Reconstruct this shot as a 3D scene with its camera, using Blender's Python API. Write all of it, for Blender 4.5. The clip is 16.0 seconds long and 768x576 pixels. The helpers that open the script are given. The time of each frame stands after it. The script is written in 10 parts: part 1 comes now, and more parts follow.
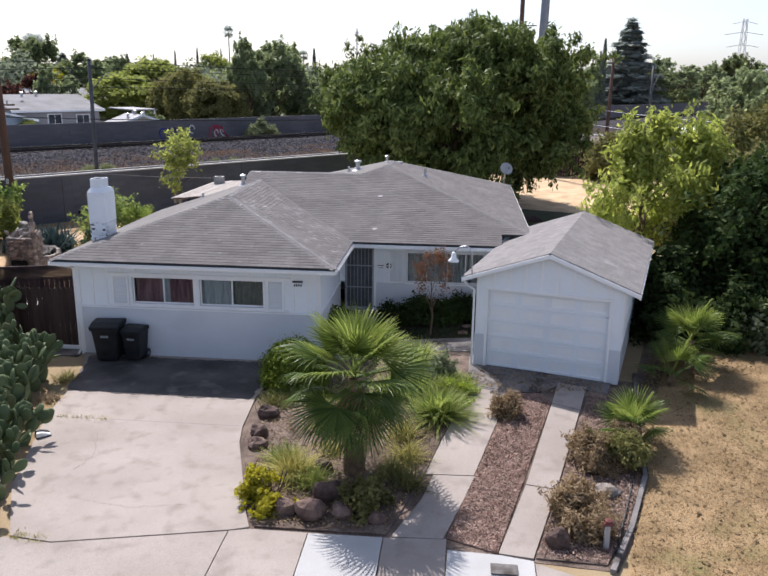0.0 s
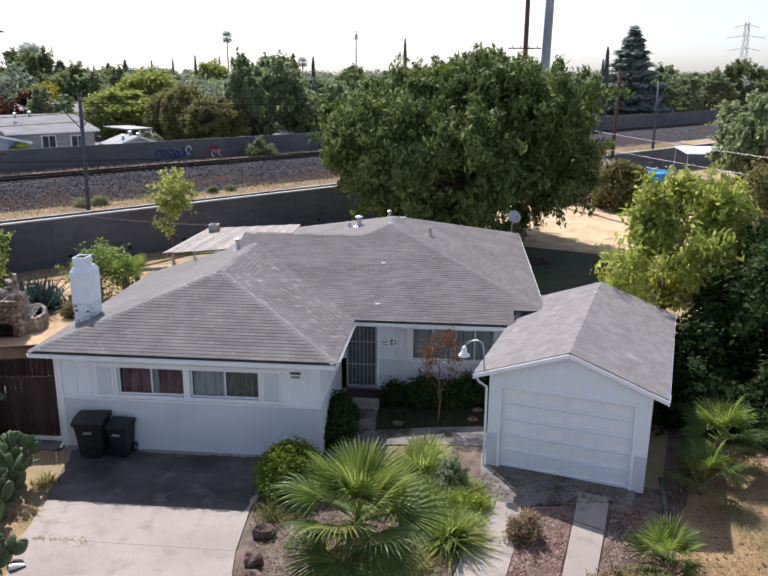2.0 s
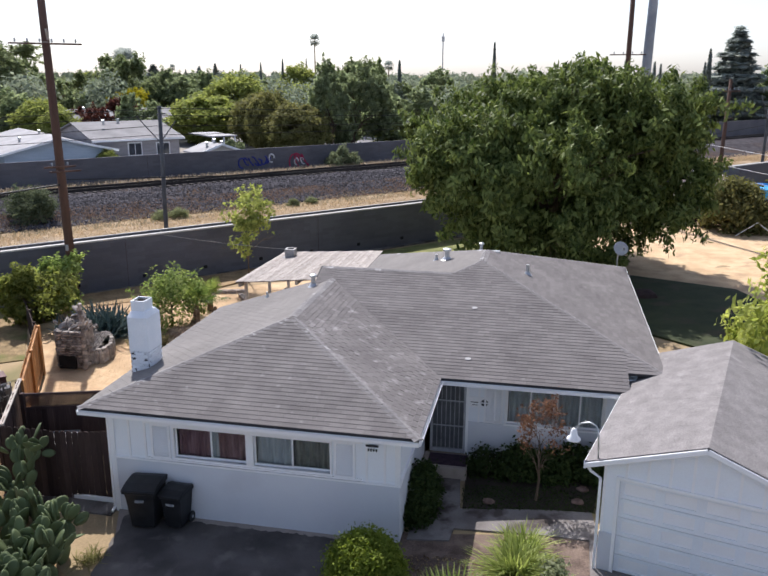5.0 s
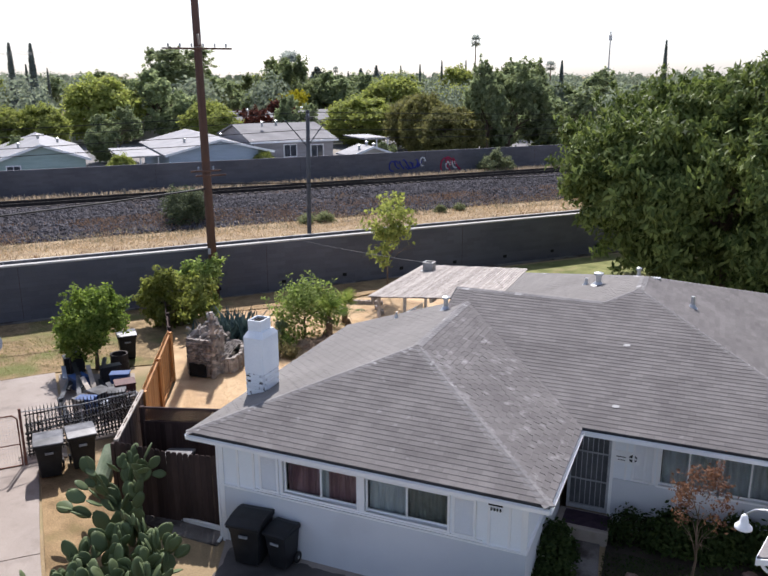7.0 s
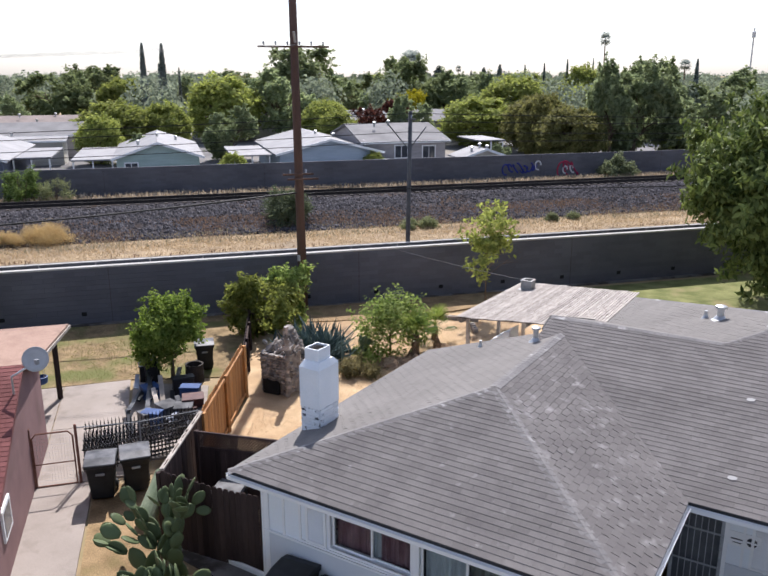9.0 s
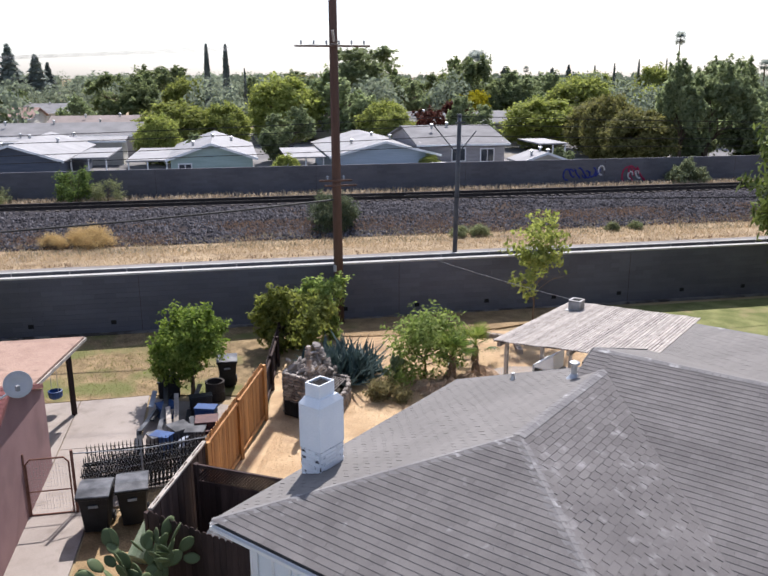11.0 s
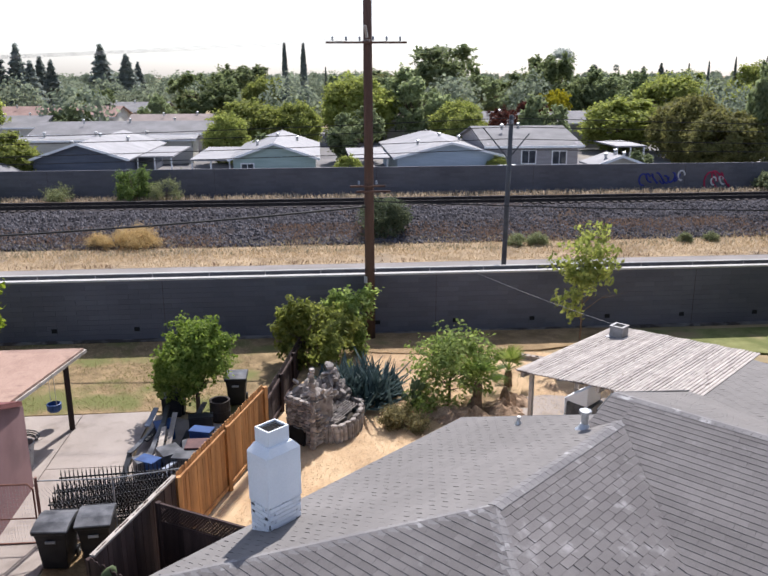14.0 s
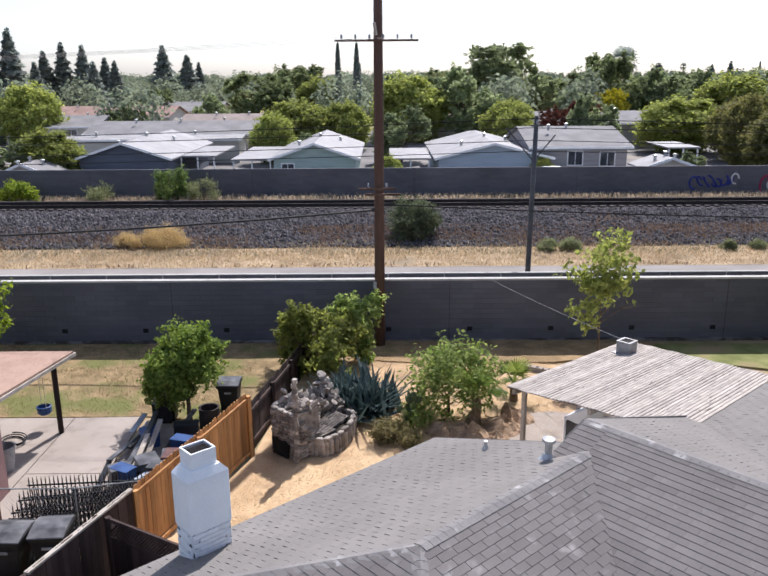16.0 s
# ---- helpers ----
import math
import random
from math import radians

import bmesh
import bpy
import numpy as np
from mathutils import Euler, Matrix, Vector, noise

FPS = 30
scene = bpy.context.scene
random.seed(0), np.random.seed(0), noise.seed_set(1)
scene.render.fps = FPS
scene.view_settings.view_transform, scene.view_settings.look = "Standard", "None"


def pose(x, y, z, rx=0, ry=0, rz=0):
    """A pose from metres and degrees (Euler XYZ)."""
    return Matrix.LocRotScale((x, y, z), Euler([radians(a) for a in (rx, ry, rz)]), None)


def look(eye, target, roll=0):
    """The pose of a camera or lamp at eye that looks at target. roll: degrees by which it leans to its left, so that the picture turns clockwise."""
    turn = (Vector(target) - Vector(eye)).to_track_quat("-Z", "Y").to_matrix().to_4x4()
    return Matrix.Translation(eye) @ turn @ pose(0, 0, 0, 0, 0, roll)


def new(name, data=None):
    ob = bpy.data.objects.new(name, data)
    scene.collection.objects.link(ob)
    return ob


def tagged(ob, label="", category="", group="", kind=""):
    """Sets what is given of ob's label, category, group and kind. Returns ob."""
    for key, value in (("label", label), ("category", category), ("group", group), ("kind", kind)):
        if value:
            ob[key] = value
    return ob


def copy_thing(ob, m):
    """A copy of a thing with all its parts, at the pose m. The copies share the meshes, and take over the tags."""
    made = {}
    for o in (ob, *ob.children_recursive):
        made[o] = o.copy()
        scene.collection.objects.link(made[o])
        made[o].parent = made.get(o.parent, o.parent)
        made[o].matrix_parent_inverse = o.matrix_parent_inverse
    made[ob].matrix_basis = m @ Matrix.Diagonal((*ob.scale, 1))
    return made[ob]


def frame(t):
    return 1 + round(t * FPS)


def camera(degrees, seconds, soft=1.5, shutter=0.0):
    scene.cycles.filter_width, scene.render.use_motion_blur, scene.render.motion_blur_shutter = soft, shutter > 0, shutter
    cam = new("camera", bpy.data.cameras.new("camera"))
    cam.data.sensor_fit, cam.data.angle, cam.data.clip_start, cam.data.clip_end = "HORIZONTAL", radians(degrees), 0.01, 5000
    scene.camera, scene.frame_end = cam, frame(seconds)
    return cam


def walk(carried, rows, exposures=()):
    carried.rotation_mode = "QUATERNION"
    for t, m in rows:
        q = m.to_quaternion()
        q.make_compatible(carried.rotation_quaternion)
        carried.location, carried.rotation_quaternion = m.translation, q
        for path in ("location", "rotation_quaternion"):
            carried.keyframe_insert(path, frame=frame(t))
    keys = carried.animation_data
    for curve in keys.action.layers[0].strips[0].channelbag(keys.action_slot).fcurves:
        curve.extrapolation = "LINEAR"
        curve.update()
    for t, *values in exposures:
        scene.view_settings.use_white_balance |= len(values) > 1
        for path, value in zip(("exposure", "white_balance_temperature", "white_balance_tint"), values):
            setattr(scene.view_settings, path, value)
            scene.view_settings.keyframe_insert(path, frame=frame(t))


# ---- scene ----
cam = camera(52.5, 16.0, soft=1.7)
PATH = [
    (0, (0.509, 0.455, 7.763), (0.325, 2.375, 7.234), 0.62),
    (0.5, (0.430, 0.927, 8.175), (0.246, 2.846, 7.645), 0.55),
    (1, (0.352, 1.473, 8.753), (0.167, 3.393, 8.222), 0.49),
    (1.5, (0.266, 2.001, 9.219), (0.082, 3.920, 8.689), 0.41),
    (2, (0.193, 2.518, 9.593), (0.008, 4.438, 9.062), 0.31),
    (2.5, (0.116, 3.024, 9.972), (-0.069, 4.943, 9.440), 0.24),
    (3, (0.019, 3.545, 10.115), (-0.172, 5.464, 9.584), 0.23),
    (5.5, (-0.507, 5.932, 10.099), (-0.958, 7.808, 9.571), 0.10),
    (6, (-0.551, 6.425, 10.128), (-1.071, 8.283, 9.602), 0.01),
    (6.5, (-0.552, 6.990, 10.146), (-1.189, 8.812, 9.621), -0.10),
    (7, (-0.540, 7.556, 10.189), (-1.297, 9.331, 9.662), -0.19),
    (7.5, (-0.569, 8.163, 10.191), (-1.405, 9.902, 9.664), -0.07),
    (8, (-0.625, 8.829, 10.178), (-1.526, 10.535, 9.651), -0.08),
    (8.5, (-0.652, 9.435, 10.198), (-1.615, 11.106, 9.671), -0.05),
    (9, (-0.704, 10.038, 10.196), (-1.725, 11.675, 9.668), -0.14),
    (11.5, (-1.021, 12.704, 10.222), (-2.205, 14.228, 9.695), -0.03),
    (12, (-1.074, 13.168, 10.242), (-2.290, 14.666, 9.714), 0.05),
    (12.5, (-1.089, 13.653, 10.214), (-2.338, 15.123, 9.687), -0.02),
    (13, (-1.060, 14.131, 10.184), (-2.333, 15.581, 9.658), -0.05),
    (13.5, (-0.946, 14.626, 10.179), (-2.241, 16.056, 9.653), -0.14),
    (14, (-0.804, 15.147, 10.186), (-2.123, 16.554, 9.658), -0.19),
    (14.5, (-0.639, 15.657, 10.187), (-1.984, 17.040, 9.658), -0.24),
    (15, (-0.498, 16.179, 10.190), (-1.871, 17.534, 9.662), -0.28),
    (15.5, (-0.331, 16.695, 10.144), (-1.734, 18.021, 9.618), -0.33),
    (16, (-0.143, 17.182, 10.156), (-1.571, 18.478, 9.628), -0.38),
]
walk(cam, [(t, look(eye, target, roll)) for t, eye, target, roll in PATH])

# ---- light ----
SUN_FROM = Vector((-0.42, 0.75, 1.0)).normalized()      # towards the sun
sun_up = math.asin(SUN_FROM.z)
sun_turn = math.atan2(SUN_FROM.x, SUN_FROM.y)
sky_world = bpy.data.worlds.new("daylight")
scene.world = sky_world
sky_world.use_nodes = True
wn = sky_world.node_tree.nodes
sky = wn.new("ShaderNodeTexSky")
sky.sky_type = "NISHITA"
sky.sun_disc = False
sky.sun_elevation = sun_up
sky.sun_rotation = sun_turn
sky.air_density, sky.dust_density, sky.ozone_density, sky.altitude = 1.0, 1.2, 2.0, 10
haze = wn.new("ShaderNodeHueSaturation")                # a milky summer sky
haze.inputs["Saturation"].default_value = 0.6
sky_world.node_tree.links.new(sky.outputs[0], haze.inputs["Color"])
cool = wn.new("ShaderNodeMix")
cool.data_type, cool.blend_type = "RGBA", "MULTIPLY"
cool.inputs[0].default_value = 1.0
cool.inputs[7].default_value = (0.935, 0.968, 1.11, 1)
sky_world.node_tree.links.new(haze.outputs[0], cool.inputs[6])
sky_world.node_tree.links.new(cool.outputs[2], wn["Background"].inputs[0])
wn["Background"].inputs[1].default_value = 0.118
lamp = bpy.data.lights.new("sun", "SUN")
lamp.energy, lamp.angle, lamp.color = 4.6, radians(0.53), (1.0, 0.952, 0.95)
sun_ob = new("sun", lamp)
sun_ob.matrix_world = look(SUN_FROM * 60, (0, 0, 0))
scene.view_settings.exposure = 0.57


# ---- frames of the plan ----
RAIL = radians(47.75)                                    # the railway's bearing
RU = Vector((math.cos(RAIL), math.sin(RAIL), 0))
RN = Vector((-math.sin(RAIL), math.cos(RAIL), 0))


def rf(u, n, z=0.0):
    """A place by metres along and across the railway."""
    return RU * u + RN * n + Vector((0, 0, z))


def ease(v):
    v = min(1.0, max(0.0, v))
    return v * v * (3 - 2 * v)


CORRIDOR = ((40.24, 0.25), (40.3, 0.95), (53.6, 0.95), (54.4, 1.05), (59.4, 1.66), (65.6, 1.66), (67.2, 1.2), (72.0, 1.0), (9000.0, 0.6))


def gz(x, y):
    """The ground's height."""
    n = RN.x * x + RN.y * y
    if n > CORRIDOR[0][0]:
        for (a, za), (b, zb) in zip(CORRIDOR, CORRIDOR[1:]):
            if n <= b:
                return za + (zb - za) * (n - a) / (b - a)
    front = 0.45 * ease((x + 4) / 5.5) * ease((y - 11) / 8)
    back = 0.25 * ease((y - 21) / 4)
    left = 0.25 * ease((-11 - x) / 3)
    return max(front, back, left * ease((y - 12) / 6))


# ---- mesh tools ----
class Shape:
    """Gathers vertices and faces of one mesh."""

    def __init__(self):
        self.v, self.f = [], []

    def add(self, pts, faces):
        n = len(self.v)
        self.v += [tuple(p) for p in pts]
        self.f += [tuple(n + i for i in f) for f in faces]
        return self

    def box(self, c, s, m=None):
        """A box by centre and full size, turned by m about its centre."""
        pts = [Vector((x * s[0] / 2, y * s[1] / 2, z * s[2] / 2)) for x in (-1, 1) for y in (-1, 1) for z in (-1, 1)]
        if m is not None:
            pts = [m @ p for p in pts]
        c = Vector(c)
        return self.add([p + c for p in pts], [(0, 1, 3, 2), (4, 6, 7, 5), (0, 4, 5, 1), (2, 3, 7, 6), (0, 2, 6, 4), (1, 5, 7, 3)])

    def span(self, a, b):
        """A box between two corners."""
        return self.box([(p + q) / 2 for p, q in zip(a, b)], [abs(q - p) for p, q in zip(a, b)])

    def beam(self, a, b, w, h, up=(0, 0, 1)):
        """A bar with a rectangular section from a to b."""
        a, b = Vector(a), Vector(b)
        d = (b - a).normalized()
        side = d.cross(Vector(up))
        side = side.normalized() if side.length > 1e-5 else Vector((1, 0, 0))
        top = side.cross(d).normalized()
        pts = [p + side * i * w / 2 + top * j * h / 2 for p in (a, b) for i, j in ((-1, -1), (1, -1), (1, 1), (-1, 1))]
        return self.add(pts, [(3, 2, 1, 0), (4, 5, 6, 7), (0, 1, 5, 4), (1, 2, 6, 5), (2, 3, 7, 6), (3, 0, 4, 7)])

    def tube(self, path, radii, sides=8, cap=True):
        """A round bar along a path; radii: one number or one a point."""
        path = [Vector(p) for p in path]
        if not hasattr(radii, "__len__"):
            radii = [radii] * len(path)
        rings, ref = [], None
        for i, p in enumerate(path):
            d = (path[min(i + 1, len(path) - 1)] - path[max(i - 1, 0)]).normalized()
            if ref is None:
                ref = Vector((0, 0, 1)) if abs(d.z) < 0.9 else Vector((1, 0, 0))
            a = d.cross(ref).normalized()
            b = a.cross(d)
            ref = b
            rings.append([p + (a * math.cos(2 * math.pi * k / sides) + b * math.sin(2 * math.pi * k / sides)) * radii[i] for k in range(sides)])
        faces = [(r * sides + k, r * sides + (k + 1) % sides, (r + 1) * sides + (k + 1) % sides, (r + 1) * sides + k) for r in range(len(path) - 1) for k in range(sides)]
        if cap:
            faces += [tuple(range(sides))[::-1], tuple((len(path) - 1) * sides + k for k in range(sides))]
        return self.add([p for ring in rings for p in ring], faces)

    def lathe(self, c, profile, sides=16):
        """A turned body: profile rows of radius, height."""
        c = Vector(c)
        pts = [c + Vector((r * math.cos(2 * math.pi * k / sides), r * math.sin(2 * math.pi * k / sides), h)) for r, h in profile for k in range(sides)]
        n = len(profile)
        faces = [(r * sides + k, r * sides + (k + 1) % sides, (r + 1) * sides + (k + 1) % sides, (r + 1) * sides + k) for r in range(n - 1) for k in range(sides)]
        return self.add(pts, faces + [tuple(range(sides))[::-1], tuple((n - 1) * sides + k for k in range(sides))])

    def prism(self, outline, a, b, axis):
        """A flat outline (pairs) drawn out from a to b along axis 0, 1 or 2."""
        def place(p, q):
            r = list(p)
            r.insert(axis, q)
            return r
        n = len(outline)
        return self.add([place(p, q) for q in (a, b) for p in outline], [tuple(range(n))[::-1], tuple(range(n, 2 * n))] + [(i, (i + 1) % n, n + (i + 1) % n, n + i) for i in range(n)])

    def slab(self, top, thick):
        """A plate under a polygon of places."""
        n = len(top)
        low = [Vector(p) - Vector((0, 0, thick)) for p in top]
        return self.add([*top, *low], [tuple(range(n)), tuple(range(n, 2 * n))[::-1]] + [(i, n + i, n + (i + 1) % n, (i + 1) % n) for i in range(n)])

    def move(self, m):
        self.v = [tuple(m @ Vector(p)) for p in self.v]
        return self


def mesh_of(name, shape, material, bevel=0.0, smooth=False):
    me = bpy.data.meshes.new(name)
    me.from_pydata(shape.v, [], shape.f)
    bm = bmesh.new()
    bm.from_mesh(me)
    if len(shape.f) < 4000:
        bmesh.ops.recalc_face_normals(bm, faces=bm.faces)
    if bevel:
        sharp = [e for e in bm.edges if len(e.link_faces) == 2 and e.calc_face_angle(0) > 0.5]
        bmesh.ops.bevel(bm, geom=sharp, offset=bevel, segments=1, affect="EDGES", clamp_overlap=True)
    for f in bm.faces:
        f.smooth = smooth
    bm.to_mesh(me)
    bm.free()
    if material is not None:
        me.materials.append(material)
    return me


def thing(name, label, category, m=None, group="", kind=""):
    """An Empty that parents the parts of one thing."""
    ob = new(name)
    ob.empty_display_size = 0.2
    if m is not None:
        ob.matrix_basis = m
    return tagged(ob, label, category, group, kind)


def part(name, shape, material, parent, label="", bevel=0.0, smooth=False, world=False, kind=""):
    """One mesh under a thing or part. world: its vertices are places in the world."""
    me = shape if isinstance(shape, bpy.types.Mesh) else mesh_of(name, shape, material, bevel, smooth)
    ob = new(name, me)
    ob.parent = parent
    if world and parent.parent is None:
        ob.matrix_parent_inverse = parent.matrix_basis.inverted()
    return tagged(ob, label, kind=kind)


def solo(name, shape, material, label, category, base=(0, 0, 0), bevel=0.0, smooth=False, kind="", group=""):
    """A thing of one mesh, its vertices relative to base."""
    me = shape if isinstance(shape, bpy.types.Mesh) else mesh_of(name, shape, material, bevel, smooth)
    ob = new(name, me)
    ob.location = base
    return tagged(ob, label, category, group, kind)


def fast_mesh(name, verts, quads, material):
    """A mesh of many quads from arrays."""
    me = bpy.data.meshes.new(name)
    verts, quads = np.asarray(verts, np.float32).reshape(-1, 3), np.asarray(quads, np.int32).reshape(-1, 4)
    me.vertices.add(len(verts))
    me.vertices.foreach_set("co", verts.ravel())
    me.loops.add(quads.size)
    me.loops.foreach_set("vertex_index", quads.ravel())
    me.polygons.add(len(quads))
    me.polygons.foreach_set("loop_start", np.arange(len(quads), dtype=np.int32) * 4)
    me.update(calc_edges=True)
    me.materials.append(material)
    return me


def leaves(places, out, size, rng, long=1.9, tilt=0.9, droop=0.0):
    """Rhombic leaves at places, facing roughly the directions out: vertices and quads."""
    n = len(places)
    nor = np.asarray(out, float) + rng.normal(0, tilt, (n, 3))
    nor /= np.linalg.norm(nor, axis=1, keepdims=True) + 1e-9
    a = np.cross(nor, rng.normal(0, 1, (n, 3)))
    a[:, 2] -= droop
    a /= np.linalg.norm(a, axis=1, keepdims=True) + 1e-9
    b = np.cross(nor, a)
    s = (size * rng.uniform(0.6, 1.3, n))[:, None]
    p = np.asarray(places, float)
    v = np.stack([p - a * s * long / 2, p + b * s / 2 + nor * s * 0.12, p + a * s * long / 2, p - b * s / 2 + nor * s * 0.12], 1)
    return v.reshape(-1, 3), np.arange(4 * n).reshape(-1, 4)


def crown_points(rng, size, clumps, each, spread, hollow=0.55, low=-0.5, rough=0.25):
    """Places and outward directions for a crown of leaf clumps in an ellipsoid of half-axes size: an even one, or, if rough, one of uneven lobes."""
    size = np.asarray(size, float)
    def ways(n, floor):
        d = rng.normal(0, 1, (n * 4 + 8, 3))
        d /= np.linalg.norm(d, axis=1, keepdims=True)
        return d[d[:, 2] > floor][:n]
    if rough < 0.18:
        d = ways(clumps, low)
        r = rng.uniform(hollow, 1.0, len(d)) ** 0.6 * (1 + rough * rng.normal(0, 0.45, len(d)))
        c = d * r[:, None] * size
    else:
        lobes = max(7, clumps // 20)
        ld = ways(lobes, low)
        lr = rng.uniform(hollow, 1.0, len(ld)) ** 0.6 * (1 + rough * rng.normal(0, 0.4, len(ld)))
        lc = ld * lr[:, None] * size * 0.76
        big = rng.uniform(0.2, 0.42, len(ld)) * (1.25 - 0.4 * (lobes > 30))
        pick = rng.integers(0, len(ld), clumps)
        d = ld[pick] * 0.5 + np.array([0, 0, 0.3]) + rng.normal(0, 0.62, (clumps, 3))
        d /= np.linalg.norm(d, axis=1, keepdims=True) + 1e-9
        c = lc[pick] + d * (big[pick] * rng.uniform(0.6, 1.1, clumps))[:, None] * size
    if rough < 0.18:
        q = np.repeat(c, each, 0) + rng.normal(0, spread, (len(c) * each, 3)) * np.array([1, 1, 0.75])
    else:
        shoot = d * 0.7 + rng.normal(0, 0.45, d.shape) + np.array([0, 0, 0.15])
        along = rng.uniform(-0.6, 1.9, (len(c) * each, 1)) * spread
        q = np.repeat(c, each, 0) + np.repeat(shoot, each, 0) * along + rng.normal(0, spread * 0.5, (len(c) * each, 3)) * (1.25 - 0.35 * along / spread)
    out = np.repeat(d, each, 0) * 0.8 + np.array([0, 0, 0.5])
    return q, out


# ---- materials ----
def mat(name, dark, light, rough=0.85, scale=2.0, fine=40.0, bump=0.15, metal=0.0, rand=0.0, island=0.0, stain=None, stain_scale=0.6, stain_at=(0.55, 0.7), gloss=0.3, local=False, stretch=None, grit=0.13):
    """A surface that wavers between two colours at a coarse and a fine scale, with relief, random shade and stains."""
    m = bpy.data.materials.new(name)
    m.use_nodes = True
    nt, nd = m.node_tree, m.node_tree.nodes
    bsdf = nd["Principled BSDF"]
    link = nt.links.new
    if local:
        pos = nd.new("ShaderNodeTexCoord").outputs["Object"]
    else:
        pos = nd.new("ShaderNodeNewGeometry").outputs["Position"]
    if stretch:
        mp = nd.new("ShaderNodeMapping")
        mp.inputs["Scale"].default_value = stretch
        link(pos, mp.inputs[0])
        pos = mp.outputs[0]
    def noise_at(s, detail=4.0):
        n = nd.new("ShaderNodeTexNoise")
        n.inputs["Scale"].default_value, n.inputs["Detail"].default_value = s, detail
        link(pos, n.inputs["Vector"])
        return n.outputs["Fac"]
    def blend(kind, fac, a, b):
        x = nd.new("ShaderNodeMix")
        x.data_type, x.blend_type = "RGBA", kind
        for value, slot in ((fac, 0), (a, 6), (b, 7)):
            if isinstance(value, (int, float)):
                x.inputs[slot].default_value = value
            elif isinstance(value, tuple):
                x.inputs[slot].default_value = (*value[:3], 1)
            else:
                link(value, x.inputs[slot])
        return x.outputs[2]
    def ramp(fac, a, b):
        r = nd.new("ShaderNodeMapRange")
        r.inputs[1].default_value, r.inputs[2].default_value = a, b
        link(fac, r.inputs[0])
        return r.outputs[0]
    col = blend("MIX", ramp(noise_at(scale), 0.35, 0.65), dark, light)
    grain = noise_at(fine, 3.0)
    g = nd.new("ShaderNodeMapRange")
    g.inputs[1].default_value, g.inputs[2].default_value, g.inputs[3].default_value, g.inputs[4].default_value = 0.3, 0.7, 1 - grit, 1 + grit
    link(grain, g.inputs[0])
    col = blend("MULTIPLY", 1.0, col, g.outputs[0])
    if stain:
        col = blend("MIX", ramp(noise_at(stain_scale, 6.0), *stain_at), col, stain)
    if rand or island:
        src = nd.new("ShaderNodeObjectInfo").outputs["Random"] if rand else nd.new("ShaderNodeNewGeometry").outputs["Random Per Island"]
        v = nd.new("ShaderNodeMapRange")
        v.inputs[3].default_value, v.inputs[4].default_value = 1 - (rand or island), 1 + (rand or island)
        link(src, v.inputs[0])
        col = blend("MULTIPLY", 1.0, col, v.outputs[0])
    link(col, bsdf.inputs["Base Color"])
    bsdf.inputs["Roughness"].default_value, bsdf.inputs["Metallic"].default_value = rough, metal
    bsdf.inputs["Specular IOR Level"].default_value = gloss
    if bump:
        bp = nd.new("ShaderNodeBump")
        bp.inputs["Strength"].default_value, bp.inputs["Distance"].default_value = bump, 0.02
        link(grain, bp.inputs["Height"])
        link(bp.outputs[0], bsdf.inputs["Normal"])
    return m


def leaf_mat(name, dark, light, through_leaf=0.35, rough=0.8):
    """Foliage: each leaf of its own shade, letting some light through."""
    m = bpy.data.materials.new(name)
    m.use_nodes = True
    nt, nd = m.node_tree, m.node_tree.nodes
    bsdf, out = nd["Principled BSDF"], nd["Material Output"]
    rnd = nd.new("ShaderNodeNewGeometry").outputs["Random Per Island"]
    mix = nd.new("ShaderNodeMix")
    mix.data_type = "RGBA"
    mix.inputs[6].default_value, mix.inputs[7].default_value = (*dark, 1), (*light, 1)
    nt.links.new(rnd, mix.inputs[0])
    hue = nd.new("ShaderNodeHueSaturation")
    v = nd.new("ShaderNodeMapRange")
    v.inputs[3].default_value, v.inputs[4].default_value = 0.82, 1.18
    nt.links.new(nd.new("ShaderNodeObjectInfo").outputs["Random"], v.inputs[0])
    nt.links.new(v.outputs[0], hue.inputs["Value"])
    nt.links.new(mix.outputs[2], hue.inputs["Color"])
    nt.links.new(hue.outputs[0], bsdf.inputs["Base Color"])
    bsdf.inputs["Roughness"].default_value = rough
    bsdf.inputs["Specular IOR Level"].default_value = 0.1
    tr = nd.new("ShaderNodeBsdfTranslucent")
    hot = nd.new("ShaderNodeHueSaturation")
    hot.inputs["Saturation"].default_value, hot.inputs["Value"].default_value = 1.1, 1.5
    nt.links.new(hue.outputs[0], hot.inputs["Color"])
    nt.links.new(hot.outputs[0], tr.inputs[0])
    sh = nd.new("ShaderNodeMixShader")
    sh.inputs[0].default_value = through_leaf
    nt.links.new(bsdf.outputs[0], sh.inputs[1])
    nt.links.new(tr.outputs[0], sh.inputs[2])
    nt.links.new(sh.outputs[0], out.inputs["Surface"])
    return m


def glass_mat(name, tint):
    m = bpy.data.materials.new(name)
    m.use_nodes = True
    b = m.node_tree.nodes["Principled BSDF"]
    b.inputs["Base Color"].default_value = (*tint, 1)
    b.inputs["Roughness"].default_value = 0.03
    b.inputs["Transmission Weight"].default_value = 1.0
    b.inputs["IOR"].default_value = 1.2
    return m


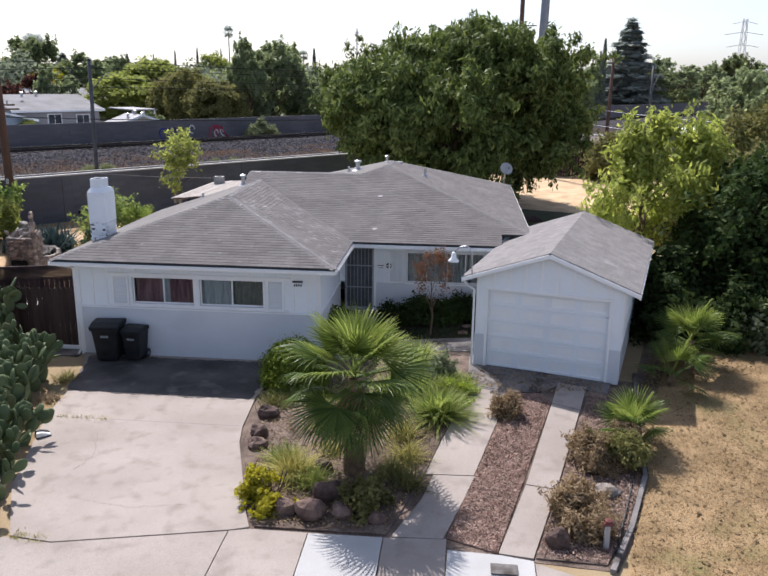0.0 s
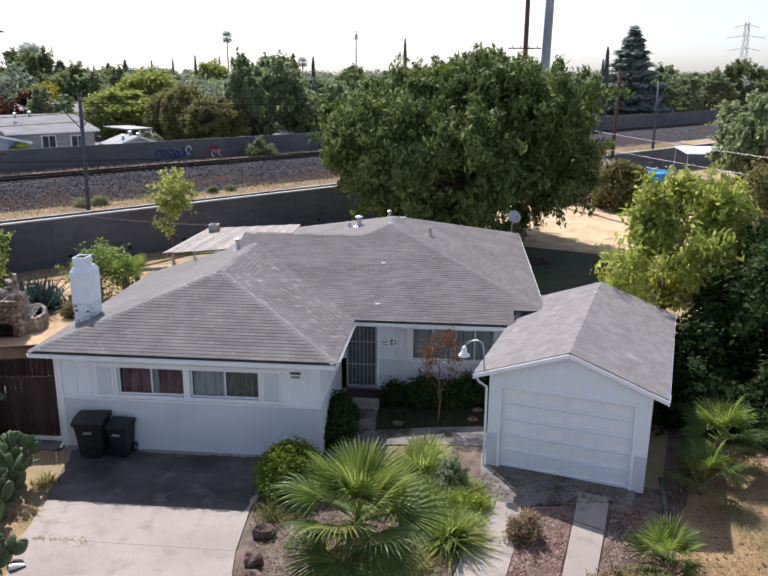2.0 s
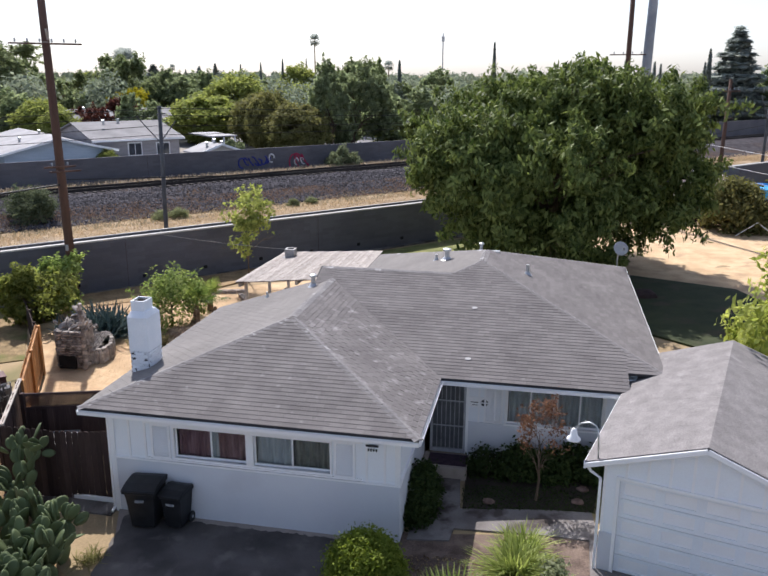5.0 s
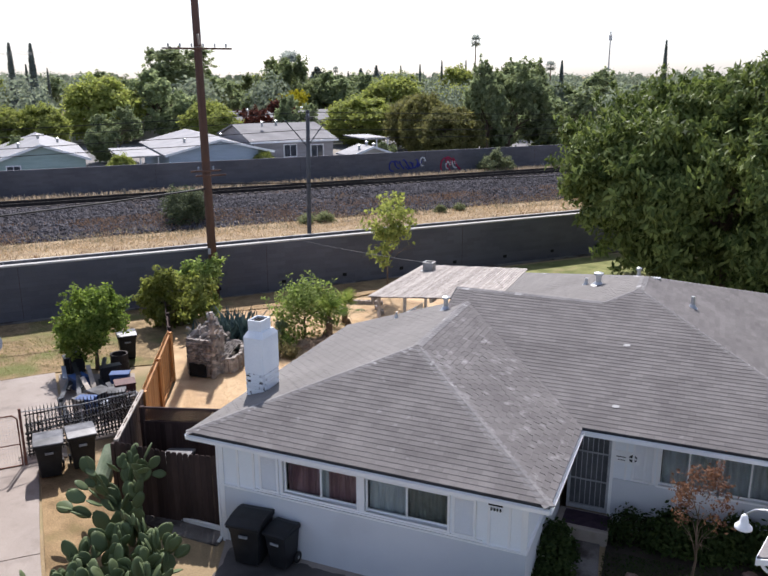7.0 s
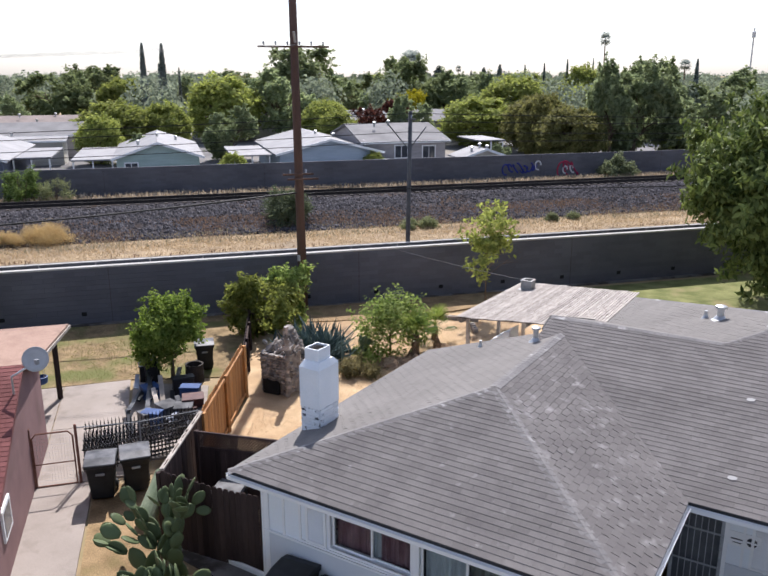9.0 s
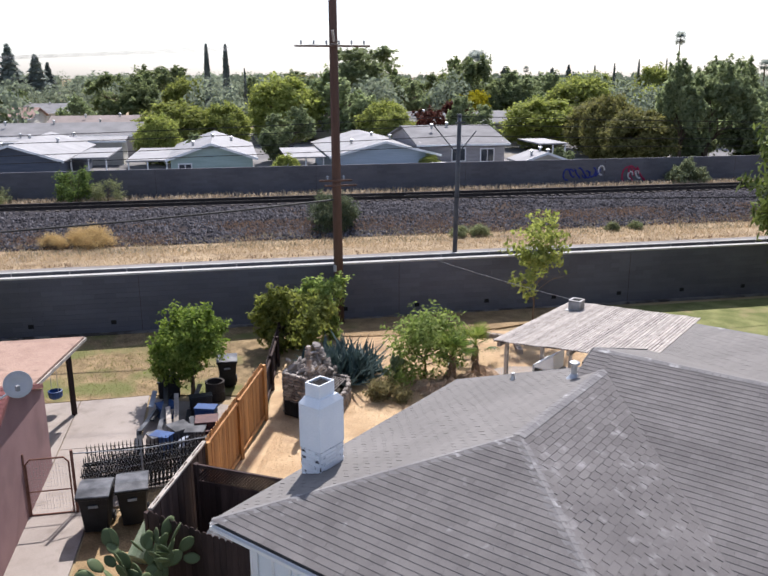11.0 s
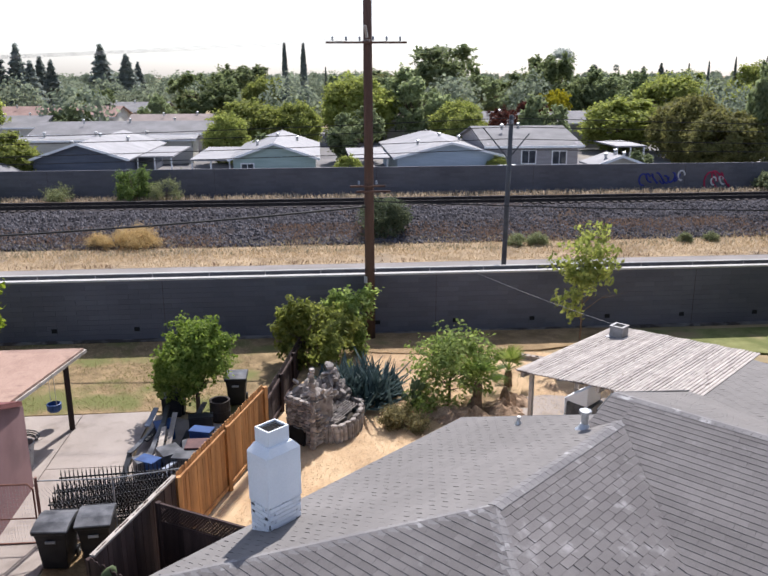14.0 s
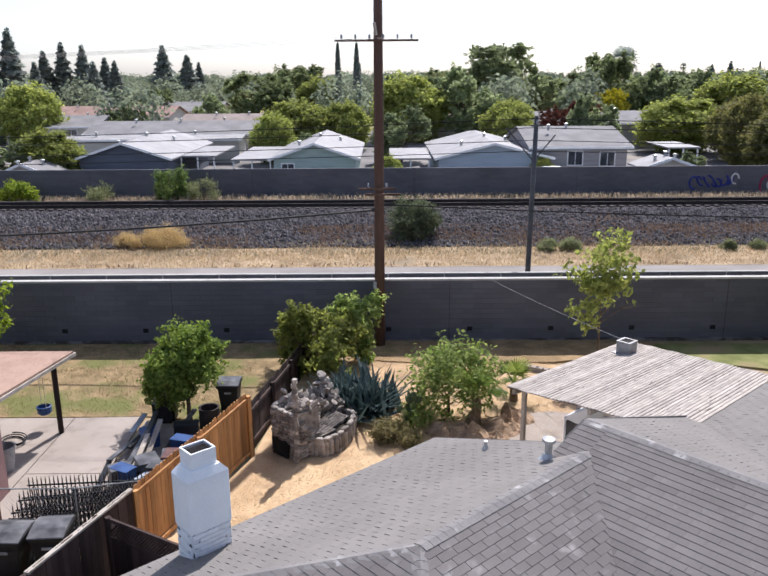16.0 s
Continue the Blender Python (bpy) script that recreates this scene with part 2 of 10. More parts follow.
SHINGLE = mat("asphalt_shingle", (0.1418, 0.1314, 0.1288), (0.174, 0.1618, 0.1575), 0.95, 0.8, 90, 0.2, island=0.1, stain=(0.2349, 0.2236, 0.2175), stain_scale=5.0, stain_at=(0.66, 0.86), gloss=0.08)
SHINGLE_PIECE = mat("asphalt_shingle_piece", (0.1418, 0.1314, 0.1288), (0.174, 0.1618, 0.1575), 0.95, 0.8, 90, 0.2, rand=0.1, stain=(0.285, 0.273, 0.269), stain_scale=3.2, stain_at=(0.585, 0.74), gloss=0.08)
SHINGLE_WORN = mat("worn_pale_shingle", (0.1418, 0.1314, 0.1288), (0.174, 0.1618, 0.1575), 0.95, 0.8, 90, 0.2, island=0.07, stain=(0.285, 0.273, 0.269), stain_scale=3.2, stain_at=(0.585, 0.74), gloss=0.08)
SHINGLE_BARE = mat("bleached_shingle_backing", (0.3, 0.285, 0.28), (0.42, 0.4, 0.39), 0.95, 2.0, 60, 0.1, gloss=0.08)
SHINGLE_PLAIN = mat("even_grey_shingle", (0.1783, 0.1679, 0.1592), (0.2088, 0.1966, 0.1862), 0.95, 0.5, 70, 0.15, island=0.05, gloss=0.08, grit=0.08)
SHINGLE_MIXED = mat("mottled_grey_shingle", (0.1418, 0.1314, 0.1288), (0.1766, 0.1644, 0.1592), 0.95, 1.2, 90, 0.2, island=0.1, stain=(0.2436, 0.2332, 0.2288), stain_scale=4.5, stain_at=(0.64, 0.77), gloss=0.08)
# unseen street, paled to bounce sunlight onto the shaded walls
STREET = mat("pale_bounce_asphalt", (0.19, 0.182, 0.175), (0.25, 0.24, 0.23), 0.95, 0.3, 35, 0.2, stain=(0.29, 0.28, 0.265), stain_scale=0.12, grit=0.12, gloss=0.1)
SHINGLE_GARAGE = mat("weathered_grey_shingle", (0.185, 0.173, 0.168), (0.235, 0.22, 0.214), 0.95, 3.0, 38, 0.3, island=0.04, stain=(0.3, 0.285, 0.278), stain_scale=2.2, stain_at=(0.6, 0.8), gloss=0.1, grit=0.25)
WHITE_WALL = mat("white_painted_siding", (0.79, 0.825, 0.86), (0.83, 0.86, 0.885), 0.6, 0.7, 30, 0.0, stain=(0.74, 0.76, 0.78), stain_scale=0.9, stain_at=(0.6, 0.9), grit=0.02)
STUCCO = mat("pale_grey_painted_block", (0.59, 0.61, 0.65), (0.64, 0.66, 0.69), 0.75, 0.8, 60, 0.04, stain=(0.53, 0.54, 0.56), stain_at=(0.62, 0.9), grit=0.03)
TRIM = mat("white_trim_paint", (0.82, 0.825, 0.83), (0.86, 0.86, 0.86), 0.5, 2.0, 30, 0.0, grit=0.015)
DARK_EDGE = mat("dark_drip_edge", (0.03, 0.03, 0.032), (0.045, 0.045, 0.05), 0.7, 3, 40, 0.05)
PAINTED_BRICK = mat("white_painted_brick", (0.74, 0.78, 0.82), (0.8, 0.83, 0.86), 0.6, 2.0, 35, 0.06, rand=0.04, stain=(0.6, 0.61, 0.62), stain_scale=2.5, stain_at=(0.64, 0.85), grit=0.03)
MORTAR = mat("cracked_painted_mortar", (0.62, 0.65, 0.69), (0.7, 0.73, 0.76), 0.9, 3, 60, 0.1, stain=(0.06, 0.06, 0.065), stain_scale=13.0, stain_at=(0.54, 0.57), grit=0.05)
METAL = mat("galvanised_sheet", (0.42, 0.43, 0.44), (0.55, 0.56, 0.57), 0.4, 4, 30, 0.05, metal=0.7, stain=(0.3, 0.28, 0.26))
# near-black that paints the dark inside openings, soot in the flue included
BLACK_HOLE = mat("dark_opening", (0.01, 0.01, 0.01), (0.02, 0.02, 0.02), 0.95, 4, 30, 0.05)
CONCRETE = mat("worn_concrete", (0.293, 0.253, 0.2232), (0.3581, 0.3116, 0.2771), 0.9, 0.5, 60, 0.08, stain=(0.2232, 0.1906, 0.1655), stain_scale=2.4, stain_at=(0.52, 0.8), grit=0.14, gloss=0.15)
CONCRETE_NEW = mat("pale_new_concrete", (0.3864, 0.378, 0.3696), (0.4368, 0.4284, 0.42), 0.9, 1.2, 50, 0.05, stain=(0.336, 0.3276, 0.3192), grit=0.05)
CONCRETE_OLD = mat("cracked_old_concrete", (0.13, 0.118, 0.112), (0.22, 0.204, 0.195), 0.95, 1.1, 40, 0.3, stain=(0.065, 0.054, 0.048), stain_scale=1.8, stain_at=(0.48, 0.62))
DRY_GRASS = mat("dry_ground", (0.27, 0.2, 0.115), (0.38, 0.285, 0.17), 0.95, 0.7, 28, 0.15, stain=(0.2, 0.175, 0.085), stain_scale=0.35, stain_at=(0.52, 0.66))
LAWN_DRY = mat("patchy_dry_lawn", (0.2, 0.135, 0.068), (0.33, 0.228, 0.122), 0.95, 1.6, 40, 0.35, stain=(0.175, 0.15, 0.06), stain_scale=0.6, stain_at=(0.55, 0.7), grit=0.35)
LAWN_SHADE = mat("shaded_lawn", (0.026, 0.036, 0.014), (0.045, 0.054, 0.022), 0.95, 1.0, 45, 0.3, stain=(0.06, 0.048, 0.03), stain_scale=0.8)
SOIL_DARK = mat("near_black_soil", (0.026, 0.021, 0.017), (0.05, 0.04, 0.03), 0.95, 1.2, 45, 0.3, stain=(0.035, 0.042, 0.018), stain_scale=0.9)
LAWN_NEIGHBOUR = mat("thin_olive_lawn", (0.17, 0.12, 0.06), (0.3, 0.215, 0.115), 0.95, 2.4, 26, 0.5, stain=(0.135, 0.14, 0.045), stain_scale=0.55, stain_at=(0.47, 0.6), grit=0.45)
STRAW = mat("straw_covered_dirt", (0.45, 0.31, 0.18), (0.6, 0.44, 0.27), 0.95, 1.0, 40, 0.15, stain=(0.33, 0.22, 0.135), stain_scale=0.8, stain_at=(0.55, 0.72), grit=0.16)
MULCH = mat("wood_chip_mulch", (0.19, 0.118, 0.092), (0.28, 0.19, 0.152), 0.95, 3, 45, 0.6, stain=(0.12, 0.08, 0.063), stain_scale=2.0, stain_at=(0.5, 0.7), grit=0.25)
CHIP = mat("wood_chip", (0.21, 0.128, 0.1), (0.38, 0.265, 0.215), 0.9, 6, 30, 0.3, island=0.45)
SOIL = mat("planter_soil", (0.085, 0.06, 0.048), (0.17, 0.125, 0.1), 0.95, 2.2, 34, 0.5, stain=(0.24, 0.185, 0.14), stain_scale=1.3, stain_at=(0.55, 0.75), grit=0.35)
ROCK = mat("brown_garden_rock", (0.085, 0.055, 0.046), (0.17, 0.115, 0.095), 0.9, 5, 30, 0.5, rand=0.3)
ROCK_PALE = mat("pale_fieldstone", (0.184, 0.1582, 0.138), (0.3312, 0.2944, 0.2622), 0.9, 5, 30, 0.4, rand=0.4, stain=(0.1196, 0.0966, 0.0828), stain_scale=4)
FENCE_OLD = mat("dark_weathered_fence", (0.034, 0.021, 0.019), (0.064, 0.042, 0.037), 0.9, 3, 30, 0.3, rand=0.3, stretch=(1, 1, 0.15))
FENCE_NEW = mat("new_cedar_fence", (0.3, 0.135, 0.048), (0.47, 0.24, 0.092), 0.75, 2, 30, 0.25, rand=0.24, stretch=(1, 1, 0.12))
BIN_BLACK = mat("black_bin_plastic", (0.012, 0.013, 0.015), (0.02, 0.021, 0.024), 0.5, 5, 60, 0.05)
BIN_DUST = mat("dusty_bin_lid", (0.05, 0.051, 0.055), (0.15, 0.15, 0.155), 0.35, 3, 40, 0.05)
SOUND_WALL = mat("grey_block_wall", (0.0989, 0.0998, 0.1161), (0.1247, 0.1256, 0.1436), 0.9, 0.35, 30, 0.1, stain=(0.0817, 0.0826, 0.0963), stain_scale=0.2, grit=0.06)
SOUND_BLOCK = mat("grey_split_face_block", (0.0989, 0.0998, 0.1161), (0.1247, 0.1256, 0.1436), 0.9, 0.35, 30, 0.15, island=0.09, grit=0.08)
WALL_CAP = mat("pale_wall_cap", (0.4, 0.385, 0.365), (0.47, 0.455, 0.43), 0.9, 1, 40, 0.1)
BALLAST = mat("dark_ballast", (0.04, 0.037, 0.04), (0.075, 0.069, 0.073), 0.95, 1.5, 9, 0.6, stain=(0.075, 0.052, 0.038), stain_scale=0.22, stain_at=(0.56, 0.7), grit=0.3, gloss=0.02)
STONE_CHIP = mat("ballast_stone", (0.0595, 0.0561, 0.0612), (0.1275, 0.1207, 0.1275), 0.95, 3, 20, 0.2, island=0.6, gloss=0.03)
CORRIDOR_GRASS = mat("tall_dry_grass_bed", (0.26, 0.19, 0.115), (0.4, 0.3, 0.185), 0.95, 0.9, 14, 0.3, stain=(0.19, 0.15, 0.105), stain_scale=0.45, grit=0.25)
PATH_PALE = mat("pale_service_road", (0.2, 0.184, 0.172), (0.265, 0.243, 0.228), 0.95, 0.4, 30, 0.1)
RAIL_STEEL = mat("rusty_rail", (0.022, 0.018, 0.017), (0.04, 0.032, 0.029), 0.8, 4, 30, 0.2)
SLEEPER = mat("dark_sleeper", (0.045, 0.038, 0.034), (0.08, 0.068, 0.06), 0.95, 4, 30, 0.4, rand=0.2)
POLE_WOOD = mat("creosoted_pole", (0.075, 0.042, 0.032), (0.125, 0.075, 0.058), 0.9, 2, 30, 0.3, stretch=(1, 1, 0.1))
POLE_STEEL = mat("grey_steel_pole", (0.06, 0.063, 0.072), (0.095, 0.1, 0.11), 0.6, 2, 30, 0.1, metal=0.2)
POLE_FAR = mat("blue_grey_painted_pole", (0.22, 0.25, 0.3), (0.3, 0.33, 0.38), 0.7, 1, 20, 0.05)
# far steel paled, distance haze put into its colour
POLE_HAZY = mat("haze_pale_lattice", (0.5, 0.52, 0.55), (0.6, 0.62, 0.65), 0.6, 1, 20, 0.0)
WIRE = mat("black_cable", (0.02, 0.02, 0.02), (0.035, 0.035, 0.035), 0.7, 4, 40, 0.0)
WIRE_FAINT = mat("weathered_wire", (0.3, 0.3, 0.3), (0.38, 0.38, 0.38), 0.6, 4, 40, 0.0)
LEAF_CITRUS = leaf_mat("citrus_leaf", (0.08, 0.125, 0.025), (0.215, 0.27, 0.068), 0.38)
# pale cable colour, sunlight on the overhead wires put into it
WIRE_PALE = mat("sunlit_cable", (0.5, 0.5, 0.5), (0.6, 0.6, 0.6), 0.4, 4, 40, 0.0, metal=0.5)
PINK_WALL = mat("dusty_pink_stucco", (0.2, 0.115, 0.112), (0.25, 0.15, 0.145), 0.85, 1, 50, 0.1, stain=(0.165, 0.1, 0.095), grit=0.06)
RED_SHINGLE = mat("red_brown_shingle", (0.13, 0.045, 0.042), (0.2, 0.075, 0.07), 0.95, 1.0, 60, 0.3, island=0.15)
ROLL_ROOF = mat("salmon_rolled_roofing", (0.3, 0.195, 0.15), (0.39, 0.265, 0.205), 0.95, 1.6, 40, 0.25, stain=(0.24, 0.155, 0.12), stain_scale=1.6, grit=0.25)
PATIO_TIN = mat("sun_bleached_boards", (0.35, 0.315, 0.285), (0.47, 0.425, 0.385), 0.9, 4.0, 40, 0.2, rand=0.14, stain=(0.15, 0.125, 0.11), stain_scale=7.0, stain_at=(0.63, 0.7), grit=0.2, stretch=(2.0, 0.7, 1), gloss=0.1)
GALVANISED = mat("dull_galvanised_sheet", (0.24, 0.245, 0.25), (0.36, 0.36, 0.365), 0.6, 5, 30, 0.05, metal=0.2, stain=(0.2, 0.18, 0.165))
GLASS = glass_mat("window_glass", (0.8, 0.85, 0.85))
GLASS_FAR = mat("dark_window_pane", (0.03, 0.035, 0.045), (0.06, 0.07, 0.085), 0.1, 2, 20, 0.0, gloss=0.6)
ROOM_DARK = mat("dim_room", (0.09, 0.088, 0.085), (0.12, 0.115, 0.11), 0.9, 2, 20, 0.0)
CURTAIN_RED = mat("maroon_curtain", (0.15, 0.07, 0.08), (0.3, 0.17, 0.18), 0.9, 6, 30, 0.2, stretch=(1, 1, 0.2))
# dull olive sheet behind the pane, standing in for its reflection
PANE_REFLECTION = mat("dull_olive_reflection", (0.13, 0.135, 0.12), (0.18, 0.185, 0.165), 0.9, 6, 30, 0.1)
CURTAIN_PALE = mat("pale_grey_curtain", (0.33, 0.35, 0.36), (0.45, 0.47, 0.48), 0.9, 6, 30, 0.2, stretch=(1, 1, 0.2))
BARS = mat("grey_iron_bars", (0.3, 0.31, 0.33), (0.4, 0.41, 0.43), 0.5, 4, 30, 0.05, metal=0.1)
DOOR_DARK = mat("dark_screen", (0.085, 0.09, 0.1), (0.12, 0.125, 0.135), 0.7, 4, 60, 0.1)
PLAQUE = mat("dark_plaque", (0.03, 0.03, 0.035), (0.05, 0.05, 0.055), 0.6, 5, 30, 0.05)
RUG = mat("purple_black_doormat", (0.035, 0.022, 0.035), (0.055, 0.035, 0.05), 0.98, 6, 60, 0.4)
IRON_BLACK = mat("black_iron", (0.012, 0.012, 0.013), (0.022, 0.022, 0.024), 0.5, 4, 40, 0.1, metal=0.3)
RUST_FRAME = mat("rusty_gate_tube", (0.16, 0.07, 0.05), (0.24, 0.12, 0.09), 0.7, 5, 40, 0.2)
BARK = mat("rough_bark", (0.09, 0.065, 0.045), (0.17, 0.125, 0.09), 0.95, 6, 30, 0.6, local=True, stretch=(1, 1, 0.3))
PALM_TRUNK = mat("fibrous_palm_trunk", (0.1, 0.065, 0.04), (0.2, 0.135, 0.085), 0.95, 8, 25, 0.8, local=True)
DEAD_FROND = mat("dead_frond", (0.33, 0.22, 0.12), (0.45, 0.32, 0.19), 0.9, 4, 30, 0.3, local=True)
BLUE_TARP = mat("blue_plastic", (0.015, 0.045, 0.15), (0.03, 0.08, 0.22), 0.5, 3, 30, 0.1)
POOL_BLUE = mat("bright_blue_pool_liner", (0.02, 0.28, 0.6), (0.05, 0.4, 0.75), 0.4, 2, 30, 0.0)
GREY_PLASTIC = mat("grey_scrap", (0.2, 0.21, 0.22), (0.36, 0.37, 0.38), 0.7, 3, 30, 0.2, rand=0.3)
WOOD_SCRAP = mat("weathered_plank", (0.3, 0.26, 0.22), (0.45, 0.4, 0.35), 0.9, 3, 30, 0.3, rand=0.3, stretch=(1, 1, 0.3))
PAINT_BLUE = mat("blue_spray_paint", (0.02, 0.03, 0.17), (0.04, 0.05, 0.26), 0.8, 3, 30, 0.0)
PAINT_RED = mat("red_spray_paint", (0.28, 0.02, 0.06), (0.4, 0.04, 0.09), 0.8, 3, 30, 0.0)
PAINT_WHITE = mat("white_spray_paint", (0.5, 0.5, 0.52), (0.6, 0.6, 0.62), 0.8, 3, 30, 0.0)

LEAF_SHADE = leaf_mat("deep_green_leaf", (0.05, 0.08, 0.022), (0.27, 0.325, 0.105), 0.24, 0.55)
LEAF_BRIGHT = leaf_mat("bright_yellow_green_leaf", (0.175, 0.21, 0.06), (0.35, 0.37, 0.12), 0.45)
LEAF_ASH = leaf_mat("sunny_ash_leaf", (0.2, 0.245, 0.06), (0.42, 0.44, 0.13), 0.5, 0.6)
# near-black leaf for plants in shade, the shade put into its colour
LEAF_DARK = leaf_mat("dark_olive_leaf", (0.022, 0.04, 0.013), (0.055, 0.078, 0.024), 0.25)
LEAF_OLIVE = leaf_mat("olive_leaf", (0.13, 0.135, 0.05), (0.24, 0.225, 0.09), 0.36)
LEAF_PALM_LIT = leaf_mat("lit_palm_leaf", (0.095, 0.135, 0.03), (0.24, 0.28, 0.085), 0.42, 0.38)
LEAF_PALM = leaf_mat("fan_palm_leaf", (0.045, 0.08, 0.022), (0.13, 0.175, 0.05), 0.3, 0.38)
LEAF_SHRUB = leaf_mat("shrub_leaf", (0.115, 0.165, 0.025), (0.26, 0.31, 0.058), 0.4)
LEAF_YELLOW = leaf_mat("yellow_shrub_leaf", (0.29, 0.27, 0.03), (0.46, 0.41, 0.06), 0.38)
LEAF_STRAW = leaf_mat("straw_blade", (0.4, 0.3, 0.19), (0.56, 0.435, 0.29), 0.3, 0.8)
LEAF_BROWN = leaf_mat("brown_twiggy_leaf", (0.16, 0.11, 0.065), (0.36, 0.275, 0.17), 0.3, 0.8)
LEAF_RUSSET = leaf_mat("russet_leaf", (0.095, 0.05, 0.035), (0.21, 0.115, 0.066), 0.3)
LEAF_PURPLE = leaf_mat("plum_leaf", (0.05, 0.02, 0.017), (0.115, 0.045, 0.032), 0.3)
LEAF_AGAVE = leaf_mat("blue_green_blade", (0.045, 0.075, 0.072), (0.1, 0.14, 0.135), 0.1, 0.5)
LEAF_BLADE = leaf_mat("green_strap_blade", (0.14, 0.19, 0.045), (0.36, 0.4, 0.13), 0.42, 0.5)
LEAF_CACTUS = leaf_mat("cactus_pad", (0.075, 0.1, 0.05), (0.14, 0.175, 0.085), 0.05, 0.5)
# far greens paled and greyed, distance haze put into their colour
LEAF_FAR = leaf_mat("haze_pale_leaf", (0.165, 0.2, 0.11), (0.3, 0.34, 0.18), 0.45)
LEAF_MIDGREEN = leaf_mat("mid_green_leaf", (0.115, 0.145, 0.07), (0.245, 0.28, 0.135), 0.42)
LEAF_GREY = leaf_mat("grey_green_leaf", (0.15, 0.175, 0.095), (0.26, 0.285, 0.165), 0.34)
# skyline needles paled so that their colour carries the haze
LEAF_CONIFER = leaf_mat("haze_pale_needle", (0.19, 0.215, 0.2), (0.29, 0.315, 0.28), 0.5)


# ---- ground ----
def build_ground():
    """One sheet from the garden to the horizon, with the railway's bank."""
    us = sorted({*range(-60, 90, 1), *range(-400, 420, 20), -3000, -1500, -800, 800, 1500, 3000})
    ns = sorted({*range(-12, 40, 1), 40.2, 40.24, 40.3, *range(42, 54, 2), 53.6, 54.4, *np.arange(55, 73, 0.8).tolist(), *range(74, 200, 8), -3000, -800, -200, -50, 260, 400, 800, 1600, 3200})
    s = Shape()
    for n in ns:
        for u in us:
            p = rf(u, n)
            rough = 0.0
            if 54.4 < n < 67:
                rough = -0.05
            s.v.append((p.x, p.y, gz(p.x, p.y) + rough - 0.02))
    w = len(us)
    for i in range(len(ns) - 1):
        for k in range(w - 1):
            s.f.append((i * w + k, i * w + k + 1, (i + 1) * w + k + 1, (i + 1) * w + k))
    me = bpy.data.meshes.new("ground")
    me.from_pydata(s.v, [], s.f)
    me.materials.append(DRY_GRASS)
    return tagged(new("ground", me), "dry tan ground with thin grass reaching to the horizon", "ground", kind="structure")


build_ground()


def sheet(name, outline, material, label, lift=0.0, thick=0.1, cell=1.0, kind="structure", category="ground", rough=0.0, parent=None):
    """A layer that follows the ground inside an outline of x, y pairs."""
    bm = bmesh.new()
    bm.faces.new([bm.verts.new((x, y, 0)) for x, y in outline])
    for axis in (0, 1):
        lo, hi = min(p[axis] for p in outline), max(p[axis] for p in outline)
        k = math.floor(lo / cell) + 1
        while k * cell < hi - 1e-3:
            co, no = [0, 0, 0], [0, 0, 0]
            co[axis], no[axis] = k * cell, 1
            bmesh.ops.bisect_plane(bm, geom=[*bm.verts, *bm.edges, *bm.faces], plane_co=co, plane_no=no)
            k += 1
    bmesh.ops.recalc_face_normals(bm, faces=bm.faces)
    if sum(f.normal.z for f in bm.faces) < 0:
        bmesh.ops.reverse_faces(bm, faces=bm.faces)
    rim = [e for e in bm.edges if e.is_boundary]
    for v in bm.verts:
        edge = any(e.is_boundary for e in v.link_edges)
        bump = 0 if edge else rough * noise.noise(Vector((v.co.x * 1.7, v.co.y * 1.7, 0)))
        v.co.z = gz(v.co.x, v.co.y) + lift + bump
    low = bmesh.ops.extrude_edge_only(bm, edges=rim)
    for v in low["geom"]:
        if isinstance(v, bmesh.types.BMVert):
            v.co.z -= thick
    me = bpy.data.meshes.new(name)
    bm.to_mesh(me)
    bm.free()
    me.materials.append(material)
    ob = new(name, me)
    if parent is not None:
        ob.parent = parent
        return tagged(ob, label)
    return tagged(ob, label, category, kind=kind)


# driveway: slabs with open joints
drive = thing("driveway", "broad worn concrete driveway with cracked joints before the house", "driveway", kind="structure")
sheet("slab", [(-9.98, 20.48), (-3.9, 20.48), (-4.33, 18.0), (-4.2, 16.292), (-8.87, 16.292), (-9.28, 19.0)], CONCRETE, "", 0.03, parent=drive)
sheet("slab", [(-8.86, 16.283), (-4.2, 16.283), (-4.05, 15.5), (-3.15, 12.75), (-2.98, 12.32), (-3.3, 12.2), (-6.2, 11.5), (-7.0, 11.6), (-7.9, 13.2)], CONCRETE, "", 0.03, parent=drive)
# dark patch along the house's shadow edge; shade and oil stains in one colour
SHADE_OILED = mat("shade_oil_concrete", (0.06, 0.055, 0.053), (0.115, 0.104, 0.098), 0.85, 0.9, 50, 0.08, stain=(0.2, 0.178, 0.162), stain_scale=1.6, stain_at=(0.56, 0.8), grit=0.12, gloss=0.2)
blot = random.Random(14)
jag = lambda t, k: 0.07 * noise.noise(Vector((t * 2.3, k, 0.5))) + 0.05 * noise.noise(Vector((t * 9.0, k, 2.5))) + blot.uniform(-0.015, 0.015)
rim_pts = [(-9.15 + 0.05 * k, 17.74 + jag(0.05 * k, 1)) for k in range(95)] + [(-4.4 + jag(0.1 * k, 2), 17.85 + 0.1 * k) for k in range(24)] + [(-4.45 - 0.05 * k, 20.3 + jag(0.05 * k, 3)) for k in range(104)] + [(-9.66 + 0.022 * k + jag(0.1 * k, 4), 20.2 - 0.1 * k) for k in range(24)]
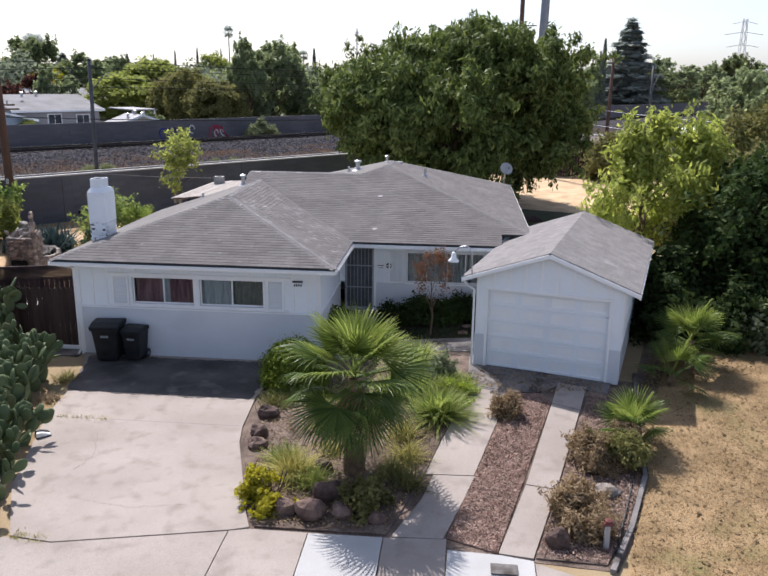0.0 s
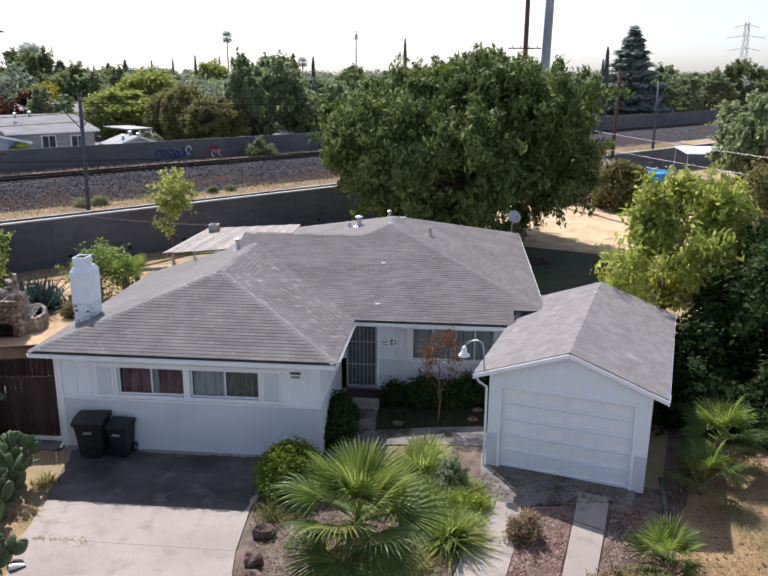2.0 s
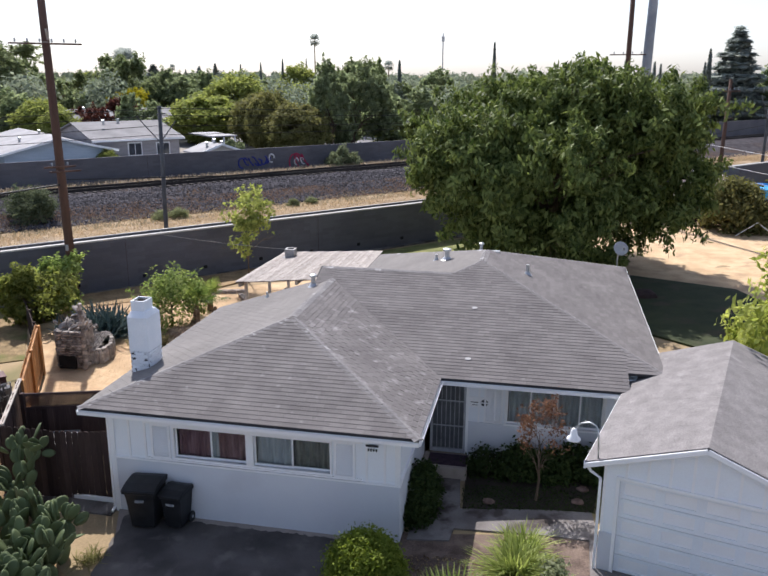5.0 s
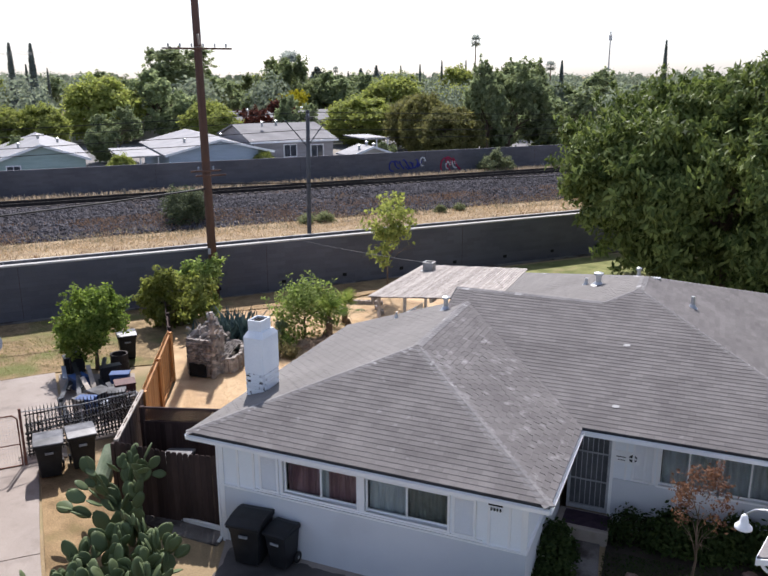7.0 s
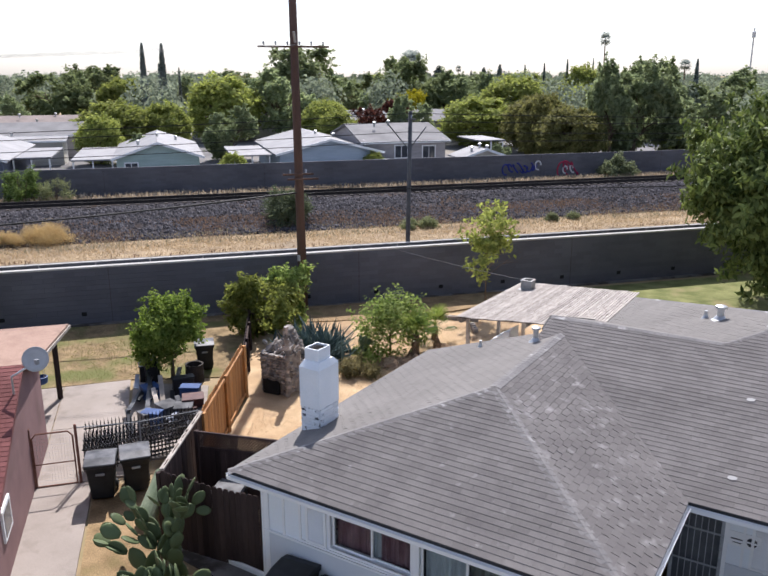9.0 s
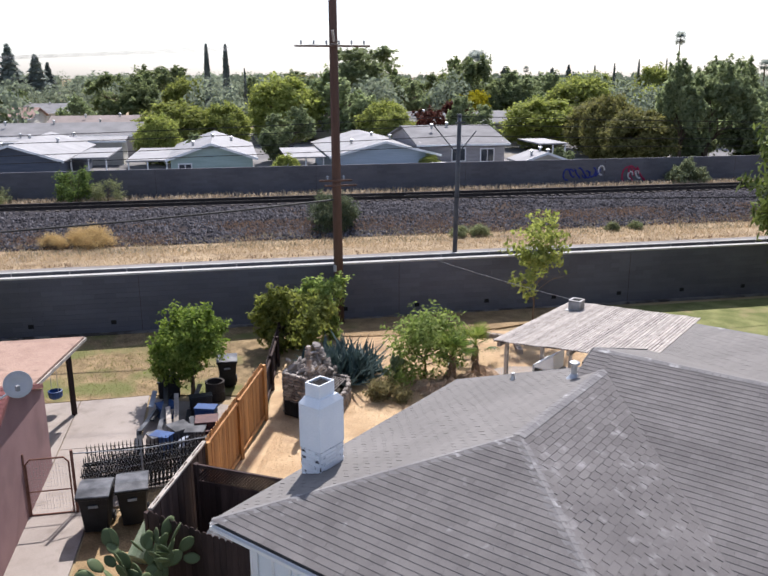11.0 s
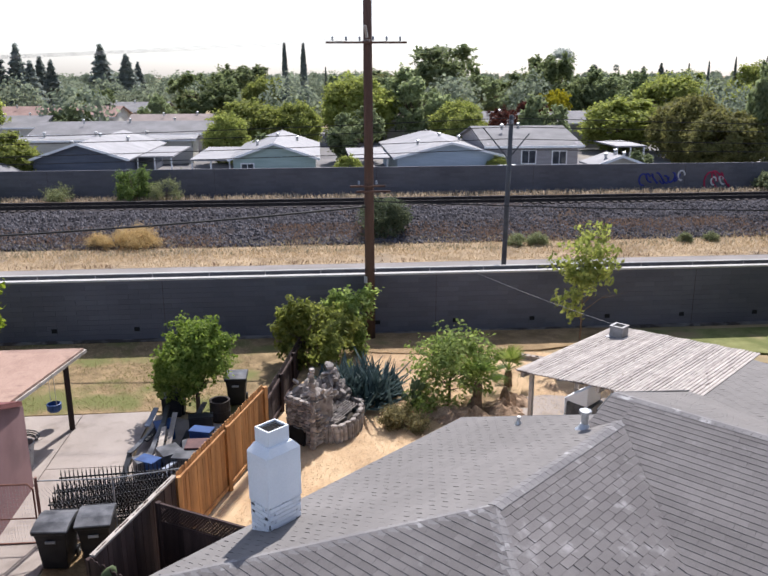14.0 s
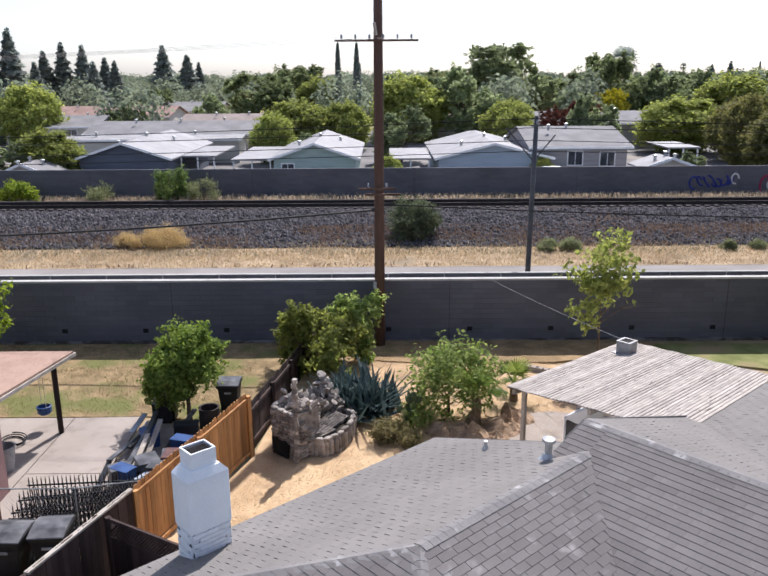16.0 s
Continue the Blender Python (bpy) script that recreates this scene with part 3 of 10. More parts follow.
sheet("stain", rim_pts, SHADE_OILED, "house shade and oil stains painted as one dark patch", 0.0335, thick=0.02, parent=drive)
side = thing("pavement", "concrete pavement slabs along the street edge", "pavement", kind="structure")
sheet("slab", [(-9.5, 8.5), (-3.32, 8.5), (-3.32, 12.16), (-6.2, 11.47), (-7.02, 11.56), (-8.6, 11.2)], CONCRETE, "", 0.025, parent=side)
sheet("slab", [(-3.3, 8.5), (-1.92, 8.5), (-1.92, 12.25), (-2.95, 12.27), (-3.3, 12.17)], CONCRETE, "", 0.025, parent=side)
sheet("slab", [(-1.9, 8.5), (-0.62, 8.5), (-0.6, 12.24), (-1.9, 12.24)], CONCRETE_NEW, "pale newer slab", 0.03, parent=side)
sheet("slab", [(-0.6, 8.5), (0.45, 8.5), (0.5, 12.3), (-0.58, 12.24)], CONCRETE, "", 0.025, parent=side)
sheet("slab", [(0.47, 8.5), (1.95, 8.5), (1.95, 11.85), (1.4, 11.95), (0.52, 12.0)], CONCRETE_NEW, "pale newer slab", 0.03, parent=side)
sheet("slab", [(1.97, 8.5), (14.0, 8.5), (14.0, 10.9), (3.2, 11.3), (1.97, 11.8)], CONCRETE, "", 0.025, parent=side)
solo("meter_cover", Shape().span((-0.22, -0.14, 0), (0.22, 0.14, 0.012)), CONCRETE_OLD, "grey water meter cover set in the pavement", "cover", (1.45, 11.55, 0.056), bevel=0.004)
sheet("road", [(-60, -40), (60, -40), (60, 8.4), (-60, 8.4)], STREET, "unseen street kept pale to bounce light on the walls", 0.004, thick=0.02, cell=6.0, category="road")

strips = thing("wheel_strips", "two concrete wheel strips leading to the garage", "driveway", kind="structure")
sheet("strip", [(-0.46, 12.28), (0.44, 12.3), (1.02, 14.3), (0.2, 14.3), (0.02, 13.5)], CONCRETE, "", 0.03, parent=strips)
sheet("strip", [(0.04, 14.33), (0.99, 14.33), (1.62, 16.9), (1.76, 17.95), (0.98, 18.2), (0.35, 15.75)], CONCRETE, "", 0.03, parent=strips)
sheet("strip", [(1.38, 12.0), (1.95, 11.92), (2.55, 14.0), (1.98, 14.1)], CONCRETE, "", 0.03, parent=strips)
sheet("strip", [(1.99, 14.13), (2.56, 14.03), (3.42, 17.2), (2.82, 17.5)], CONCRETE, "", 0.03, parent=strips)
sheet("strip", [(2.83, 17.53), (3.43, 17.23), (3.75, 18.5), (3.1, 18.7)], CONCRETE, "", 0.03, parent=strips)
# cracked slab, its darker colour partly standing in for the garage's shade
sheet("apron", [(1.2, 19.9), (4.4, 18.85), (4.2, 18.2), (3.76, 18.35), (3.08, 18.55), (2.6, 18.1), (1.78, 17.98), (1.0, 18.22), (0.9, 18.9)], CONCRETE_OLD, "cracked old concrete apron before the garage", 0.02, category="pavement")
# its right arm puts the dark shade beside the garage into the soil
sheet("garden_soil", [(-4.45, 18.0), (-4.05, 15.0), (-3.2, 12.3), (3.3, 11.75), (3.9, 13.0), (4.45, 14.6), (4.95, 17.6), (6.0, 19.2), (8.6, 20.2), (11.5, 21.6), (11.0, 24.4), (6.6, 24.4), (5.0, 19.0), (1.2, 20.3), (0.9, 20.9), (-3.2, 20.9), (-4.1, 20.4)], SOIL, "brown garden soil round the beds and strips", -0.006, thick=0.02, cell=0.7, category="soil")
sheet("mulch_bed", [(0.5, 12.34), (1.36, 12.02), (2.8, 17.5), (2.6, 18.05), (1.78, 17.95), (1.64, 16.9), (1.0, 14.3)], MULCH, "brown wood-chip mulch between the wheel strips", 0.015, rough=0.03, cell=0.4, category="mulch")
sheet("planter_bed", [(-2.9, 12.36), (-0.55, 12.34), (0.02, 14.35), (0.33, 15.75), (0.95, 18.2), (0.85, 18.9), (-0.2, 19.9), (-3.4, 20.2), (-4.0, 19.6), (-4.28, 17.95), (-4.0, 15.6), (-3.1, 12.8)], SOIL, "dark soil bed planted round the palm", 0.03, rough=0.06, cell=0.4, category="flower bed")
sheet("planter_bed", [(2.0, 11.95), (3.15, 11.9), (3.7, 13.0), (4.25, 14.6), (4.75, 17.6), (4.5, 18.6), (3.78, 18.3), (3.45, 17.1)], SOIL, "mulched soil bed beside the garage strip", 0.02, rough=0.05, cell=0.4, category="flower bed")
sheet("front_lawn", [(3.35, 11.5), (14, 11.2), (16, 24), (7.4, 24), (5.4, 18.4), (4.85, 17.6), (4.4, 14.6), (3.85, 13.0)], LAWN_DRY, "patchy tan dry lawn with fallen leaves", 0.012, rough=0.03, cell=0.8, category="lawn")
edge = Shape()
for a, b in zip([(3.2, 11.7), (3.76, 13.0), (4.32, 14.6), (4.8, 17.6)], [(3.76, 13.0), (4.32, 14.6), (4.8, 17.6), (5.1, 19.5)]):
    edge.beam((*a, gz(*a) + 0.03), (*b, gz(*b) + 0.03), 0.09, 0.1)
solo("lawn_edging", edge, CONCRETE_OLD, "low grey concrete edging along the lawn", "edging", kind="structure")
# the darker concrete puts the court's shade on this walk
sheet("front_walk", [(-3.0, 20.6), (-2.05, 20.6), (-2.0, 21.1), (0.95, 20.75), (0.9, 19.2), (1.1, 18.3), (1.7, 18.1), (1.25, 19.9), (1.05, 21.9), (-1.95, 21.95), (-2.1, 23.35), (-3.0, 23.35)], CONCRETE_OLD, "concrete walk from porch to garage, shade in its darker colour", 0.025, category="path")
# the court's shade is put into this near-black soil
sheet("court_lawn", [(-1.9, 22.0), (1.1, 21.95), (1.4, 24.0), (-2.0, 24.0)], SOIL_DARK, "bare soil and thin lawn, the court's shade in their colour", 0.015, rough=0.03, cell=0.6, category="lawn")
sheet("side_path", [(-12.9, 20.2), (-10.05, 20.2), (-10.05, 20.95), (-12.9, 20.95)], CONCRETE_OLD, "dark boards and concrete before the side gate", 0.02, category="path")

# garden behind, with straw-like dry cover
sheet("back_yard", [(-10.1, 22.0), (-10.1, 28.4), (-7.2, 28.4), (-7.2, 36), (-6, 45), (-22.6, 34.0), (-16.6, 27.3), (-14.2, 22.9)], STRAW, "straw-covered tan dirt yard behind the house", 0.012, rough=0.05, cell=0.9, category="yard")
sheet("patio_slab", [(-11.9, 31.0), (-7.2, 31.0), (-7.2, 36.5), (-10.5, 37.2), (-12.9, 35.5), (-13.25, 34.9), (-12.7, 33.5)], CONCRETE, "pale concrete patio slab under the cover", 0.05, category="patio")
LAWN_STRIP = mat("thin_bright_lawn", (0.12, 0.135, 0.04), (0.22, 0.225, 0.085), 0.95, 1.2, 30, 0.4, stain=(0.24, 0.185, 0.1), stain_scale=0.6, stain_at=(0.52, 0.68), grit=0.3)
sheet("wall_foot_soil", [tuple(rf(u, n).xy) for u, n in ((11.2, 38.1), (14.5, 37.5), (18.6, 37.6), (21.0, 38.2), (23.0, 39.5), (22.0, 40.0), (11.2, 40.0))], LAWN_DRY, "brown bare dirt along the long wall's foot", 0.05, cell=0.8, rough=0.04, category="soil")
sheet("green_strip", [tuple(rf(u, n).xy) for u, n in ((20.9, 38.6), (24.0, 37.4), (27.0, 36.4), (23.8, 30.4), (26.0, 26.4), (37.0, 34.7), (43.0, 39.4), (23.0, 39.4))], LAWN_STRIP, "thin green lawn by the long wall", 0.055, cell=1.5, category="lawn")
sheet("straw_field", [(2.5, 40.0), (9.5, 36.0), (18, 52), (16, 66), (2, 62)], STRAW, "sunlit straw-coloured dry yard under the big tree", 0.015, rough=0.06, cell=1.5, category="yard")
# the big tree's shade is put into this sheet's dark green
sheet("shaded_lawn", [(2.9, 36.2), (7.4, 32.5), (10.5, 37.5), (8.6, 43.0), (3.2, 45.0)], LAWN_SHADE, "green lawn with the big tree's shade put into its colour", 0.06, rough=0.03, cell=0.8, category="lawn")
sheet("neighbour_lawn", [tuple(rf(u, n).xy) for u, n in ((-22, 33.3), (5.5, 33.3), (8.8, 32.6), (10.6, 39.9), (-22, 39.9))], LAWN_NEIGHBOUR, "thin olive neighbour's lawn with dry patches", 0.014, rough=0.04, cell=1.2, category="lawn")
nb = thing("neighbour_path", "pale concrete slabs beside the neighbour's house", "pavement", kind="structure")
for quad in (((-22, 29.0), (3.3, 29.0), (3.3, 33.2), (-22, 33.2)), ((3.33, 29.8), (5.4, 29.8), (5.4, 33.25), (3.33, 33.2)), ((3.33, 26.4), (4.75, 26.4), (4.75, 29.77), (3.33, 29.77)), ((3.33, 22.0), (4.6, 22.0), (4.7, 26.37), (3.33, 26.37)), ((3.33, 15.0), (4.6, 15.0), (4.6, 21.97), (3.33, 21.97)), ((5.45, 27.2), (7.4, 27.2), (7.9, 32.0), (5.5, 33.0)), ((4.78, 26.45), (5.42, 26.45), (5.42, 29.77), (4.78, 29.77))):
    sheet("slab", [tuple(rf(u, n).xy) for u, n in quad], CONCRETE, "", 0.03, parent=nb)
sheet("neighbour_strip", [tuple(rf(u, n).xy) for u, n in ((4.63, 15.0), (6.9, 17.0), (6.4, 22.5), (6.6, 25.6), (4.73, 26.3))], LAWN_DRY, "dry yellow grass strip beside the dark fence", 0.012, cell=0.8, category="lawn")

# railway corridor layers
sheet("service_road", [tuple(rf(u, n).xy) for u, n in ((-120, 41.4), (160, 41.4), (160, 49.2), (-120, 49.2))], PATH_PALE, "pale gravel service road behind the wall", 0.012, thick=0.03, cell=20.0, category="road")
sheet("verge", [tuple(rf(u, n).xy) for u, n in ((-120, 49.22), (160, 49.22), (160, 54.0), (-120, 54.0))], CORRIDOR_GRASS, "golden dry grass verge along the track", 0.016, thick=0.03, cell=20.0, category="verge")


def build_ballast():
    """The track bed: a banked sheet and its loose stones."""
    bed = thing("ballast_bank", "dark grey crushed-stone bank under the railway", "ballast", kind="stuff")
    us = np.arange(-110, 150.1, 1.0).tolist()
    ns = [53.2, 53.9, 54.5, 55, 56, 57, 58, 59, 59.6, 60.5, 62, 64, 65.5, 66.3, 67.3]
    s = Shape()
    for n in ns:
        for u in us:
            p = rf(u, n)
            inner = 0 if n in (53.2, 67.3) else 1
            s.v.append((p.x, p.y, gz(p.x, p.y) + 0.02 + inner * (0.07 + 0.1 * noise.noise(Vector((u * 0.37, n * 0.61, 1))))))
    w = len(us)
    s.f = [(i * w + k, i * w + k + 1, (i + 1) * w + k + 1, (i + 1) * w + k) for i in range(len(ns) - 1) for k in range(w - 1)]
    me = bpy.data.meshes.new("bank")
    me.from_pydata(s.v, [], s.f)
    me.materials.append(BALLAST)
    part("bank", me, None, bed)
    rng = np.random.default_rng(5)
    cnt = 32000
    u, n = rng.uniform(-45, 70, cnt), rng.uniform(53.5, 61.5, cnt)
    verts, quads = [], []
    for a, b, r in zip(u, n, rng.uniform(0.04, 0.12, cnt)):
        p = rf(a, b)
        z = gz(p.x, p.y) + 0.085 + 0.1 * noise.noise(Vector((a * 0.37, b * 0.61, 1)))
        t = rng.uniform(0, 6.3)
        k = len(verts)
        for j in range(4):
            verts.append((p.x + r * math.cos(t + j * 1.57), p.y + r * math.sin(t + j * 1.57), z))
        for j in range(4):
            verts.append((p.x + 0.6 * r * math.cos(t + j * 1.57), p.y + 0.6 * r * math.sin(t + j * 1.57), z + r * 0.9))
        quads += [(k + 4, k + 5, k + 6, k + 7)] + [(k + j, k + (j + 1) % 4, k + 4 + (j + 1) % 4, k + 4 + j) for j in range(4)]
    part("stones", fast_mesh("stones", verts, quads, STONE_CHIP), None, bed, kind="stuff")


build_ballast()

ASPHALT = mat("worn_asphalt_lane", (0.13, 0.125, 0.125), (0.2, 0.19, 0.188), 0.95, 0.3, 20, 0.1, stain=(0.26, 0.23, 0.19), stain_scale=0.15)
sheet("park_lane", [tuple(rf(u, n).xy) for u, n in ((-70, 72.3), (120, 72.3), (120, 150), (-70, 150))], ASPHALT, "grey asphalt lanes between the mobile homes", 0.01, thick=0.03, cell=30.0, category="road")


def crack(points, seed, width=0.012, lift=0.034):
    """A wandering crack in the driveway: a thin dark ribbon along a polyline."""
    g = random.Random(seed)
    line = []
    for (ax, ay), (bx, by) in zip(points, points[1:]):
        k = max(2, int(math.dist((ax, ay), (bx, by)) / 0.12))
        for i in range(k):
            t = i / k
            line.append((ax + (bx - ax) * t + g.uniform(-0.03, 0.03), ay + (by - ay) * t + g.uniform(-0.03, 0.03)))
    v, f = [], []
    for i, (x, y) in enumerate(line):
        qx, qy = line[min(i + 1, len(line) - 1)]
        px_, py_ = line[max(i - 1, 0)]
        d = math.hypot(qx - px_, qy - py_) or 1
        w = 0.5 * width * g.uniform(0.4, 1.0)
        nx, ny = -(qy - py_) / d * w, (qx - px_) / d * w
        v += [(x - nx, y - ny, gz(x, y) + lift), (x + nx, y + ny, gz(x, y) + lift)]
        if i:
            f.append((2 * i - 2, 2 * i - 1, 2 * i + 1, 2 * i))
    me = bpy.data.meshes.new("crack")
    me.from_pydata(v, [], f)
    me.materials.append(CRACK)
    part("crack", me, None, drive)


CRACK = mat("dirt_filled_crack", (0.1, 0.085, 0.07), (0.16, 0.14, 0.11), 0.95, 5, 40, 0.0)
crack([(-7.3, 15.6), (-6.9, 14.6), (-7.0, 13.8)], 1, 0.008)
crack([(-8.6, 17.6), (-7.4, 17.9), (-6.2, 17.7), (-5.0, 18.0)], 3, 0.007)
crack([(-6.6, 12.9), (-5.4, 12.7), (-4.2, 12.9)], 5, 0.007)
crack([(-8.3, 19.6), (-7.6, 18.8), (-7.7, 18.1)], 6, 0.008)


# ---- shingled roofs ----
PIECES = []                                              # shingles laid singly at the end: mesh, pose, parent


def clip(poly, edge_a, edge_b):
    """The part of a flat polygon left of the line a to b."""
    (ax, ay), (bx, by) = edge_a, edge_b
    out = []
    for i, p in enumerate(poly):
        q = poly[(i + 1) % len(poly)]
        sp = (bx - ax) * (p[1] - ay) - (by - ay) * (p[0] - ax)
        sq = (bx - ax) * (q[1] - ay) - (by - ay) * (q[0] - ax)
        if sp >= 0:
            out.append(p)
        if (sp >= 0) != (sq >= 0):
            t = sp / (sp - sq)
            out.append((p[0] + (q[0] - p[0]) * t, p[1] + (q[1] - p[1]) * t))
    return out


SINGLE_W, SINGLE_H, SINGLE_T = 0.30, 0.136, 0.0075


def wedge(shape, poly, b0, h, place, thick=SINGLE_T):
    """One tab over a flat outline, thick at its lower edge."""
    n = len(poly)
    top = [place(a, b, 0.004 + thick * (1 - (b - b0) / h)) for a, b in poly]
    low = [place(a, b, -0.004) for a, b in poly]
    shape.add([*top, *low], [tuple(range(n))] + [(i, n + i, n + (i + 1) % n, (i + 1) % n) for i in range(n)])


def shingle_plane(shape, corners, rng, near=None, parent=None, wide=SINGLE_W, high=SINGLE_H, thick=SINGLE_T, slot=0.0015, joint=-0.002, ragged=0.0):
    """Lays tabs in courses over a convex roof plane; corners[0] to corners[1] is its lowest edge. near: a test for those laid singly; slot: half the gap between tabs, widened at random by ragged; joint: the gap between courses."""
    c = [Vector(p) for p in corners]
    e = (c[1] - c[0]).normalized()
    nor = e.cross(c[2] - c[0]).normalized()
    up = nor.cross(e)
    if up.z < 0:
        up, nor = -up, -nor
    o = c[0]
    flat = [((p - o).dot(e), (p - o).dot(up)) for p in c]
    if sum(p[0] * q[1] - q[0] * p[1] for p, q in zip(flat, flat[1:] + flat[:1])) < 0:
        flat = flat[::-1]
    amax, amin, bmax = max(p[0] for p in flat), min(p[0] for p in flat), max(p[1] for p in flat)
    turn = Matrix((e, up, nor)).transposed().to_4x4()
    place = lambda a, b, lift: o + e * a + up * b + nor * lift
    b0, row = 0.0, 0
    while b0 < bmax:
        a0 = amin - (0.5 * wide if row % 2 else 0.0) - rng.uniform(0, 0.04)
        while a0 < amax:
            g0 = slot + rng.uniform(0, 1) ** 2 * ragged
            poly = [(a0 + g0, b0), (a0 + wide - g0, b0), (a0 + wide - g0, b0 + high), (a0 + g0, b0 + high)]
            whole = poly
            for p, q in zip(flat, flat[1:] + flat[:1]):
                poly = clip(poly, p, q)
                if len(poly) < 3:
                    break
            if len(poly) >= 3:
                if near is not None and poly == whole and len(PIECES) < 300 and near(place(a0, b0, 0)):
                    PIECES.append((Matrix.Translation(place(a0, b0, 0)) @ turn, parent))
                else:
                    wedge(shape, poly, b0, high, place, thick)
            a0 += wide
        b0 += high + joint
        row += 1


def ridge_caps(a, b, rng, width=0.24, step=0.15, lift=0.009, fall=0.03):
    """Folded cap tabs along a ridge or hip, one shape each."""
    made = []
    a, b = Vector(a), Vector(b)
    d = (b - a).normalized()
    side = d.cross(Vector((0, 0, 1))).normalized()
    k = int((b - a).length / step)
    for i in range(k):
        p = a + d * step * i
        q = p + d * (step + 0.03)
        j = rng.uniform(-0.05, 0.05)
        up = Vector((0, 0, lift))
        drop = Vector((0, 0, -fall))
        l, r = side * width / 2, -side * width / 2
        made.append(Shape().add([p + l + drop + up, p + up * (1.35 + j), p + r + drop + up, q + l + drop + up * 0.6, q + up * 0.75, q + r + drop + up * 0.6, p + l + drop, p + r + drop],
                  [(0, 1, 4, 3), (1, 2, 5, 4), (0, 6, 7, 2, 1)]))
    return made


# ---- the house ----
house = thing("house", "white single-storey house with a grey hipped shingle roof", "house", Matrix.Translation((-4, 27, 0)))
XL, XR, YF, YB = -10.42, -2.65, 19.92, 27.9              # the wing's eaves and its back gable
ZE, ZW = 2.86, 4.14                                      # eave and wing ridge
XW = (XL + XR) / 2
RFY = 23.6                                              # front end of the wing's ridge
SL = 0.307
MX0, MX1, MY0, MY1, MZ = -7.03, 2.74, 24.08, 35.4, 3.08    # the main block's eaves
NY, NX = MY0 + (ZE - MZ) / SL, 1.84                                    # its lower front eave and where that ends
front_z = lambda y: MZ + SL * (y - MY0)
PX = (MX0 + MX1) / 2
PZ = MZ + SL * (PX - MX0)
PY0, PY1 = MY0 + (PX - MX0), MY1 - (PX - MX0)
LRZ = 4.34                                               # the low cross ridge
LRY = MY0 + (LRZ - MZ) / SL
LRX = MX0 + (LRZ - MZ) / SL
# where the wing's ridge and right eave run into the main slope
WVY = MY0 + (ZW - MZ) / SL
EVY = MY0 + (ZE - MZ) / SL
VLY = WVY - (XW - MX0) * (ZW - ZE) / (XR - XW) / SL         # foot of the short valley left of the wing's ridge

PLANES = {
    "wing_front": [(XL, YF, ZE), (XR, YF, ZE), (XW, RFY, ZW)],
    "wing_left": [(XL, YB, ZE), (XL, YF, ZE), (XW, RFY, ZW), (XW, YB, ZW)],
    "wing_right": [(XR, YF, ZE), (XR, EVY, ZE), (XW, WVY, ZW), (XW, RFY, ZW)],
    "main_front_a": [(XR, NY, front_z(NY)), (NX, NY, front_z(NY)), (NX, MY0, MZ), (MX1, MY0, MZ), (PX, PY0, PZ), (LRX, LRY, LRZ), (MX0, LRY, LRZ), (MX0, VLY, front_z(VLY)), (XW, WVY, ZW)],
    "main_right": [(MX1, MY0, MZ), (MX1, MY1, MZ), (PX, PY1, PZ), (PX, PY0, PZ)],
    "main_back": [(MX1, MY1, MZ), (MX0, MY1, MZ), (PX, PY1, PZ)],
    "main_left": [(MX0, MY1, MZ), (MX0, LRY + (LRZ - MZ) / SL, MZ), (LRX, LRY, LRZ), (PX, PY0, PZ), (PX, PY1, PZ)],
    "cross_back": [(MX0, LRY + (LRZ - MZ) / SL, MZ), (LRX, LRY, LRZ), (MX0, LRY, LRZ)],
}
rng = np.random.default_rng(11)
roof = part("roof", Shape().slab([Vector(p) - Vector((0, 0, 0.012)) for p in PLANES["main_front_a"]], 0.05), DARK_EDGE, house, "worn grey three-tab shingle roof with a dark drip edge", world=True)
for name, pts in PLANES.items():
    if name != "main_front_a":
        part("roof_slope", Shape().slab([Vector(p) - Vector((0, 0, 0.012)) for p in pts], 0.05), DARK_EDGE if name != "wing_right" else SHINGLE_BARE, roof)
tabs = Shape()
near_wing = lambda p: p.x > -7.2 and p.x < -4.4 and p.y > 23.3 and p.z > 3.72
mixed, worn, plain = Shape(), Shape(), Shape()
shingle_plane(mixed, PLANES["wing_front"], rng)
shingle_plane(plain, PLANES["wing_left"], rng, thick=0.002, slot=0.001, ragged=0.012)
shingle_plane(worn, PLANES["wing_right"], rng, near_wing, roof, thick=0.0025, slot=0.003, joint=0.0015, ragged=0.016)
fz = front_z
# the big front slope in three convex pieces with running courses
XH = MY0 + (XR - MX0)                                    # where the left hip crosses the wing's eave line
shingle_plane(tabs, [(XR, NY, ZE), (NX, NY, ZE), (NX, MY0 + (MX1 - NX), fz(MY0 + MX1 - NX)), (PX, PY0, PZ), (XR, XH, fz(XH))], rng)
shingle_plane(tabs, [(NX, MY0, MZ), (MX1, MY0, MZ), (NX, MY0 + (MX1 - NX), fz(MY0 + MX1 - NX))], rng)
shingle_plane(tabs, [(XR - 0.02, EVY, ZE), (XR, EVY, ZE), (XR, LRY, LRZ), (XW, LRY, LRZ), (XW, WVY, ZW)], rng)
shingle_plane(tabs, [(LRX, LRY, LRZ), (XR, LRY, LRZ), (XR, XH, fz(XH))], rng)
shingle_plane(tabs, [(MX0, VLY, fz(VLY)), (MX0 + 0.02, VLY, fz(VLY)), (XW, WVY, ZW), (XW, LRY, LRZ), (MX0, LRY, LRZ)], rng)
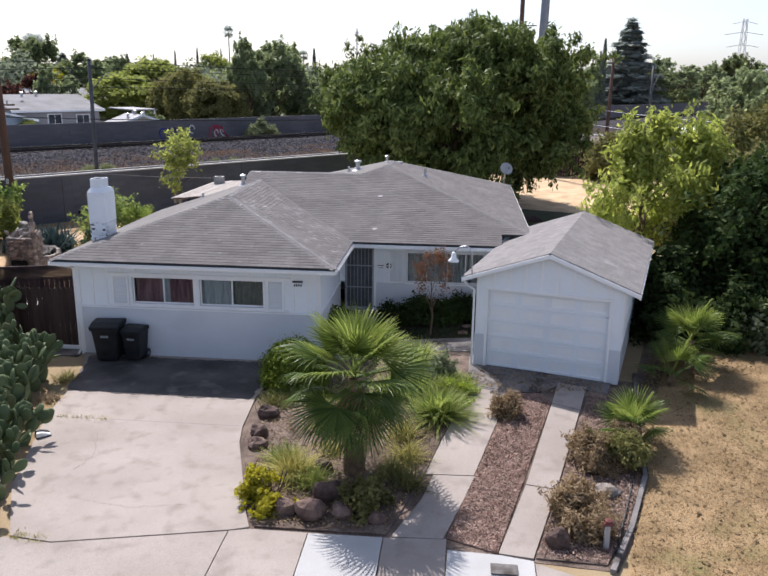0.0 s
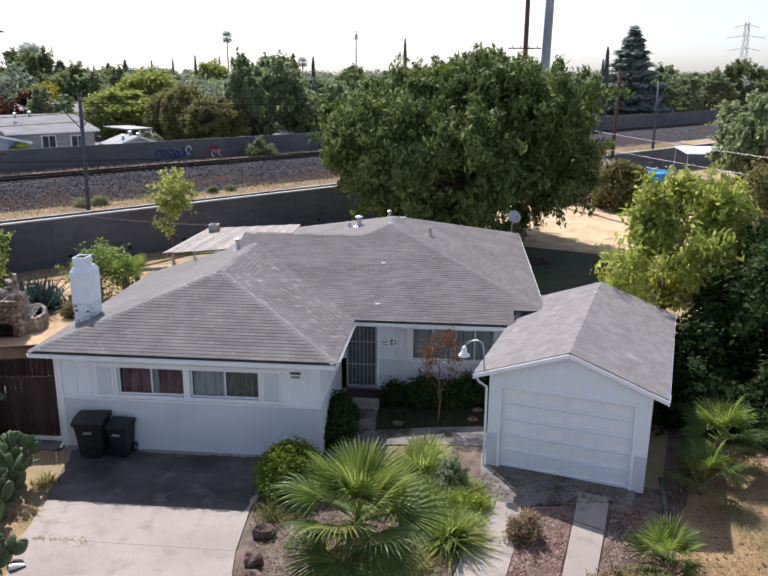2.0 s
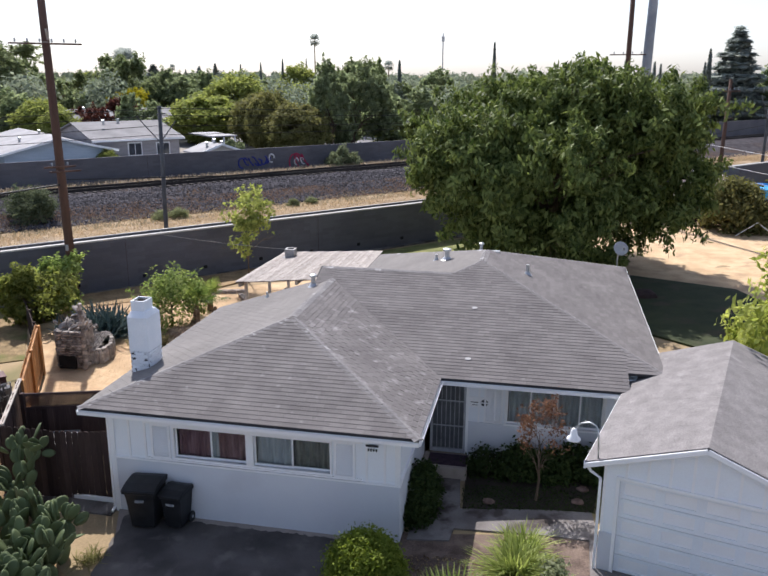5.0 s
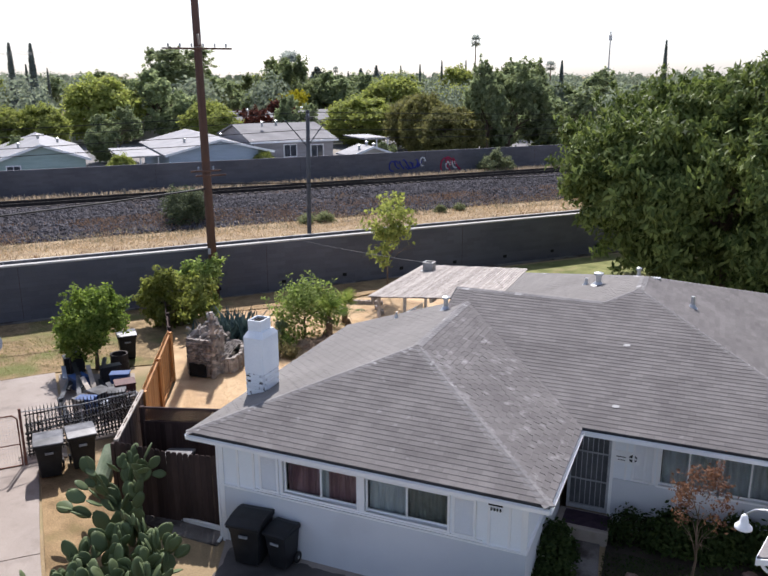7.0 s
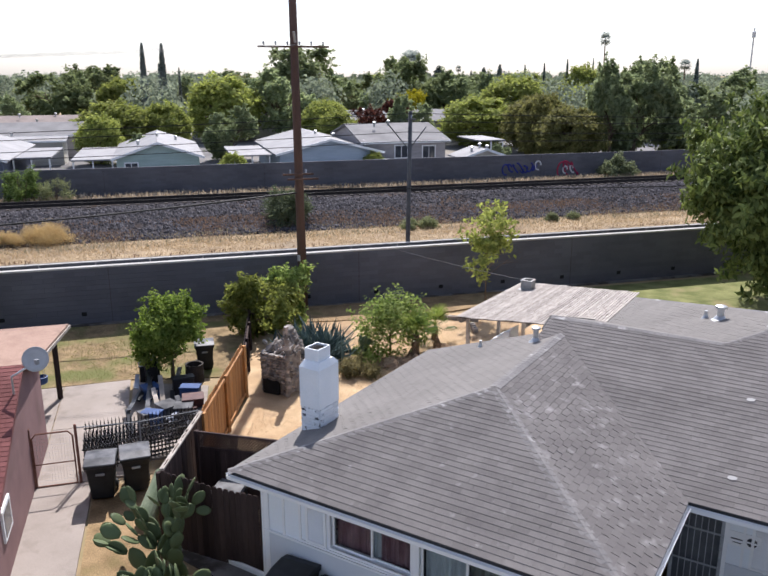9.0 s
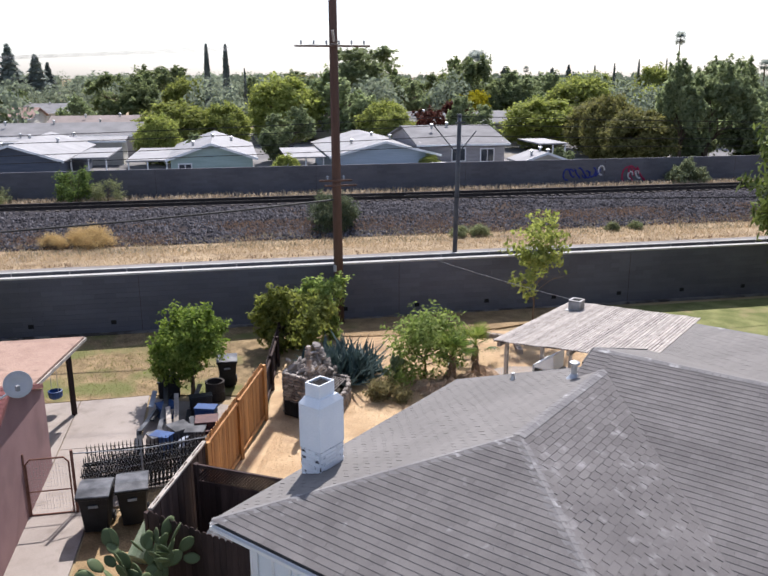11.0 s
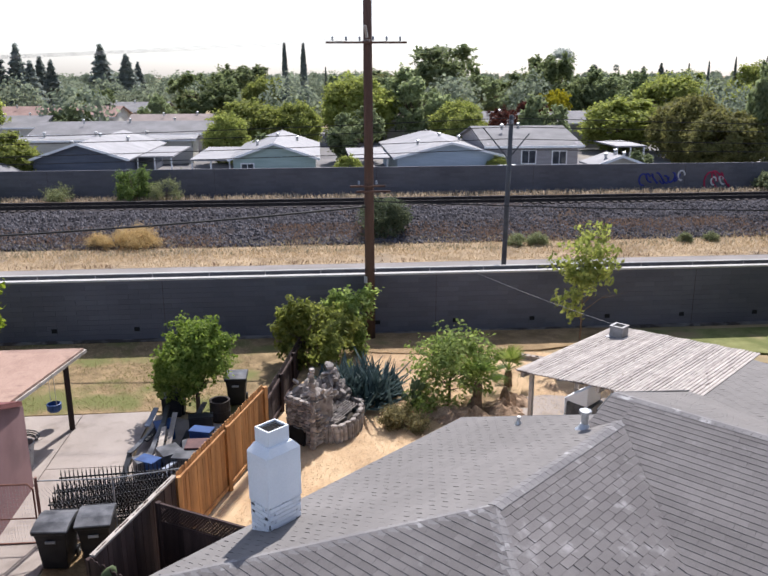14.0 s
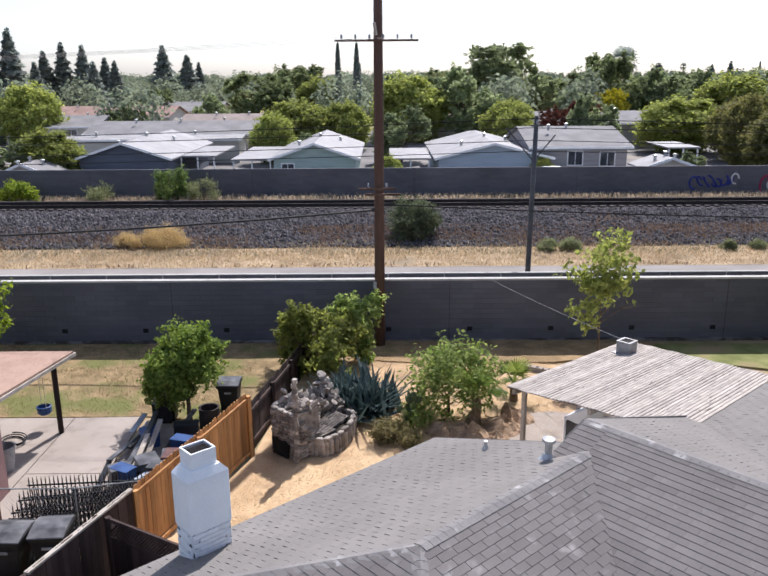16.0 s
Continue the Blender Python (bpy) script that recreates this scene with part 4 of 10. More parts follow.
shingle_plane(tabs, PLANES["main_right"], rng)
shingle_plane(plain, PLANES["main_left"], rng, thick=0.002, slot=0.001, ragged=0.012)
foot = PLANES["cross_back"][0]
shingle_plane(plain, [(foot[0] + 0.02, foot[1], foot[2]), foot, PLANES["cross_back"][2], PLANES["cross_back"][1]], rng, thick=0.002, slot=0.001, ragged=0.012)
part("shingles", tabs, SHINGLE, roof, "grey asphalt tabs in courses", kind="stuff")
part("shingles", plain, SHINGLE_PLAIN, roof, "even pale grey tabs with dark slots", kind="stuff")
part("shingles", mixed, SHINGLE_MIXED, roof, "mottled grey asphalt tabs in courses", kind="stuff")
part("shingles", worn, SHINGLE_WORN, roof, "worn grey asphalt tabs with pale blotches", kind="stuff")
LINES = []
for a, b in (((XL, YF, ZE), (XW, RFY, ZW)), ((XR, YF, ZE), (XW, RFY, ZW)), ((XW, RFY, ZW), (XW, WVY, ZW)), ((MX0, LRY, LRZ), (LRX, LRY, LRZ)), ((LRX, LRY, LRZ), (PX, PY0, PZ)), ((MX1, MY0, MZ), (PX, PY0, PZ)), ((PX, PY0, PZ), (PX, PY1, PZ)), ((MX1, MY1, MZ), (PX, PY1, PZ)), ((MX0, MY1, MZ), (PX, PY1, PZ))):
    LINES.append((a, b))
CAP = mat("faded_ridge_cap", (0.165, 0.157, 0.157), (0.215, 0.205, 0.2), 0.95, 2.0, 60, 0.2, island=0.12, stain=(0.42, 0.41, 0.4), stain_scale=2.2, stain_at=(0.6, 0.72))
for a, b in LINES:
    for s in ridge_caps(a, b, rng):
        part("ridge_cap", s, CAP, roof)
for x, y in ((-2.07, 24.16), (-2.13, 26.4)):
    z = fz(y) + 0.026
    part("sealant_patch", Shape().add([(x - 0.09, y - 0.03, z - 0.008), (x - 0.02, y - 0.06, z - 0.018), (x + 0.06, y - 0.03, z - 0.008), (x + 0.08, y + 0.03, z + 0.012), (x + 0.01, y + 0.05, z + 0.018), (x - 0.07, y + 0.04, z + 0.014)], [(0, 1, 2, 3, 4, 5)]), CONCRETE_NEW, roof, "pale sealant blotch")

# walls with thickness and real window openings
WT = 0.16
WX0, WX1, WY = -10.0, -3.17, 20.5
DW_Y = 24.12                                             # the recessed entrance front
FLOOR = 0.5


def wall_x(y, x0, x1, z0, z1, holes, up, thick=WT):
    """A wall along x whose outer face is at y, with openings (x0, x1, z0, z1)."""
    xs = sorted({x0, x1, *(h[0] for h in holes), *(h[1] for h in holes)})
    zs = sorted({z0, z1, *(h[2] for h in holes), *(h[3] for h in holes)})
    for a, b in zip(xs, xs[1:]):
        for c, d in zip(zs, zs[1:]):
            if not any(h[0] <= a and b <= h[1] and h[2] <= c and d <= h[3] for h in holes):
                up.span((a, y, c), (b, y + thick, d))


BAND = 1.42                                              # top of the lower block course
WIN_A, WIN_B = (-8.42, -6.68, 1.55, 2.3), (-6.5, -4.72, 1.55, 2.3)
TOPW = 2.86
walls = Shape()
wall_x(WY, WX0, WX1, BAND, TOPW, [WIN_A, WIN_B], walls)
walls.span((WX0, WY + WT, BAND), (WX0 + WT, YB - 0.3, TOPW))
walls.span((WX1 - WT, WY + WT, BAND), (WX1, DW_Y, TOPW))
walls.span((WX0 + WT, YB - 0.46, -0.1), (WX1, YB - 0.3, TOPW))
FRONT_WIN = (-1.05, 1.35, 1.45, 2.42)
DOOR = (-3.0, -2.08, FLOOR, 2.56)
wall_x(DW_Y, WX1, 2.1, BAND, TOPW + 0.05, [DOOR[:2] + (BAND, DOOR[3]), FRONT_WIN], walls)
walls.span((2.1 - WT, DW_Y + WT, 0), (2.1, MY1 - 0.55, 2.95))
walls.span((MX0 + 0.5, DW_Y + WT, 0.0), (MX0 + 0.66, MY1 - 0.55, 2.95))
walls.span((MX0 + 0.5, MY1 - 0.55, 0.0), (2.1, MY1 - 0.39, 2.95))
part("wall", walls, WHITE_WALL, house, "white board siding walls", world=True)
for a, b in (((WX0 - 0.03, WY - 0.03, -0.1), (WX1 + 0.03, WY + WT, BAND)), ((WX0 - 0.03, WY + WT, -0.1), (WX0 + WT, YB - 0.3, BAND)), ((WX1 - WT, WY + WT, -0.1), (WX1 + 0.03, DW_Y - 0.03, BAND)), ((DOOR[1] + 0.06, DW_Y - 0.03, 0.0), (2.13, DW_Y + WT, BAND))):
    part("lower_wall", Shape().span(a, b), STUCCO, house, "pale grey painted lower wall", world=True, bevel=0.01)
gable = Shape()
gable.add([(XL + 0.5, YB - 0.32, 2.8), (XR - 0.4, YB - 0.32, 2.8), (XW, YB - 0.32, ZW - 0.14), (XL + 0.5, YB - 0.2, 2.8), (XR - 0.4, YB - 0.2, 2.8), (XW, YB - 0.2, ZW - 0.14)], [(0, 1, 2), (5, 4, 3), (0, 3, 4, 1), (1, 4, 5, 2), (2, 5, 3, 0)])
y0, y1 = MY0 + 0.4, LRY + (LRZ - MZ) / SL - 0.3
gable.add([(MX0 + 0.3, y0, 2.9), (MX0 + 0.3, y1, 2.9), (MX0 + 0.3, LRY, LRZ - 0.14), (MX0 + 0.45, y0, 2.9), (MX0 + 0.45, y1, 2.9), (MX0 + 0.45, LRY, LRZ - 0.14)], [(0, 1, 2), (5, 4, 3), (0, 3, 4, 1), (1, 4, 5, 2), (2, 5, 3, 0)])
part("gable", gable, WHITE_WALL, house, world=True)
barge = Shape().beam((MX0 - 0.02, WVY + 0.1, fz(WVY + 0.1) - 0.1), (MX0 - 0.02, LRY, LRZ - 0.1), 0.05, 0.2).beam((MX0 - 0.02, LRY, LRZ - 0.1), (MX0 - 0.02, LRY + 4.1, MZ - 0.066), 0.05, 0.2)
barge.beam((XL + 0.02, YB + 0.02, ZE - 0.08), (XW, YB + 0.02, ZW - 0.08), 0.05, 0.16)
part("barge_board", barge, DARK_EDGE, house, "dark barge boards", world=True, bevel=0.006)
battens = []
for x in np.arange(WX0 + 0.04, WX1, 0.405):
    for z0, z1 in ((BAND, TOPW),):
        if not (-9.0 < x < -4.1):
            battens.append(((x, WY - 0.012, (z0 + z1) / 2), (0.05, 0.036, z1 - z0)))
        else:
            battens.append(((x, WY - 0.012, 2.62), (0.05, 0.036, 0.46)))
for x in (-1.75, -1.35, 1.6, 1.95):
    battens.append(((x, DW_Y - 0.012, 2.1), (0.045, 0.024, 1.36)))
for c, sz in battens:
    part("batten", Shape().box(c, sz), TRIM, house, world=True)
trim = Shape()
trim.span((WX0 - 0.05, WY - 0.05, BAND - 0.02), (WX1 + 0.05, WY, BAND + 0.02))
trim.span((WX1, WY, BAND - 0.02), (WX1 + 0.05, DW_Y - 0.05, BAND + 0.02))
trim.span((WX0 - 0.04, WY - 0.04, -0.05), (WX0 + 0.08, WY - 0.02, 2.86))
trim.span((WX1 - 0.08, WY - 0.04, BAND), (WX1 + 0.04, WY - 0.02, 2.86))
part("corner_trim", trim, TRIM, house, world=True)
soffit = Shape()
soffit.span((XL + 0.08, YF + 0.06, 2.745), (WX0, YB, 2.77)).span((WX0, YF + 0.06, 2.745), (XR - 0.06, WY, 2.77)).span((WX1, WY, 2.745), (XR - 0.06, NY, 2.77)).span((WX1, NY + 0.05, 2.745), (NX, DW_Y, 2.77)).span((NX, MY0 + 0.05, 2.88), (MX1 - 0.06, MY1, 2.905))
part("soffit", soffit, TRIM, house, "white soffit boards", world=True)


def gutter(a, b, name="gutter"):
    """A box gutter under an eave, with its hangers."""
    a, b = Vector(a), Vector(b)
    d = (b - a).normalized()
    out = d.cross(Vector((0, 0, 1)))
    s = Shape()
    sect = [(0.0, 0.0), (0.0, -0.09), (0.045, -0.095), (0.06, -0.01), (0.054, -0.01), (0.04, -0.087), (0.008, -0.082), (0.008, 0.0)]
    n = len(sect)
    s.add([p + out * o + Vector((0, 0, h)) for p in (a, b) for o, h in sect], [tuple(range(n))[::-1], tuple(range(n, 2 * n))] + [(i, (i + 1) % n, n + (i + 1) % n, n + i) for i in range(n)])
    part(name, s, TRIM, house, "slim white metal gutter", world=True)


gutter((XL, YF, ZE - 0.066), (XR, YF, ZE - 0.066))
gutter((XR, YF, ZE - 0.066), (XR, NY, ZE - 0.066))
gutter((XR, NY, ZE - 0.066), (NX, NY, ZE - 0.066))
gutter((MX1, MY0, MZ - 0.066), (MX1, MY1, MZ - 0.066))
gutter((XL, YB, ZE - 0.066), (XL, YF, ZE - 0.066))
part("downspout", Shape().tube([(XL + 0.12, YF + 0.06, 2.8), (XL + 0.15, YF + 0.1, 2.68), (WX0 - 0.07, WY - 0.02, 2.5), (WX0 - 0.07, WY - 0.04, 0.1), (WX0 - 0.07, WY - 0.2, 0.03)], 0.035, 8), TRIM, house, "white downspout at the wall corner", world=True)


def sliding_window(name, x0, x1, z0, z1, y, curtain, label, split=0.5):
    """A slider in its opening: frame, two sashes, panes, a curtain and a dim room behind."""
    w = part(name, Shape().span((x0 - 0.05, y - 0.035, z1), (x1 + 0.05, y + 0.02, z1 + 0.06)).span((x0 - 0.05, y - 0.035, z0 - 0.05), (x1 + 0.05, y + 0.02, z0)).span((x0 - 0.05, y - 0.035, z0), (x0, y + 0.02, z1)).span((x1, y - 0.035, z0), (x1 + 0.05, y + 0.02, z1)), TRIM, house, label, world=True, bevel=0.004)
    xm = x0 + (x1 - x0) * split
    for a, b, d in ((x0, xm + 0.02, 0.06), (xm - 0.02, x1, 0.09)):
        f = Shape()
        f.span((a, y + d, z0), (a + 0.035, y + d + 0.025, z1)).span((b - 0.035, y + d, z0), (b, y + d + 0.025, z1)).span((a + 0.035, y + d, z0), (b - 0.035, y + d + 0.025, z0 + 0.035)).span((a + 0.035, y + d, z1 - 0.035), (b - 0.035, y + d + 0.025, z1))
        part("sash", f, TRIM, w)
        g = part("pane", Shape().span((a + 0.035, y + d + 0.01, z0 + 0.035), (b - 0.035, y + d + 0.016, z1 - 0.035)), GLASS, w)
        g.visible_shadow = False
    for m, a, b in curtain:
        c = Shape()
        xs = np.arange(a, b + 0.001, 0.03)
        pts = [(x, y + 0.2 + 0.025 * math.sin(i * 1.3), z) for z in (z0 - 0.1, z1 + 0.1) for i, x in enumerate(xs)]
        k = len(xs)
        c.add(pts, [(i, i + 1, k + i + 1, k + i) for i in range(k - 1)])
        part("curtain", c, m, w)
    room = Shape().span((x0 - 0.2, y + 1.6, z0 - 0.6), (x1 + 0.2, y + 1.65, z1 + 0.4)).span((x0 - 0.2, y + 0.3, z0 - 0.65), (x1 + 0.2, y + 1.6, z0 - 0.6))
    part("room", room, ROOM_DARK, w)


sliding_window("window", *WIN_A, WY, [(CURTAIN_RED, -8.4, -7.75), (CURTAIN_RED, -7.75, -7.6), (CURTAIN_PALE, -7.6, -7.42), (CURTAIN_RED, -7.42, -6.7)], "white sliding window with maroon curtains")
sliding_window("window", *WIN_B, WY, [(CURTAIN_PALE, -6.48, -5.65), (PANE_REFLECTION, -5.6, -4.74)], "white sliding window with a half-drawn pale curtain")
part("window_header", Shape().span((WIN_A[0] - 0.75, WY - 0.05, 2.36), (WIN_B[1] + 0.75, WY, 2.42)).span((WIN_A[0] - 0.72, WY - 0.05, 1.46), (WIN_B[1] + 0.72, WY, 1.5)), TRIM, house, world=True)
part("mullion", Shape().span((WIN_A[1] + 0.05, WY - 0.03, 1.5), (WIN_B[0] - 0.05, WY - 0.004, 2.36)), TRIM, house, world=True)
sliding_window("window", -1.05, 0.15, 1.45, 2.42, DW_Y, [(CURTAIN_PALE, -1.0, 0.12)], "front window with drawn pale curtains")
sliding_window("window", 0.2, 1.35, 1.45, 2.42, DW_Y, [(CURTAIN_PALE, 0.22, 1.33)], "front window with drawn pale curtains")


def shutter(x0, x1, z0, z1, y):
    """A louvred shutter: a frame with tilted slats."""
    s = part("shutter", Shape().span((x0, y - 0.04, z0), (x0 + 0.05, y - 0.003, z1)).span((x1 - 0.05, y - 0.04, z0), (x1, y - 0.003, z1)).span((x0 + 0.05, y - 0.04, z0), (x1 - 0.05, y - 0.003, z0 + 0.05)).span((x0 + 0.05, y - 0.04, z1 - 0.05), (x1 - 0.05, y - 0.003, z1)), TRIM, house, "white louvred shutter", world=True)
    tilt = Matrix.Rotation(radians(35), 4, "X")
    for z in np.arange(z0 + 0.075, z1 - 0.05, 0.045):
        part("slat", Shape().box(((x0 + x1) / 2, y - 0.022, z), (x1 - x0 - 0.1, 0.04, 0.008), tilt), TRIM, s)


shutter(-9.0, -8.52, 1.5, 2.36, WY)
shutter(-4.62, -4.14, 1.5, 2.36, WY)
shutter(-1.62, -1.14, 1.44, 2.44, DW_Y)

# entrance: security door, wall plaque, porch and mat
door = part("front_door", Shape().span((DOOR[0], DW_Y + 0.08, FLOOR), (DOOR[1], DW_Y + 0.12, DOOR[3])), DOOR_DARK, house, "dark front door behind an iron security screen", world=True)
fr = Shape().span((DOOR[0], DW_Y - 0.03, FLOOR), (DOOR[0] + 0.06, DW_Y + 0.03, DOOR[3])).span((DOOR[1] - 0.06, DW_Y - 0.03, FLOOR), (DOOR[1], DW_Y + 0.03, DOOR[3])).span((DOOR[0] + 0.06, DW_Y - 0.03, DOOR[3] - 0.06), (DOOR[1] - 0.06, DW_Y + 0.03, DOOR[3])).span((DOOR[0] + 0.06, DW_Y - 0.03, FLOOR), (DOOR[1] - 0.06, DW_Y + 0.03, FLOOR + 0.1))
part("security_frame", fr, BARS, door)
for i in range(1, 7):
    x = DOOR[0] + 0.06 + 0.8 * i / 7
    part("bar", Shape().tube([(x, DW_Y, FLOOR + 0.1), (x, DW_Y, DOOR[3] - 0.06)], 0.009, 6), BARS, door)
for z in (FLOOR + 0.75, FLOOR + 1.45):
    part("bar", Shape().span((DOOR[0] + 0.06, DW_Y - 0.012, z - 0.015), (DOOR[1] - 0.06, DW_Y + 0.012, z + 0.015)), BARS, door)
part("door_handle", Shape().span((DOOR[1] - 0.05, DW_Y - 0.07, FLOOR + 1.0), (DOOR[1] - 0.02, DW_Y - 0.03, FLOOR + 1.16)), METAL, door, "metal latch", bevel=0.005)
part("door_casing", Shape().span((DOOR[1], DW_Y - 0.03, FLOOR), (DOOR[1] + 0.07, DW_Y, DOOR[3] + 0.07)).span((DOOR[0], DW_Y - 0.03, DOOR[3]), (DOOR[1], DW_Y, DOOR[3] + 0.07)), TRIM, house, world=True)
board = part("sign_board", Shape().span((-2.02, DW_Y - 0.025, 1.84), (-1.46, DW_Y, 2.12)), TRIM, house, "white house sign with a dark oval", world=True, bevel=0.004)
part("dark_oval", Shape().lathe((0, 0, 0), [(0.09, 0), (0.09, 0.012)], 20).move(Matrix.Translation((-1.61, DW_Y - 0.027, 1.98)) @ Matrix.Rotation(radians(90), 4, "X")), PLAQUE, board)
part("oval_stripe", Shape().span((-1.71, DW_Y - 0.046, 1.965), (-1.51, DW_Y - 0.041, 1.995)), TRIM, board)
part("arrow_bar", Shape().span((-1.97, DW_Y - 0.032, 1.97), (-1.77, DW_Y - 0.026, 1.99)), PLAQUE, board)
part("lettering_bar", Shape().span((-1.93, DW_Y - 0.032, 1.9), (-1.78, DW_Y - 0.026, 1.915)), PLAQUE, board)
num = part("number_plaque", Shape().span((-3.9, WY - 0.05, 2.31), (-3.62, WY - 0.025, 2.36)), PLAQUE, house, "dark number plaque over plain bars", world=True, bevel=0.004)
for i in range(4):
    part("number_bar", Shape().span((-3.86 + i * 0.06, WY - 0.035, 2.2), (-3.83 + i * 0.06, WY - 0.025, 2.26)), PLAQUE, num)
part("porch", Shape().span((WX1 + 0.04, 23.3, 0), (-1.95, DW_Y, FLOOR - 0.03)), CONCRETE, house, "raised concrete porch", world=True, bevel=0.015)
solo("doormat", Shape().span((-0.5, -0.3, 0), (0.5, 0.3, 0.02)), RUG, "dark purple doormat lying on the porch", "doormat", (-2.48, 23.72, FLOOR - 0.03), bevel=0.006)

# chimney
CX, CY = -9.95, 22.28
chim = part("chimney", Shape().span((CX - 0.24, CY - 0.33, 0), (CX + 0.24, CY + 0.33, 4.3)), MORTAR, house, "white painted brick chimney with a square flue", world=True)
upper = Shape().span((CX - 0.258, CY - 0.349, 3.5), (CX + 0.258, CY + 0.349, 4.38))
part("plaster_coat", upper, PAINTED_BRICK, chim, "smooth white coat", bevel=0.012)
sh = Shape()
sh.add([(CX - 0.258, CY - 0.349, 4.38), (CX + 0.258, CY - 0.349, 4.38), (CX + 0.258, CY + 0.349, 4.38), (CX - 0.258, CY + 0.349, 4.38), (CX - 0.2, CY - 0.24, 4.5), (CX + 0.2, CY - 0.24, 4.5), (CX + 0.2, CY + 0.24, 4.5), (CX - 0.2, CY + 0.24, 4.5)], [(0, 1, 5, 4), (1, 2, 6, 5), (2, 3, 7, 6), (3, 0, 4, 7), (4, 5, 6, 7), (3, 2, 1, 0)])
part("shoulder", sh, PAINTED_BRICK, chim)
fl = Shape()
for a, b in (((-0.2, -0.21), (0.15, -0.185)), ((-0.2, 0.185), (0.15, 0.21)), ((-0.2, -0.185), (-0.175, 0.185)), ((0.125, -0.185), (0.15, 0.185))):
    fl.span((CX + a[0], CY + a[1], 4.48), (CX + b[0], CY + b[1], 4.76))
part("flue", fl, PAINTED_BRICK, chim)
part("flue_mouth", Shape().span((CX - 0.175, CY - 0.185, 4.55), (CX + 0.125, CY + 0.185, 4.7)), BLACK_HOLE, chim, "dark sooty opening")
bx, by = mesh_of("brick", Shape().box((0, 0, 0), (0.205, 0.03, 0.062)), PAINTED_BRICK), mesh_of("brick", Shape().box((0, 0, 0), (0.03, 0.205, 0.062)), PAINTED_BRICK)
for k in range(6):
    part("flue_grate", Shape().span((CX - 0.16 + k * 0.05, CY - 0.185, 4.725), (CX - 0.152 + k * 0.05, CY + 0.185, 4.735)), RAIL_STEEL, chim)
CHIMNEY_BRICKS = []
for k in range(12):
    z = 2.66 + 0.072 * k
    off = 0.107 if k % 2 else 0.0
    for i in range(4):
        o = -0.32 + off + i * 0.213
        if abs(o) < 0.16:
            CHIMNEY_BRICKS.append((bx, (CX + o, CY - 0.335, z)))
        if abs(o) < 0.25:
            CHIMNEY_BRICKS += [(by, (CX + 0.245, CY + o, z)), (by, (CX - 0.245, CY + o, z))]

# roof pipes and vents
def roof_pipe(x, y, z, h, r, cap, label):
    p = part("vent_pipe", Shape().tube([(x, y, z - 0.1), (x, y, z + h)], r, 12), METAL, house, label, world=True, smooth=False)
    part("flashing", Shape().lathe((x, y, z - 0.03), [(r * 2.6, 0), (r * 1.9, 0.04), (r * 1.1, 0.12)], 12), METAL, p)
    if cap:
        part("pipe_cap", Shape().lathe((x, y, z + h), [(r * 1.2, -0.02), (r * 1.75, 0.0), (r * 1.7, 0.05), (r * 0.5, 0.08)], 12), METAL, p)


roof_pipe(-7.03, 27.1, 3.98, 0.3, 0.065, True, "galvanised vent pipe with a rain cap")
roof_pipe(-8.6, 27.37, 3.46, 0.17, 0.035, False, "thin lead plumbing pipe")
roof_pipe(-3.45, 30.6, 4.18, 0.3, 0.085, True, "galvanised turbine vent")
roof_pipe(-3.85, 30.95, 4.05, 0.2, 0.045, False, "short plumbing pipe")
roof_pipe(-2.35, 30.9, 4.42, 0.24, 0.05, True, "galvanised vent pipe with a rain cap")
roof_pipe(-0.78, 29.2, 4.16, 0.3, 0.055, False, "white plumbing pipe")
part("roof_box", Shape().span((-2.0, 30.6, 4.38), (-1.72, 30.8, 4.52)), METAL, house, "low metal roof vent", world=True, bevel=0.01)

# satellite dish at the back corner
def dish(base, aim, label, r=0.28, reach=(0.05, -0.08, 0.72)):
    """A dish on a bent mast; reach: from the mast's foot to the dish."""
    d = thing("satellite_dish", label, "satellite dish", Matrix.Translation(base))
    c = Vector(reach)
    part("mast", Shape().tube([(0, 0, -0.08), (0, 0, c.z * 0.55), (c.x * 0.8, c.y * 0.8, c.z * 0.85), c], 0.025, 8), METAL, d)
    bowl = Shape().lathe((0, 0, 0), [(0.02, 0.0), (r * 0.5, 0.03), (r * 0.85, 0.08), (r, 0.12), (r * 0.99, 0.13), (r * 0.5, 0.045), (0.02, 0.015)], 20)
    turn = Vector(aim).to_track_quat("Z", "Y").to_matrix().to_4x4()
    part("reflector", bowl.move(Matrix.Translation(c) @ turn), DISH_GREY, d, "pale grey dish face", smooth=True)
    q = turn @ Vector((0, -0.1, 0.4)) + c
    part("feed_arm", Shape().tube([c - Vector((0, 0, 0.1)), q], 0.012, 6), METAL, d)
    part("receiver", Shape().box(q, (0.07, 0.07, 0.1)), GREY_PLASTIC, d)
    return d


DISH_GREY = mat("pale_grey_enamel", (0.4, 0.4, 0.41), (0.46, 0.46, 0.47), 0.5, 3, 30, 0.0, grit=0.03)
dish((2.45, 35.4, 3.05), (0.3, -1, 0.6), "grey satellite dish on the back roof corner")

# ---- garage ----
GA = radians(-15.3)
GM = Matrix.Translation((1.05, 19.8, 0.0)) @ Matrix.Rotation(GA, 4, "Z")     # front left wall corner, x along the front
garage = thing("garage", "detached white single garage with a low gable roof", "garage", GM)
